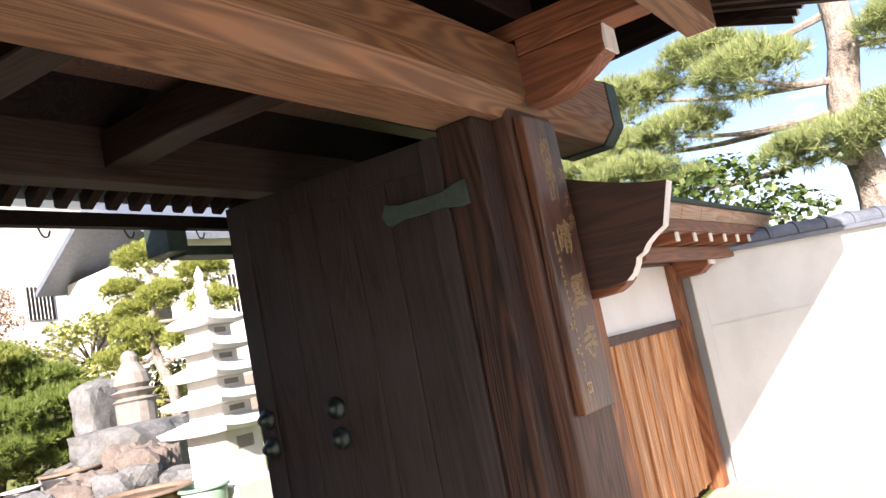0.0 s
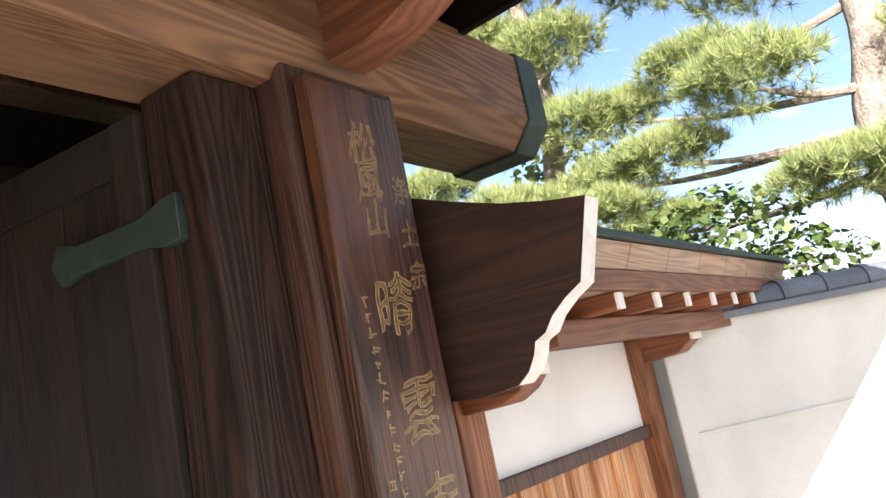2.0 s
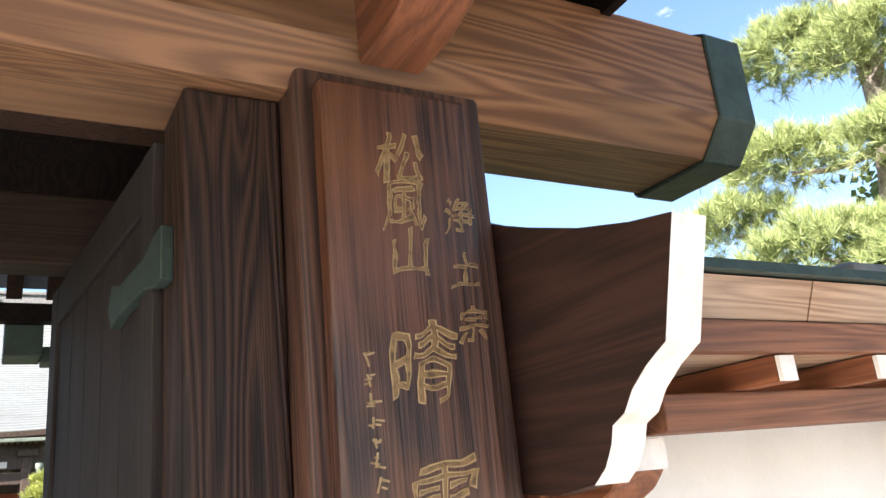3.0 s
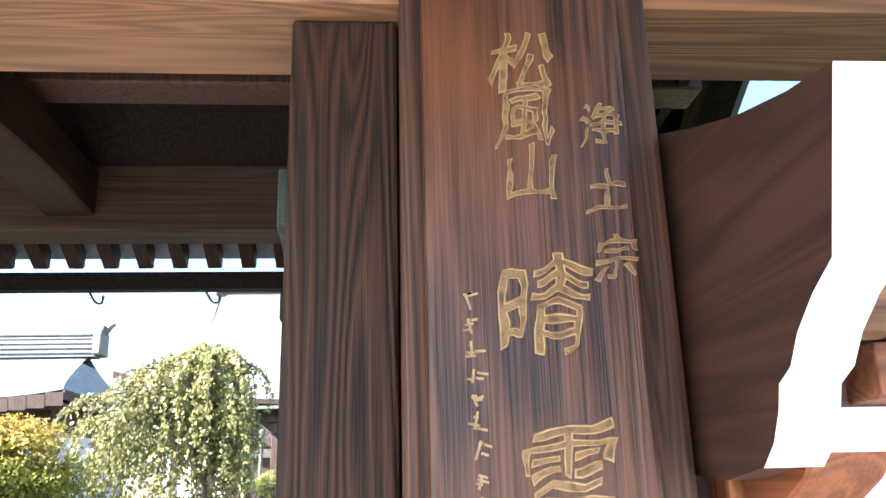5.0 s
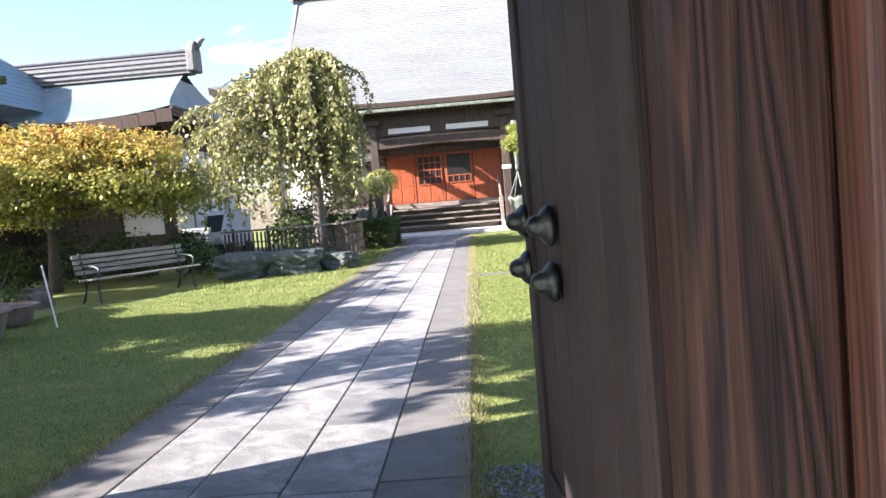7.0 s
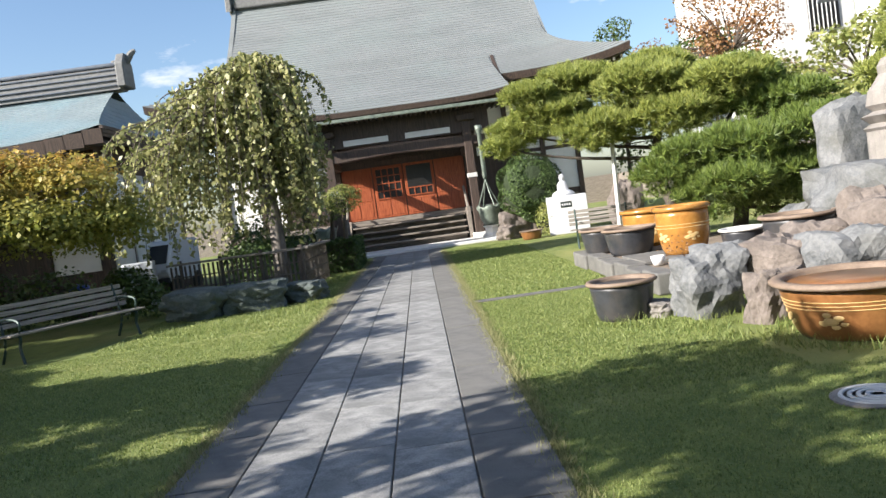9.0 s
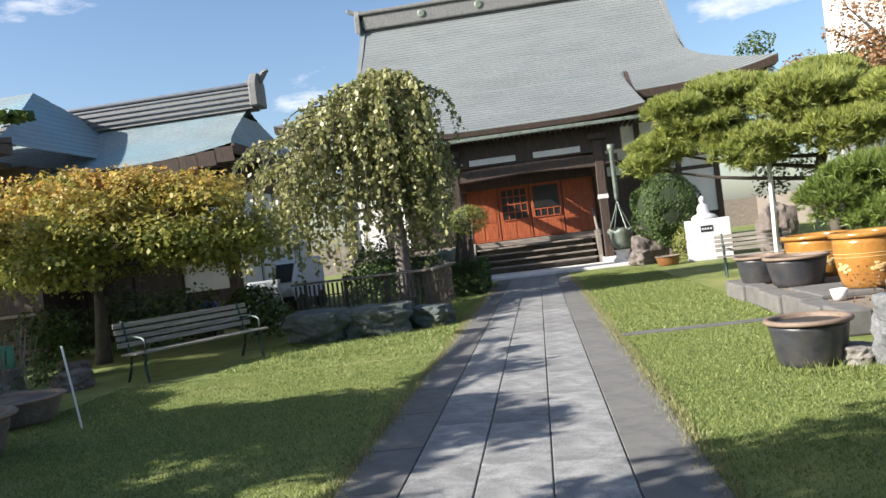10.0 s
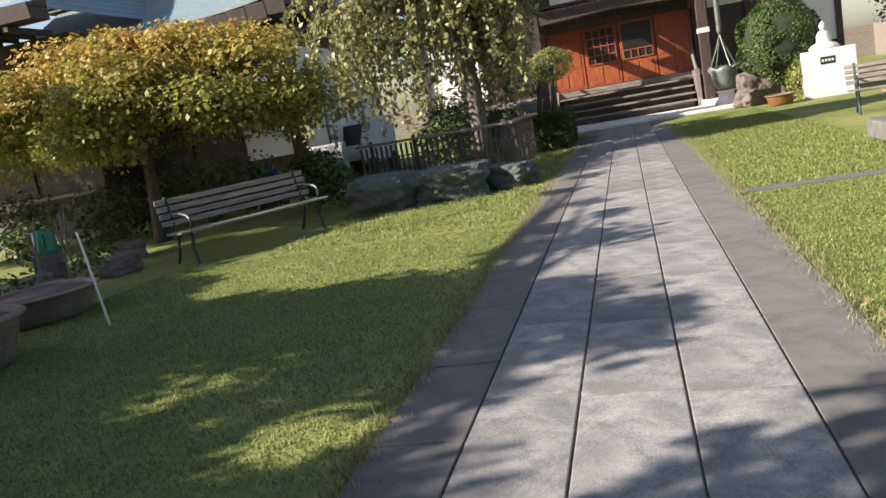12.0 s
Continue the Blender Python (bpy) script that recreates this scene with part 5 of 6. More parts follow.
pine("black_pine", (-3.3, 10.6, 0), [(0, 0, 0), (0.1, 0, 1.6), (-0.15, 0.1, 3.0), (0.1, 0, 4.6), (0.0, 0, 6.0)],
     [((-0.3, -0.8, 3.35), (0.75, 0.6, 0.28)), ((0.7, -0.8, 3.05), (0.6, 0.5, 0.24)), ((0.55, -0.5, 4.1), (0.6, 0.5, 0.28)), ((-0.6, -0.5, 4.3), (0.65, 0.55, 0.3)), ((0.45, -0.4, 5.05), (0.65, 0.55, 0.3)), ((-0.4, -0.3, 5.4), (0.7, 0.6, 0.3)), ((0.3, 0, 6.2), (0.7, 0.7, 0.4)), ((1.0, -0.6, 5.7), (0.5, 0.5, 0.25)), ((-1.3, -0.6, 3.9), (0.6, 0.5, 0.28)), ((-1.6, -0.4, 4.8), (0.6, 0.5, 0.28))],
     M_NEEDLE, "layered black pine behind the small wing roof", length=0.16, per=330, count=26, r0=0.2, r1=0.09, width=0.0035, spread=0.6)
broadleaf("evergreen_shrub", (-1.6, 9.6, 0), [(0, 0, 0), (0.1, 0, 1.2), (0, 0, 2.4)], [((0.1, 0, 2.55), (0.75, 0.6, 0.45)), ((-0.6, 0.1, 2.3), (0.6, 0.5, 0.4)), ((0.7, 0.1, 2.15), (0.5, 0.5, 0.35)), ((-1.5, 0.3, 2.7), (0.7, 0.6, 0.55))], M_LEAF, "glossy broad-leaved evergreen behind the wing roof", size=0.10, per=1500, aspect=1.5)
broadleaf("clipped_bush", (-0.1, 12.2, 0), [(0, 0, 0), (0, 0, 0.8), (0.05, 0, 1.6)], [((0, 0, 1.75), (0.95, 0.8, 0.55)), ((0.9, 0.2, 1.65), (0.8, 0.7, 0.5))], M_LEAF, "dark bush behind the tiled wall", "bush", size=0.05, per=2600)
broadleaf("magnolia", (-5.0, 12.5, 0), [(0, 0, 0), (0.3, 0, 2), (0.2, 0, 4)], [((1.0, 0, 4.2), (1.0, 0.8, 1.2)), ((0.2, 0, 3.2), (1.2, 0.9, 0.9)), ((1.6, -0.2, 2.8), (0.9, 0.8, 0.7))], M_LEAF, "broad-leaved evergreen tree beyond the wall", size=0.14, per=480)

# trees out of view on the sunny side, added for their shade over the lawn and path: crowns set up-sun of what they
# shade
TO_SUN = Vector((0.46, -1.0, 0.62))


def shade_tree(base, height, k, spots, label, deep=0.0):
    """A tall evergreen with flat clumps; each clump throws its shade on one spot (x, y, radius) of the ground."""
    clumps = []
    for gx, gy, r in spots:
        kk = k + R.uniform(-0.5, 0.5)
        p = Vector((gx, gy, 0)) + TO_SUN * kk - Vector(base)
        clumps.append(((p.x, p.y, p.z), (r, r, r * 0.22)))
        # a second, lower clump added on the same ray to hold off skylight
        if deep:
            q = p - TO_SUN * deep
            clumps.append(((q.x, q.y, q.z), (r, r, r * 0.4)))
    broadleaf("shade_tree", base, [(0, 0, 0), (0.1, 0.05, height * 0.35), (-0.05, 0.1, height * 0.7), (0.05, 0, height)], clumps, M_LEAF, label, size=0.14, per=900, r0=0.22, r1=0.05, shell=0.05, top=0.2, group="shade trees")


shade_tree((-3.9, -2.9, 0), 4.9, 6.6, [(-7.5, 3.9, 0.85), (-7.9, 4.8, 0.95), (-6.7, 4.5, 1.0), (-7.9, 5.7, 0.75), (-6.5, 5.7, 0.7), (-7.1, 2.9, 0.62), (-6.6, 2.2, 0.55), (-6.2, 3.3, 0.5), (-5.9, 4.4, 0.6), (-5.6, 2.0, 0.35), (-5.2, 3.1, 0.28)],
           "tall evergreen tree inside the street wall")
shade_tree((-6.0, -5.4, 0), 5.0, 6.8, [(-9.1, 2.25, 0.62), (-9.6, 1.7, 0.85), (-9.4, 2.6, 0.35), (-8.5, 1.5, 0.5), (-11.9, 2.2, 0.55), (-11.8, 1.45, 0.5), (-10.7, 1.2, 0.6), (-12.7, 1.7, 0.4), (-7.4, 1.4, 0.6), (-10.2, 2.0, 0.45), (-13.2, 2.3, 0.25), (-14.2, 2.0, 0.3), (-15.6, 1.6, 0.35), (-17.0, 1.9, 0.35)],
           "spreading evergreen tree at the lawn's far side")
# the lawn beside the path lies in nearly full shade, with a few gaps
cover = []
for ix in range(10):
    for iy in range(6):
        gx, gy = -3.2 - 0.95 * ix + R.uniform(-0.15, 0.15), 0.85 - 0.92 * iy + R.uniform(-0.15, 0.15)
        if min(math.hypot((gx + 8.3) * 0.8, gy - 0.6), math.hypot((gx + 9.3) * 0.7, gy + 0.2), math.hypot(gx + 5.6, gy + 0.6)) > 0.36 and (gx > -11.5 or gy < -2.6):
            cover.append((gx, gy, R.uniform(0.64, 0.84)))
shade_tree((-3.6, -7.6, 0), 5.2, 6.9, [c for c in cover if c[0] > -7.6], "tall evergreen tree near the street wall", 2.4)
shade_tree((-7.6, -8.4, 0), 5.2, 7.1, [c for c in cover if c[0] <= -7.6] + [(-12.2, -2.6, 0.7), (-12.6, -3.6, 0.8)], "tall evergreen tree shading the side garden", 2.4)
shade_tree((-11.6, -10.2, 0), 5.6, 8.0, [(-14.3, -3.0, 0.85), (-13.3, -3.4, 0.85), (-15.4, -2.8, 0.8), (-16.3, -2.2, 0.7), (-16.6, -1.3, 0.6), (-12.2, -4.4, 0.9), (-15.6, -4.0, 0.9), (-14.2, -4.4, 0.9), (-13.0, -5.4, 0.9), (-14.8, -5.4, 0.9)],
           "tall evergreen tree behind the garden bench", 1.0)

# unseen tree added to keep the sun off the annex wall
deep_bed = []
for ix in range(5):
    for iy in range(6):
        deep_bed.append((-17.2 - 1.1 * ix + R.uniform(-0.2, 0.2), -3.6 - 1.1 * iy + R.uniform(-0.2, 0.2), R.uniform(0.75, 0.95)))
shade_tree((-15.8, -13.6, 0), 6.0, 8.2, deep_bed, "unseen evergreen tree added to shade the annex and the maple's foot")

# big trained pine by the pots
pads = []
for cx, cy, cz, rr in ((-0.5, -2.7, 2.75, 0.7), (0.0, -2.1, 2.95, 0.85), (-0.4, -1.5, 3.55, 0.95), (0.4, -1.2, 2.5, 0.95), (0.6, -0.4, 3.25, 1.05), (-0.2, 0.2, 3.6, 0.9), (1.0, 0.2, 2.55, 1.0), (1.3, 1.0, 3.0, 1.05), (0.7, 1.7, 2.5, 1.0), (1.5, 1.9, 1.9, 1.0),
                       (1.5, 0.5, 1.75, 0.95), (0.9, 2.6, 2.0, 0.8), (1.4, 1.2, 1.2, 0.9), (1.2, -0.3, 1.75, 0.7), (0.9, 2.3, 1.2, 0.8), (-0.6, 1.4, 3.1, 0.9), (1.9, 0.2, 1.15, 0.7), (-0.4, -3.1, 2.45, 0.5), (0.3, -2.6, 3.35, 0.6)):
    pads.append(((cx, cy, cz), (rr * 0.92, rr * 0.92, rr * 0.40)))
g1 = pine("garden_pine", (-18.6, 8.1, 0), [(0, 0, 0), (0.15, 0.1, 0.8), (-0.1, -0.1, 1.6), (0.1, 0.1, 2.6), (0, 0, 3.3)], pads[:8] + pads[15:16] + pads[17:], M_NEEDLEY, "broad trained garden pine with yellow-green needle pads", length=0.15, per=560, count=20, width=0.009, bark=M_BARKD, spread=0.55)
pine("garden_pine", (-17.2, 9.0, 0), [(0, 0, 0), (0.1, 0.1, 0.8), (-0.1, -0.1, 1.5), (0, 0, 2.2)], [((c[0] - 0.6, c[1] - 0.6, c[2]), r) for c, r in pads[8:15] + pads[16:17]] + [((0.6, -0.5, 0.95), (0.8, 0.8, 0.5)), ((0.7, 0.8, 0.7), (0.85, 0.85, 0.5)), ((0.2, -1.2, 1.35), (0.7, 0.7, 0.45)), ((-0.2, 0.4, 2.9), (0.9, 0.9, 0.55))], M_NEEDLED, "dense darker green garden pine behind the pots", length=0.16, per=400, count=18, width=0.0085, bark=M_BARKD, spread=0.55)
part("prop", tube([(0, -1.0, 0), (0.05, -0.95, 2.2)], 0.045, 8), M_WHITEP, g1, "pale supporting prop")

# weeping cherry
ch = empty("weeping_cherry", (-20.4, -0.3, 0), label="weeping cherry with drooping pale-green leafy strands", category="cherry tree")
part("trunk", tube(bend([(0, 0, 0), (0.05, 0.05, 1.2), (-0.05, 0, 2.4), (0, 0, 3.8), (0.1, -0.1, 4.7)], 5), [0.20 - 0.0065 * i for i in range(21)], 10), M_TRUNKL, ch, smooth=True)
strands, lv = bmesh.new(), []
RC = random.Random(21)
boughs = []
for k in range(27):
    a = RC.uniform(0, 2 * math.pi)
    boughs.append((a, RC.uniform(0.5, 3.7 if math.sin(a) < -0.2 else 1.6), RC.uniform(3.4, 4.9)))
boughs += [(-2.2, 2.2, 4.3), (-1.0, 2.6, 4.0), (-2.6, 1.5, 4.6), (-1.55, 1.5, 4.8), (-2.0, 3.0, 4.0), (-1.2, 3.3, 3.9), (-1.75, 3.3, 4.7), (-1.35, 3.6, 4.4), (-1.6, 2.4, 5.0), (1.2, 1.2, 4.9), (-0.9, 0.7, 5.2)]
for k in range(320):
    a, reach, z0 = boughs[k % len(boughs)]
    a += RC.gauss(0, 0.27)
    reach *= RC.uniform(0.5, 1.12) * (0.75 + 0.25 * abs(math.sin(a)))
    z0 += RC.uniform(-0.15, 0.15)
    rise = RC.uniform(0.1, 0.6)
    zt = min(5.25, z0 + rise) - 0.28 * reach
    tipx, tipy = reach * math.cos(a), reach * math.sin(a)
    drop = RC.uniform(0.9, 2.7)
    pts = [Vector((0.02 * math.cos(a), 0.02 * math.sin(a), z0 - 0.5)), Vector((tipx * 0.45, tipy * 0.45, zt + 0.15)), Vector((tipx * 0.85, tipy * 0.85, zt)), Vector((tipx * 1.02, tipy * 1.02, zt - drop * 0.5)), Vector((tipx * 1.06 + RC.uniform(-0.1, 0.1), tipy * 1.06 + RC.uniform(-0.1, 0.1), max(1.05, zt - drop)))]
    run = bend(pts, 5)
    tube(run, [0.022 - 0.0009 * i for i in range(len(run))], 4, strands)
    for q in range(105):
        u = RC.uniform(0.22, 1.0) * (len(run) - 1)
        i = min(int(u), len(run) - 2)
        p = run[i].lerp(run[i + 1], u - i)
        lv.append((p.x + RC.gauss(0, 0.07), p.y + RC.gauss(0, 0.07), p.z + RC.gauss(-0.04, 0.05)))
part("strand_tangle", strands, M_BARKD, ch)
lv = np.array(lv)
nrm = nr.normal(0, 1, lv.shape)
nrm[:, 2] *= 0.35
v, f = scatter_leaves(nr, lv, nrm, 0.095, 2.6)
mesh_np("leaves", v, f, M_CHERRY, ch)

# turning maple behind the bench
RM = random.Random(9)
broadleaf("maple", (-17.0, -5.5, 0), [(0, 0, 0), (0.1, 0.1, 0.7), (-0.1, 0, 1.3), (0, 0.1, 2.0)], [(c, r) for c, r in blobs_in(RM, (0.1, 0.3, 1.95), (2.2, 3.3, 1.25), 96, 0.66) if c[2] > 1.75], M_MAPLE, "rounded maple turning from green to orange behind the bench", size=0.105, per=1500, r0=0.16, r1=0.05, aspect=1.2, shell=0.3, top=0.5)

# shrubs and hedges
broadleaf("clipped_ball_shrub", (-28.2, 6.75, 0), [(0, 0, 0), (0, 0, 0.9)], [((0, 0, 1.6), (1.02, 1.02, 1.1))], M_LEAF, "round clipped evergreen shrub beside the hall steps", "shrub", size=0.055, per=15000, shell=0.92, top=0.0)
broadleaf("yellow_shrub", (-27.2, 6.95, 0), None, [((0, 0, 0.5), (0.4, 0.35, 0.55))], M_LEAFY, "low yellow-green shrub beside the pedestal", "shrub", size=0.06, per=5000)
broadleaf("cloud_shrub", (-24.2, 0.55, 0), [(0, -0.2, 0), (0.1, 0, 0.9), (0, 0.1, 1.7)], [((0.1, 0.45, 1.95), (0.42, 0.42, 0.36)), ((0.0, -0.25, 1.7), (0.6, 0.6, 0.4))], M_LEAF, "cloud-pruned shrub with a light green top", "shrub", size=0.045, per=7000, shell=0.7)
# dark sphere added inside the leaf shell, in place of its inner shade
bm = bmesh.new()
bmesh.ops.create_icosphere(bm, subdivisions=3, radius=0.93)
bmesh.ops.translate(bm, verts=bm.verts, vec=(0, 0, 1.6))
part("shade_core", bm, M_SHRUBCORE, bpy.data.objects["clipped_ball_shrub"], "dark core standing in for the shaded inside")
broadleaf("cloud_shrub", (-23.9, 0.95, 0), [(0, -0.1, 0), (0.05, 0, 1.0), (0, 0.05, 1.75)], [((0, 0.05, 1.95), (0.52, 0.52, 0.40))], M_LEAFY, "cloud-pruned shrub with a light green rounded head", "shrub", size=0.045, per=9000, shell=0.75)
h = empty("box_hedge", (-24.8, 0.62, 0), label="low clipped box hedge beside the path", category="hedge")
pts = np.stack([nr.uniform(-1.35, 1.35, 16000), nr.uniform(-0.62, 0.62, 16000), nr.uniform(0.0, 0.85, 16000)], 1)
face = nr.integers(0, 3, 16000)
sg = nr.choice([-1, 1], 16000)
pts[face == 0, 0] = 1.32 * sg[face == 0] + nr.normal(0, 0.03, (face == 0).sum())
pts[face == 1, 1] = 0.6 * sg[face == 1] + nr.normal(0, 0.03, (face == 1).sum())
pts[face == 2, 2] = 0.84 + nr.normal(0, 0.03, (face == 2).sum())
v, f = scatter_leaves(nr, pts, nr.normal(0, 1, pts.shape), 0.05, 1.6)
mesh_np("foliage", v, f, M_LEAF, h)
# dark block added within the foliage, standing for the hedge's shaded inside
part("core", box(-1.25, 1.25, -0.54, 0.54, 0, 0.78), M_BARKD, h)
broadleaf("dark_shrub", (-18.2, -2.95, 0), None, [((0, 0, 0.62), (0.55, 0.55, 0.5)), ((0.3, 0.5, 0.4), (0.4, 0.4, 0.35))], M_LEAF, "dark leafy shrub beside the bench end", "shrub", size=0.09, per=4200)
# several of these shrubs are added to darken the space behind the bench
for k, (x, y, s) in enumerate(((-19.0, -7.6, 0.7), (-18.2, -9.3, 0.8), (-15.5, -6.9, 0.55), (-22.5, -1.4, 0.8), (-23.5, -1.5, 0.95), (-21.8, -1.3, 0.7), (-14.0, -7.4, 0.6), (-19.4, -6.2, 0.85), (-19.5, -5.0, 0.8), (-17.9, -7.3, 0.7), (-26.5, -1.2, 1.0), (-28.0, -2.2, 1.2))):
    broadleaf("understorey_shrub", (x, y, 0), None, [((0, 0, s * 0.8), (s, s, s * 0.85)), ((0.4 * s, 0.5 * s, s * 0.5), (s * 0.7, s * 0.7, s * 0.55))], M_LEAF, "dark understorey shrub in deep shade", "shrub", size=0.10, per=900, group="understorey shrubs")

# trees behind
broadleaf("orange_tree", (-27.5, 13.6, 0), [(0, 0, 0), (0.1, 0, 2.5), (0, 0, 5)], blobs_in(RM, (0, -0.6, 4.4), (2.3, 2.6, 2.6), 44, 0.55), M_ORANGE, "autumn-orange tree behind the pine", size=0.10, per=420, shell=0.2)
broadleaf("pale_tree", (-21.0, 13.6, 0), [(0, 0, 0), (0.1, 0, 1.5), (0.3, 0.2, 3)], blobs_in(RM, (0, 0.3, 2.9), (1.9, 2.4, 1.7), 30, 0.6), M_LEAFY, "pale yellow-green tree by the precinct wall", size=0.13, per=420, shell=0.2)
broadleaf("pale_tree", (-16.5, 12.4, 0), [(0, 0, 0), (0.1, 0, 1), (0.1, 0.2, 1.8)], blobs_in(RM, (0, 0, 1.5), (1.5, 1.6, 1.1), 20, 0.5), M_LEAFY, "pale yellow-green shrubby tree by the rocks", size=0.12, per=480, shell=0.2)
broadleaf("far_conifer", (-42, 13.8, 0), [(0, 0, 0), (0, 0, 4), (0, 0, 8.6)], [((R.uniform(-1, 1) * (9.6 - z) * 0.28, R.uniform(-1, 1) * (9.6 - z) * 0.32, z), (0.9, 0.9, 0.5)) for z in [2 + 0.33 * i for i in range(22)]], M_LEAF, "blue-green conifer behind the hall", size=0.16, per=190)
broadleaf("far_tree", (-33.5, 15.2, 0), [(0, 0, 0), (0, 0, 3), (0, 0, 5)], blobs_in(RM, (0, 0, 4.3), (2.2, 2.4, 2.2), 30, 0.85), M_LEAF, "dark green tree beside the hall", size=0.15, per=220)
pine("pagoda_pine", (-14.6, 11.7, 0), [(0, 0, 0), (0.2, 0, 1.5), (-0.3, 0, 2.8), (0.1, 0, 4.0), (-0.1, 0, 4.6)], [((-0.2, 0, 4.75), (0.75, 0.6, 0.42)), ((-1.05, -0.1, 4.2), (0.55, 0.5, 0.30)), ((-0.9, 0.1, 3.7), (0.65, 0.55, 0.28)), ((0.5, -0.1, 3.85), (0.65, 0.55, 0.30)), ((-0.5, -0.2, 3.1), (0.75, 0.6, 0.36)), ((-1.6, 0, 2.7), (0.65, 0.55, 0.30)), ((1.7, 0, 4.1), (0.65, 0.55, 0.36)), ((1.9, 0, 3.4), (0.6, 0.5, 0.30)), ((0.9, 0, 2.8), (0.6, 0.5, 0.3))], M_NEEDLEY, "layered garden pine behind the stone pagoda", length=0.14, per=420, count=16, width=0.008)
broadleaf("pale_tree", (-18.6, 11.4, 0), [(0, 0, 0), (0.1, 0, 1), (0.1, 0.2, 1.8)], blobs_in(RM, (0, 0, 1.5), (1.3, 1.2, 1.6), 20, 0.5), M_LEAFY, "pale bushy tree behind the stone pagoda", size=0.10, per=620, shell=0.2)

# ---------------------------------------------------------------- rocks and stonework
for i, (x, y, sx, sy, sz, rz) in enumerate(((-16.75, -1.25, 0.95, 1.25, 0.62, -10), (-17.0, -0.25, 1.0, 1.25, 0.58, 8), (-17.35, 0.62, 0.8, 0.85, 0.42, -20))):
    rock("boulder", (x, y, -0.02), (sx, sy, sz), M_ROCKG, 40 + i, "low blue-green boulder bedded at the lawn edge", rz, 0.30, "lawn boulders", 0.2)
for i, (x, y, sx, sy, sz, m, rz) in enumerate(((-10.0, 5.80, 0.58, 0.68, 0.66, M_ROCK, 10), (-9.25, 6.12, 0.34, 0.50, 0.52, M_ROCKB, 20), (-8.95, 6.38, 0.35, 0.35, 0.42, M_ROCKB, 60), (-10.35, 5.38, 0.42, 0.42, 0.2, M_OLDSTONE, 30), (-9.9, 6.55, 0.7, 0.7, 0.72, M_ROCKB, 40),
                                               (-9.5, 7.0, 0.8, 0.8, 0.75, M_ROCK, 5), (-10.6, 7.2, 0.8, 0.7, 0.78, M_ROCKB, 70), (-10.3, 7.9, 0.9, 0.8, 0.9, M_ROCKB, 25), (-9.3, 7.6, 0.9, 0.8, 0.62, M_ROCK, 50), (-11.2, 6.5, 0.8, 0.7, 0.62, M_ROCK, 15),
                                               (-11.4, 8.3, 0.7, 0.7, 0.95, M_ROCKB, 0), (-10.9, 8.6, 0.6, 0.6, 0.9, M_ROCKB, 35), (-15.0, 9.6, 1.2, 1.5, 0.75, M_ROCK, 35), (-28.6, 6.1, 0.9, 1.0, 0.95, M_ROCKB, 12), (-28.2, 5.8, 0.6, 0.7, 0.5, M_ROCKB, 50), (-24.0, 8.7, 0.8, 0.9, 1.45, M_ROCKB, 10))):
    rock("garden_rock", (x, y, -0.03), (sx, sy, sz), m, i + 2, "rough grey rock set among the pots" if m is M_ROCK else "brownish rough rock in the rock garden", rz, 0.34, "garden rocks")
rock("monument_rock", (-12.6, 9.35, -0.05), (1.9, 2.2, 1.45), M_ROCK, 31, "huge blue-grey boulder carrying a carved stone figure", 15, 0.22, flat=0.25)
rock("standing_stone", (-14.4, 9.9, -0.05), (0.8, 1.3, 2.35), M_ROCK, 33, "tall upright standing stone behind the boulder", 10, 0.2)
fig = lathe([(0.36, 0), (0.36, 0.42), (0.40, 0.46), (0.30, 0.52), (0.42, 0.62), (0.26, 0.68), (0.34, 0.76), (0.30, 0.95), (0.20, 1.08), (0.15, 1.16), (0.16, 1.26), (0.10, 1.36), (0.0, 1.39)], 14)
fg = part("stone_figure", fig, M_OLDSTONE, None, smooth=False)
fg.matrix_basis = pose(-12.6, 9.45, 1.20)
tagged(fg, "weathered seated stone figure on a carved plinth", "statue")

# five-storeyed stone pagoda
pg = empty("stone_pagoda", (-8.0, 7.55, 0), rz=8, label="pale granite five-tiered stone pagoda", category="pagoda")
part("base", box(-0.62, 0.62, -0.62, 0.62, 0, 0.32, 0.02), M_GRANITE, pg)
part("shaft", box(-0.34, 0.34, -0.34, 0.34, 0.32, 0.98, 0.015), M_GRANITE, pg)
part("niche", box(0.30, 0.346, -0.16, 0.16, 0.72, 0.88), M_OLDSTONE, pg)
z = 0.98
for k in range(5):
    w = 0.60 - 0.055 * k
    bm = bmesh.new()
    rings = []
    for ww, zz, up in ((w * 0.94, z, 0.03), (w, z + 0.05, 0.045), (w * 0.62, z + 0.17, 0.0), (w * 0.56, z + 0.19, 0.0)):
        ring = []
        for q in range(24):
            a = q / 24 * 4
            sdx, t = int(a), a - int(a)
            c = [(-1, -1), (1, -1), (1, 1), (-1, 1)]
            p0, p1 = c[sdx], c[(sdx + 1) % 4]
            x, y = p0[0] + (p1[0] - p0[0]) * t, p0[1] + (p1[1] - p0[1]) * t
            ring.append(bm.verts.new((x * ww, y * ww, zz + up * (min(abs(x), abs(y)) ** 3))))
        rings.append(ring)
    for p, q in zip(rings, rings[1:]):
        for i in range(24):
            bm.faces.new((p[i], p[(i + 1) % 24], q[(i + 1) % 24], q[i]))
    bm.faces.new(rings[0][::-1])
    bm.faces.new(rings[-1])
    part("tier_roof", bm, M_GRANITE, pg)
    z += 0.19
    if k < 4:
        s = 0.29 - 0.025 * k
        part("tier_body", box(-s, s, -s, s, z, z + 0.16, 0.008), M_GRANITE, pg)
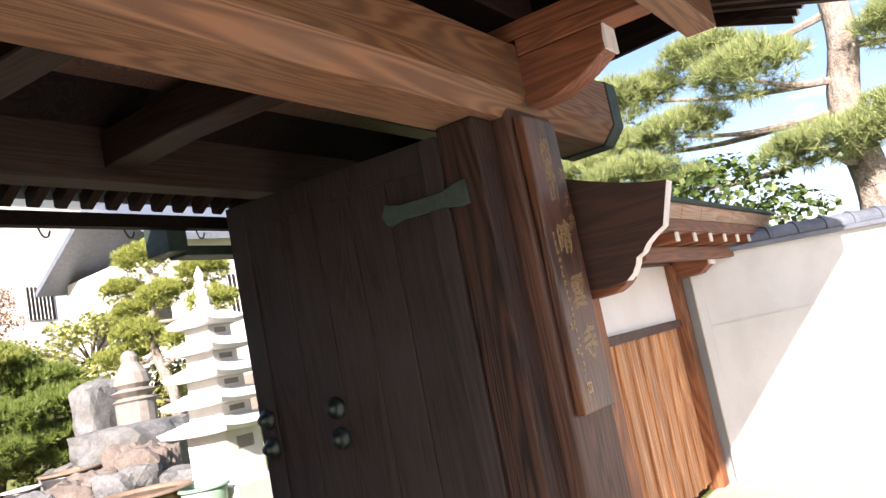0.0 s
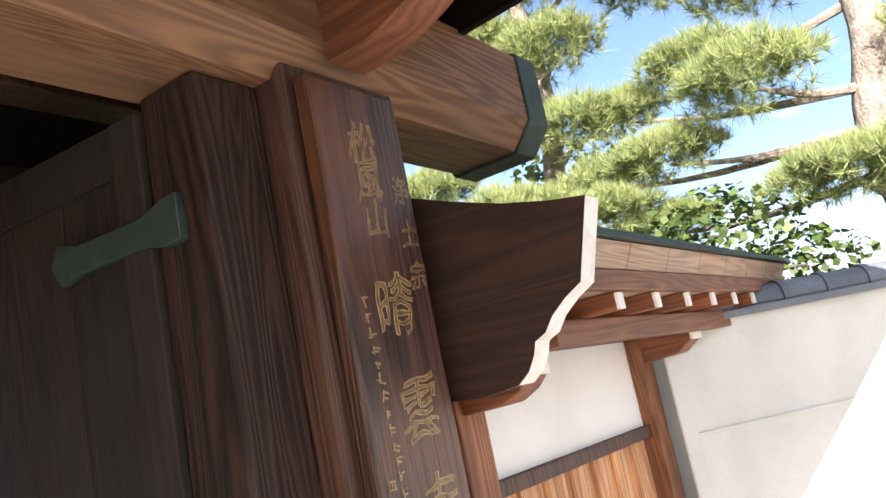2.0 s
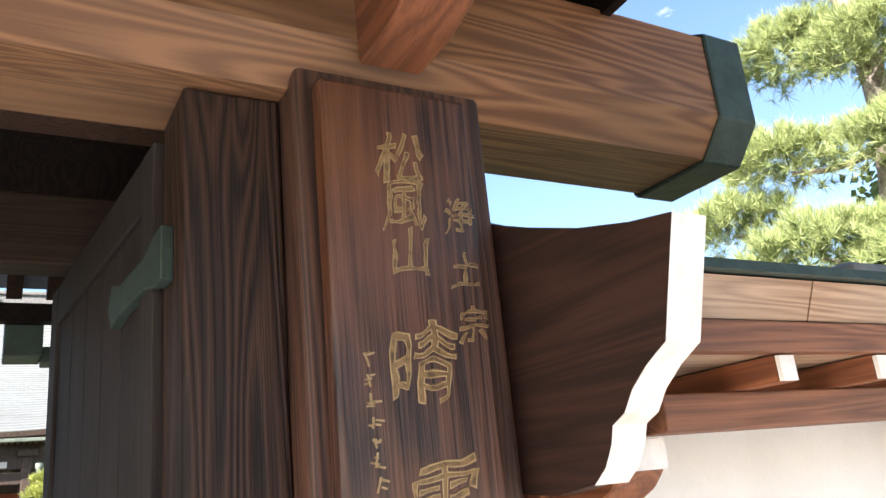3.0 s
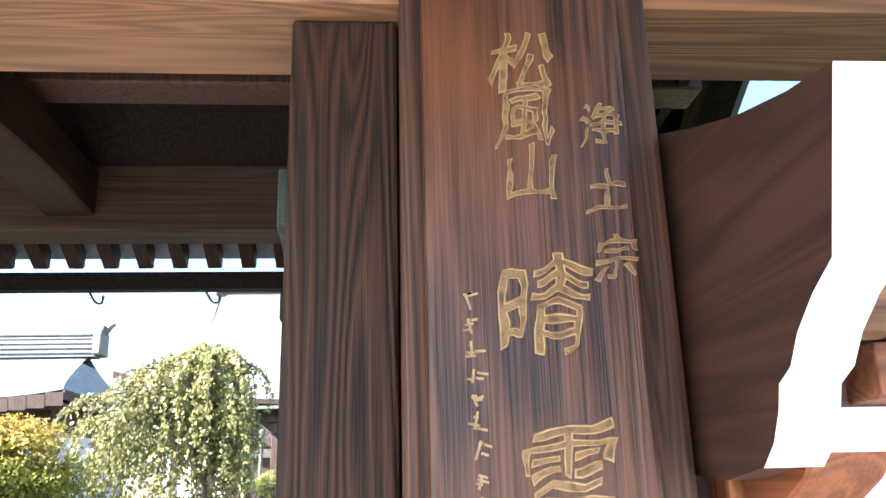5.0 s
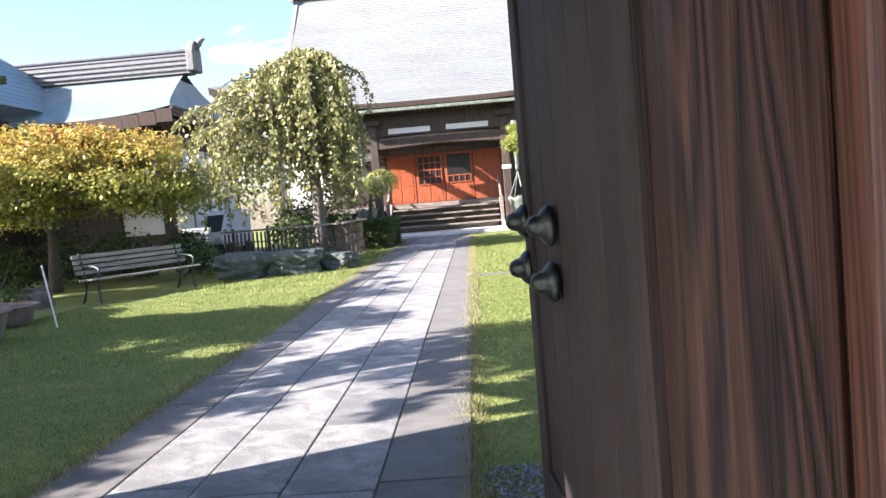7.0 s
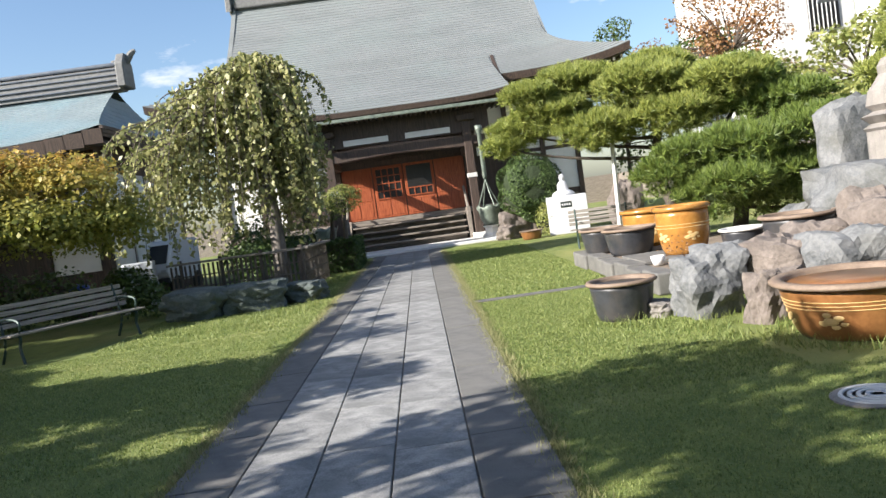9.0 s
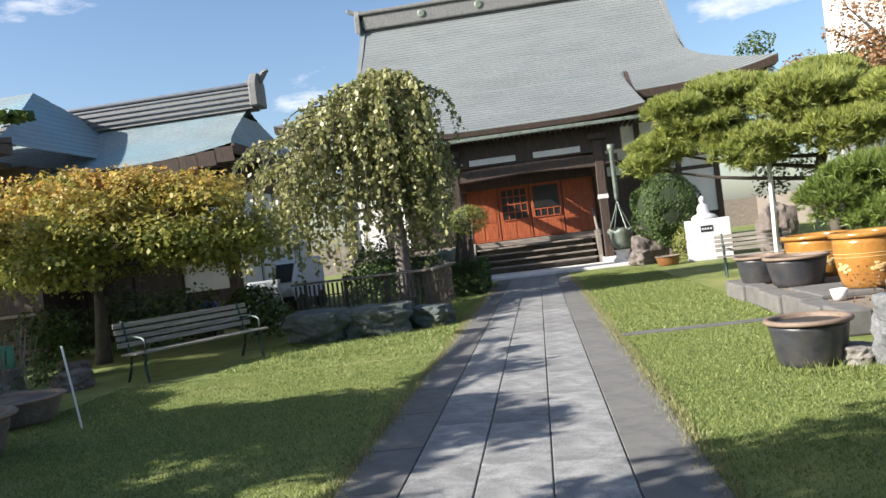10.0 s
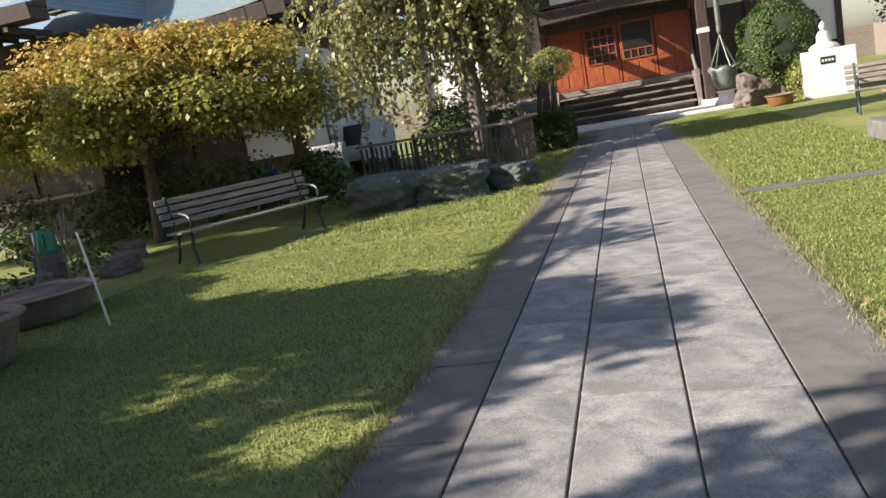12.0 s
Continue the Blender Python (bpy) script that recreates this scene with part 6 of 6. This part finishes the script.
        part("tier_niche", box(s - 0.02, s + 0.006, -s * 0.5, s * 0.5, z + 0.05, z + 0.12), M_OLDSTONE, pg)
        z += 0.16
part("spire", lathe([(0.15, z), (0.17, z + 0.06), (0.09, z + 0.1), (0.11, z + 0.2), (0.07, z + 0.22), (0.10, z + 0.3), (0.06, z + 0.33), (0.09, z + 0.4), (0.05, z + 0.44), (0.07, z + 0.52), (0.0, z + 0.66)], 14), M_GRANITE, pg, smooth=False)

# ---------------------------------------------------------------- pots


def pot(loc, r, h, body, rim, label, base=0.68, belly=0.0, fill=M_SOIL, group="garden pots", bands=0, relief=0):
    p = empty("garden_pot", loc, label=label, category="pot", group=group)
    prof = [(r * base, 0), (r * (base + 0.06), 0.01)]
    for i in range(1, 9):
        t = i / 8
        prof.append((r * (base + 0.06 + (0.94 - base - 0.06) * t ** 0.75 + belly * math.sin(math.pi * t)), h * 0.90 * t))
    part("body", lathe(prof, 36), body, p, smooth=True)
    part("rim", lathe([(r * 0.94, h * 0.895), (r * 1.03, h * 0.91), (r * 1.045, h * 0.955), (r * 1.0, h), (r * 0.90, h), (r * 0.87, h * 0.95), (r * 0.86, h * 0.82)], 36), rim, p, smooth=True)
    part("soil", lathe([(r * 0.865, h * 0.80), (r * 0.86, h * 0.84), (r * 0.4, h * 0.86), (0.0, h * 0.85)], 24), fill, p, "dark earth with stubble")
    for k in range(bands):
        t = 0.62 + 0.07 * k
        rr = r * (base + 0.06 + (0.94 - base - 0.06) * t ** 0.75 + belly * math.sin(math.pi * t))
        part("band", lathe([(rr - 0.004, h * 0.9 * t - 0.008), (rr + 0.007, h * 0.9 * t), (rr - 0.004, h * 0.9 * t + 0.008)], 36), M_RELIEF if relief else body, p)
    for k in range(relief):
        a = 2 * math.pi * k / relief
        bm = bmesh.new()
        for (u, w, d) in ((0, 0, 0.06), (0.07, 0.03, 0.04), (-0.07, -0.02, 0.045), (0.03, -0.06, 0.035), (-0.03, 0.06, 0.035), (0.11, -0.03, 0.03)):
            t = 0.42 + w * 0.9 / h
            rr = r * (base + 0.06 + (0.94 - base - 0.06) * max(t, 0.05) ** 0.75 + belly * math.sin(math.pi * t))
            aa = a + u / r
            m = Matrix.Translation((rr * math.cos(aa), rr * math.sin(aa), h * 0.9 * t)) @ pose(0, 0, 0, 0, 0, math.degrees(aa)) @ Matrix.Diagonal((0.16, 1.0, 0.62, 1))
            bmesh.ops.create_icosphere(bm, subdivisions=2, radius=d, matrix=m)
        part("relief", bm, M_RELIEF, p, "pale raised ornament")
    return p


pot((-10.45, 5.02, 0), 0.36, 0.42, M_BLACKPOT, M_RIM, "black glazed basin with a clay rim on the lawn")
pot((-8.35, 6.40, 0), 0.64, 0.47, M_AMBERD, M_RIM, "wide brown glazed basin with pale floral relief", base=0.66, bands=3, relief=7)
pot((-7.55, 6.75, 0), 0.30, 0.42, M_GREENPOT, M_GREENPOT, "pale green glazed planter beside the brown basin")
# stone plinth under the pot group
pl = empty("stone_plinth", (0, 0, 0), label="low stone-edged planting terrace for pots", category="terrace", kind="structure")
RP = random.Random(4)
x = -16.6
while x < -12.2:
    ln = RP.uniform(0.45, 0.8)
    part("kerb_stone", box(x, x + ln - 0.02, 5.72 + RP.uniform(-0.03, 0.03), 6.02, 0, 0.25 + RP.uniform(-0.02, 0.03), 0.025), M_KERB, pl)
    x += ln
for k in range(6):
    part("edge_stone", box(-16.9, -16.6, 5.75 + 0.5 * k, 6.22 + 0.5 * k, 0, 0.24, 0.02), M_KERB, pl)
part("terrace_fill", box(-16.6, -11.6, 6.0, 10.0, 0, 0.22), M_SOIL, pl)
part("top_slab", box(-14.4, -13.1, 6.03, 6.75, 0.22, 0.275, 0.012), M_KERB, pl)
pot((-13.55, 6.76, 0.275), 0.40, 0.70, M_AMBER, M_AMBER, "tall amber glazed jar with pale dragon-like relief", base=0.66, belly=0.06, bands=2, relief=5)
pot((-15.1, 6.38, 0.22), 0.44, 0.44, M_BLACKPOT, M_RIM, "dark glazed round pot on the stone terrace")
pot((-16.0, 6.12, 0.22), 0.38, 0.44, M_BLACKPOT, M_RIM, "dark glazed round pot behind another")
pot((-16.2, 7.05, 0.22), 0.50, 0.66, M_AMBER, M_AMBER, "brown amber glazed jar behind the black pots", base=0.66, belly=0.05, bands=2, relief=5)
pot((-12.3, 7.85, 0.22), 0.47, 0.50, M_BLACKPOT, M_RIM, "dark brown round planter with a clay rim")
pot((-12.9, 7.35, 0.22), 0.30, 0.36, M_BLACKPOT, M_GRANITE, "squat grey pot with a pale rim")
pot((-26.6, 6.35, 0), 0.36, 0.28, M_AMBERD, M_RIM, "shallow clay pot beside the rocks")
pot((-9.7, -2.85, 0), 0.62, 0.42, M_ROCKB, M_RIM, "broad ridged brown clay tub in the shade", bands=4)
pot((-11.5, -3.45, 0), 0.58, 0.30, M_ROCKB, M_RIM, "shallow wide clay tub in the shade")
cup = part("white_cup", lathe([(0.07, 0), (0.10, 0.13), (0.09, 0.13), (0.065, 0.02), (0, 0.02)], 20), M_WHITEP, None, smooth=True)
cup.matrix_basis = pose(-12.85, 6.14, 0.23)
tagged(cup, "small white plastic cup on the terrace edge", "cup")
broadleaf("red_twig_shrub", (-12.4, 6.3, 0.2), None, [((0, 0, 0.22), (0.28, 0.28, 0.24))], M_ORANGE, "small sparse reddish shrub before the amber jar", "shrub", size=0.035, per=1400)

# seated white figure on a pedestal
pd = empty("statue_pedestal", (-27.2, 7.65, 0), rz=-8, label="white stone pedestal with a dark plaque", category="pedestal")
part("block", box(-0.45, 0.45, -0.62, 0.62, 0, 1.18, 0.015), M_MARBLE, pd)
part("plaque", box(0.45, 0.462, -0.20, 0.14, 0.82, 1.00, 0.003), M_STUD, pd, "dark engraved plaque")
for k in range(4):
    part("plaque_mark", box(0.462, 0.465, -0.17 + 0.075 * k, -0.12 + 0.075 * k, 0.88, 0.94), M_MARBLE, pd)
bm = lathe([(0.40, 0), (0.42, 0.06), (0.34, 0.14), (0.20, 0.20), (0.19, 0.40), (0.13, 0.50), (0.06, 0.53), (0.07, 0.57), (0.10, 0.64), (0.09, 0.72), (0.04, 0.77), (0.0, 0.79)], 18)
for v in bm.verts:
    if v.co.z < 0.16:
        v.co.x *= 0.7
    elif v.co.z < 0.52:
        v.co.x *= 0.75
st = part("white_statue", bm, M_MARBLE, None, smooth=True)
st.matrix_basis = pose(-27.2, 7.6, 1.18) @ Matrix.Scale(0.88, 4)
tagged(st, "small seated white stone statue", "statue")

# ---------------------------------------------------------------- benches


def bench(loc, rz, length, slat, frame_mat, label):
    b = empty("garden_bench", loc, rz, label, "bench", "garden benches")
    n = 6
    for k in range(4):
        part("seat_slat", box(-length / 2, length / 2, -0.42 + 0.11 * k, -0.33 + 0.11 * k, 0.42 - 0.004 * k, 0.45 - 0.004 * k, 0.006), slat, b)
    for k in range(4):
        z = 0.52 + 0.095 * k
        y = 0.055 + 0.03 * k
        part("back_slat", box(-length / 2, length / 2, y - 0.012, y + 0.014, z, z + 0.07, 0.005), slat, b)
    for s in (-1, 1):
        x = s * (length / 2 - 0.16)
        part("end_frame", tube(bend([(x, -0.40, 0.0), (x, -0.34, 0.22), (x, -0.36, 0.41), (x, 0.0, 0.40), (x, 0.07, 0.60), (x, 0.16, 0.90)], 4), 0.024, 6), frame_mat, b, "dark green iron bench end")
        part("rear_leg", tube(bend([(x, 0.0, 0.40), (x, 0.05, 0.2), (x, 0.16, 0.0)], 4), 0.022, 6), frame_mat, b)
        part("armrest", tube(bend([(x, -0.36, 0.41), (x, -0.40, 0.60), (x, -0.20, 0.66), (x, 0.08, 0.64)], 4), 0.02, 6), frame_mat, b)
    return b


bench((-14.85, -2.75, 0), 148, 2.35, M_BENCH, M_IRON, "weathered slatted bench with dark iron ends under the maple")
bench((-20.6, 7.2, 0), 80, 1.5, M_BENCH, M_IRON, "pale slatted bench beside the white pedestal")

# ---------------------------------------------------------------- bamboo fence
fence = empty("bamboo_fence", (0, 0, 0), label="old bamboo lattice fence with plank cap round the cherry", category="fence")


def fence_run(a, b):
    a, b = Vector(a), Vector(b)
    d = (b - a)
    ln = d.length
    ang = math.degrees(math.atan2(d.y, d.x))
    base = pose(a.x, a.y, 0, 0, 0, ang)
    n = int(ln / 0.105)
    for i in range(n + 1):
        x = ln * i / n
        ob = part("upright", box(x - 0.022, x + 0.022, -0.012, 0.012, 0.05, 0.90, 0.003), M_BAMBOO, fence)
        ob.matrix_basis = base
    for z in (0.18, 0.42, 0.66):
        for yy in (-0.022, 0.022):
            ob = part("cross_cane", tube([(0, yy, z), (ln, yy, z)], 0.014, 6), M_BAMBOO, fence)
            ob.matrix_basis = base
    ob = part("cap_plank", box(-0.05, ln + 0.05, -0.14, 0.14, 0.92, 0.965, 0.008), M_DECK, fence)
    ob.matrix_basis = base
    for i in range(int(ln / 0.9) + 1):
        ob = part("post", tube([(min(i * 0.9, ln), 0.045, 0), (min(i * 0.9, ln), 0.045, 1.02)], 0.04, 8), M_BARKD, fence)
        ob.matrix_basis = base


fence_run((-19.25, 0.42, 0), (-19.6, -2.5, 0))
fence_run((-19.25, 0.42, 0), (-22.3, 0.55, 0))

# ---------------------------------------------------------------- vehicles and covered things
van = empty("delivery_cart", (-25.2, -4.3, 0), rz=-12, label="small white delivery vehicle parked by the side hall", category="vehicle")
part("body", prism([(-0.9, 0.35), (0.85, 0.35), (0.98, 0.62), (0.90, 0.90), (0.62, 1.42), (0.45, 1.52), (-0.85, 1.52), (-0.92, 1.40)], "y", -0.52, 0.52, 0.05), M_VAN, van)
part("windscreen", prism([(0.925, 0.90), (0.665, 1.40), (0.64, 1.39), (0.895, 0.89)], "y", -0.43, 0.43), M_GLASS, van, "dark windscreen")
part("bumper", box(0.90, 1.02, -0.5, 0.5, 0.34, 0.5, 0.03), M_RUBBER, van)
for y in (-0.36, 0.36):
    part("headlight", box(0.93, 0.985, y - 0.09, y + 0.09, 0.62, 0.74, 0.02), M_MARBLE, van, "clear headlight")
    for x in (-0.6, 0.6):
        bm = lathe([(0.16, -0.06), (0.25, -0.06), (0.27, -0.03), (0.27, 0.03), (0.25, 0.06), (0.16, 0.06)], 18)
        bmesh.ops.transform(bm, matrix=Matrix.Translation((x, y * 1.35, 0.27)) @ pose(0, 0, 0, 90, 0, 0), verts=bm.verts)
        part("tyre", bm, M_RUBBER, van)
tarp = empty("covered_stack", (-20.3, -3.45, 0), rz=20, label="silver-white sheet draped over stacked goods", category="cover")
bm = box(-0.45, 0.45, -0.42, 0.42, 0, 1.1)
bmesh.ops.subdivide_edges(bm, edges=bm.edges[:], cuts=7, use_grid_fill=True)
for v in bm.verts:
    k = 1 - 0.18 * v.co.z
    v.co = Vector((v.co.x * k + 0.05 * noise.noise(v.co * 4), v.co.y * k + 0.05 * noise.noise(v.co * 5 + Vector((3, 1, 0))), v.co.z * (1 - 0.12 * abs(v.co.x)) if v.co.z > 0.02 else 0))
part("sheet", bm, M_TARP, tarp, smooth=True)
bl = empty("blue_bundle", (-20.1, -4.75, 0), label="blue plastic sheet bundled on a crate", category="bundle")
bm = bmesh.new()
bmesh.ops.create_icosphere(bm, subdivisions=3, radius=0.21)
for v in bm.verts:
    v.co = Vector((v.co.x, v.co.y * 1.2, v.co.z * 0.6 + 0.68)) + Vector((0, 0, 0.05)) * noise.noise(v.co * 6)
part("sheet", bm, M_BLUE, bl, smooth=True)
part("crate", box(-0.2, 0.2, -0.24, 0.24, 0, 0.58, 0.01), M_BARKD, bl)
rp = part("red_sign_post", box(-0.16, 0.16, -0.05, 0.05, 0, 1.15, 0.01), M_REDP)
rp.matrix_basis = pose(-24.2, -4.75, 0, 0, 0, 80)
tagged(rp, "red lacquered board by the side hall", "board")

# small things in the shade
stick = part("garden_stake", tube([(0, 0, 0), (-0.1, -0.18, 0.88)], 0.012, 6), M_WHITEP)
stick.matrix_basis = pose(-10.85, -2.2, 0)
tagged(stick, "thin white leaning garden stake", "stake")
can = empty("watering_can", (-13.6, -5.0, 0.0), rz=40, label="green plastic watering can on a stone", category="watering can")
part("body", lathe([(0.15, 0.45), (0.16, 0.48), (0.13, 0.74), (0.11, 0.76)], 18), M_GREENP, can, smooth=True)
part("spout", tube([(0.12, 0, 0.52), (0.42, 0, 0.74)], [0.025, 0.016], 8), M_GREENP, can)
part("handle", tube(bend([(-0.12, 0, 0.55), (-0.26, 0, 0.66), (-0.1, 0, 0.78)], 5), 0.014, 6), M_GREENP, can)
part("stand", box(-0.2, 0.2, -0.2, 0.2, 0, 0.45, 0.02), M_ROCKB, can)
for k, (x, y) in enumerate(((-13.2, -4.4), (-14.4, -5.3), (-12.5, -4.2))):
    t = empty("bare_sapling", (x, y, 0), label="small bare pale sapling in the shaded bed", category="sapling", group="saplings")
    part("stem", limb([(0, 0, 0), (0.02, 0, 0.5), (-0.03, 0.05, 1.0)], 0.02, 0.008, 6), M_TRUNKL, t)
    for a in (0.4, 2.2, 4.0):
        part("twig", limb([(0, 0, 0.45), (0.12 * math.cos(a), 0.12 * math.sin(a), 0.65), (0.2 * math.cos(a), 0.2 * math.sin(a), 0.9)], 0.01, 0.004, 5), M_TRUNKL, t)
for k, (x, y) in enumerate(((-12.3, -3.9), (-12.9, -4.7), (-13.9, -4.2), (-11.3, -4.5), (-15.3, -5.0), (-12.0, -5.6), (-10.4, -4.4))):
    rock("edging_stone", (x, y, -0.02), (0.5, 0.5, 0.3), M_ROCKB, 60 + k, "dark mossy edging stone in the shaded bed", 30 * k, 0.3, "edging stones")
    broadleaf("ground_plant", (x + 0.3, y - 0.3, 0), None, [((0, 0, 0.18), (0.4, 0.4, 0.22))], M_LEAF, "low leafy plant in the shaded bed", "plant", size=0.07, per=900, group="bed plants")
cover = empty("drain_cover", (-6.65, 5.52, 0), label="round pale patterned drain cover in the lawn", category="drain cover")
part("plate", lathe([(0.26, -0.02), (0.26, 0.010), (0.24, 0.016), (0.0, 0.016)], 36), M_OLDSTONE, cover)
for k in range(4):
    part("ring", lathe([(0.04 + 0.048 * k, 0.016), (0.044 + 0.048 * k, 0.022), (0.066 + 0.048 * k, 0.022), (0.07 + 0.048 * k, 0.016)], 30), M_GRANITE, cover)
line = part("edging_strip", box(-13.55, -13.36, 3.6, 5.72, -0.02, 0.02, 0.006), M_KERB)
tagged(line, "narrow stone edging strip across the lawn", "edging", kind="structure")

# ---------------------------------------------------------------- houses beyond
def white_house(loc, rz, h, label, wz=4.4):
    house = empty("white_house", loc, rz=rz, label=label, category="house", kind="structure")
    part("wall", box(-5, 5, -4.5, 4.5, 0, h), M_HOUSE, house)
    part("roof", prism([(-5.6, h - 0.1), (0, h + 2.5), (5.6, h - 0.1), (5.6, h - 0.35), (0, h + 2.2), (-5.6, h - 0.35)], "y", -5.7, 5.7), M_TILE, house)
    for s in (-3, -0.5, 2):
        for z in (1.2, 4.4):
            w = part("window", box(s, s + 1.3, -4.56, -4.48, z, z + 1.5, 0.01), M_SHADEW, house)
            part("frame", box(s - 0.06, s + 1.36, -4.58, -4.55, z - 0.06, z), M_WHITEP, w)
    for s in (-3, 1):
        w = part("window", box(4.98, 5.06, s, s + 1.4, wz, wz + 1.6, 0.01), M_SHADEW, house)
        for q in range(7):
            part("bar", box(5.06, 5.09, s + 0.2 * q, s + 0.2 * q + 0.03, wz, wz + 1.6), M_WHITEP, w)
    part("down_pipe", tube([(-5.05, -4.45, 0), (-5.05, -4.45, h - 0.3)], 0.06, 8), M_BRONZE, house)
    return house


white_house((-28.2, 25.2, 0), -6, 7.7, "white two-storey house beyond the garden")
white_house((-41.6, 23.4, 0), 4, 13.5, "tall white house beyond the precinct wall", 6.6)

# ---------------------------------------------------------------- stone path
path = empty("path", (0, 0, 0), label="grey stone-slab path through the lawn", category="path", kind="structure")
COLS = [1.33, 1.75, 2.21, 2.67, 3.13, 3.58]
rng = random.Random(11)
slab_mesh = {}
for c in range(5):
    x = -1.9 - rng.uniform(0.0, 0.9)
    w = COLS[c + 1] - COLS[c]
    while x > -29.0:
        ln = rng.choice((0.98, 1.08, 1.08, 1.15))
        key = (c, ln)
        if key not in slab_mesh:
            me = bpy.data.meshes.new("slab")
            bm = box(-ln / 2 + 0.005, ln / 2 - 0.005, -w / 2 + 0.005, w / 2 - 0.005, -0.03, 0.024, 0.006)
            bm.to_mesh(me)
            bm.free()
            me.materials.append(M_KERB if c in (0, 4) else M_SLAB)
            slab_mesh[key] = me
        ob = new("slab", slab_mesh[key])
        ob.parent = path
        ob.matrix_basis = pose(x - ln / 2, (COLS[c] + COLS[c + 1]) / 2, rng.uniform(-0.002, 0.002), rng.uniform(-0.2, 0.2), rng.uniform(-0.15, 0.15), 0)
        x -= ln
part("path_bed", box(-29.0, -0.9, 1.36, 3.56, -0.02, 0.008), M_SOIL, path)
part("threshold_stone", box(-1.95, -0.85, -0.2, 5.0, -0.02, 0.03, 0.01), M_GRANITE, path)

# loose blue-grey gravel in the strip between the path and the gate post
gg = np.random.default_rng(31)
unit = np.array([(1, 0, 0), (-1, 0, 0), (0, 1, 0), (0, -1, 0), (0, 0, 1), (0, 0, -1)], float)
octa = np.array([(0, 2, 4), (2, 1, 4), (1, 3, 4), (3, 0, 4), (2, 0, 5), (1, 2, 5), (3, 1, 5), (0, 3, 5)])
stones = []
for k in range(1500):
    c = np.array([gg.uniform(-3.95, -2.0), gg.uniform(3.62, 4.02), 0.006])
    stones.append((unit * gg.uniform(0.006, 0.015, 3) + gg.normal(0, 0.002, (6, 3)) + c, octa))
v, f = merge(stones)
tagged(mesh_np("gravel", v, f, M_PEBBLE), "loose blue-grey gravel beside the stone path", "gravel", kind="stuff")

# ---------------------------------------------------------------- grass
def blades(rng, pts, height, width):
    n = len(pts)
    lean = rng.normal(0, 0.45, (n, 3))
    lean[:, 2] = 1.0
    a = rng.uniform(0, 2 * np.pi, n)
    s = np.stack([np.cos(a), np.sin(a), np.zeros(n)], 1) * width
    h = height * rng.uniform(0.5, 1.3, (n, 1))
    v = np.stack([pts - s, pts + s, pts + lean * h], 1).reshape(-1, 3)
    return v, np.arange(n * 3).reshape(-1, 3)


gr = np.random.default_rng(12)


def lawn(x0, x1, y0, y1, n):
    p = np.stack([gr.uniform(x0, x1, n), gr.uniform(y0, y1, n), np.zeros(n)], 1)
    return p


chunks = [blades(gr, lawn(-7.5, -2.2, -3.0, 1.31, 75000), 0.017, 0.003), blades(gr, lawn(-7.5, -2.2, 3.6, 6.4, 55000), 0.017, 0.003),
          blades(gr, lawn(-13.5, -7.5, -3.2, 1.31, 70000), 0.020, 0.005), blades(gr, lawn(-13.3, -7.5, 3.6, 5.6, 45000), 0.020, 0.005),
          blades(gr, lawn(-26, -13.6, -2.0, 1.31, 40000), 0.026, 0.009), blades(gr, lawn(-27, -13.6, 3.6, 5.8, 42000), 0.026, 0.009)]
v, f = merge(chunks)
tagged(mesh_np("grass", v, f, M_GRASS), "short green lawn grass", "grass", kind="stuff")
n = 16000
edge = np.concatenate([np.stack([gr.uniform(-27, -2.2, n), 1.33 + gr.normal(0, 0.05, n), np.zeros(n)], 1), np.stack([gr.uniform(-27, -2.2, n), 3.58 + gr.normal(0, 0.05, n), np.zeros(n)], 1)])
v, f = blades(gr, edge, 0.05, 0.0045)
tagged(mesh_np("edge_grass", v, f, M_DRY), "dry straw-coloured grass along the path edges", "grass", kind="stuff")
# longer tufts round stones and pots
tuft = []
for cx, cy, r, k in ((-10.45, 5.02, 0.42, 350), (-8.35, 6.40, 0.62, 600), (-10.0, 5.6, 0.6, 300), (-9.2, 5.95, 0.5, 350), (-8.9, 5.9, 0.4, 200), (-15.6, -0.6, 1.0, 500), (-16.2, -0.4, 1.3, 600)):
    a = gr.uniform(0, 2 * np.pi, k)
    rr = r + np.abs(gr.normal(0, 0.08, k))
    tuft.append(np.stack([cx + rr * np.cos(a), cy + rr * np.sin(a), np.zeros(k)], 1))
v, f = blades(gr, np.concatenate(tuft), 0.10, 0.005)
tagged(mesh_np("tall_grass", v, f, M_GRASS), "longer grass tufts round stones and pots", "grass", kind="stuff")
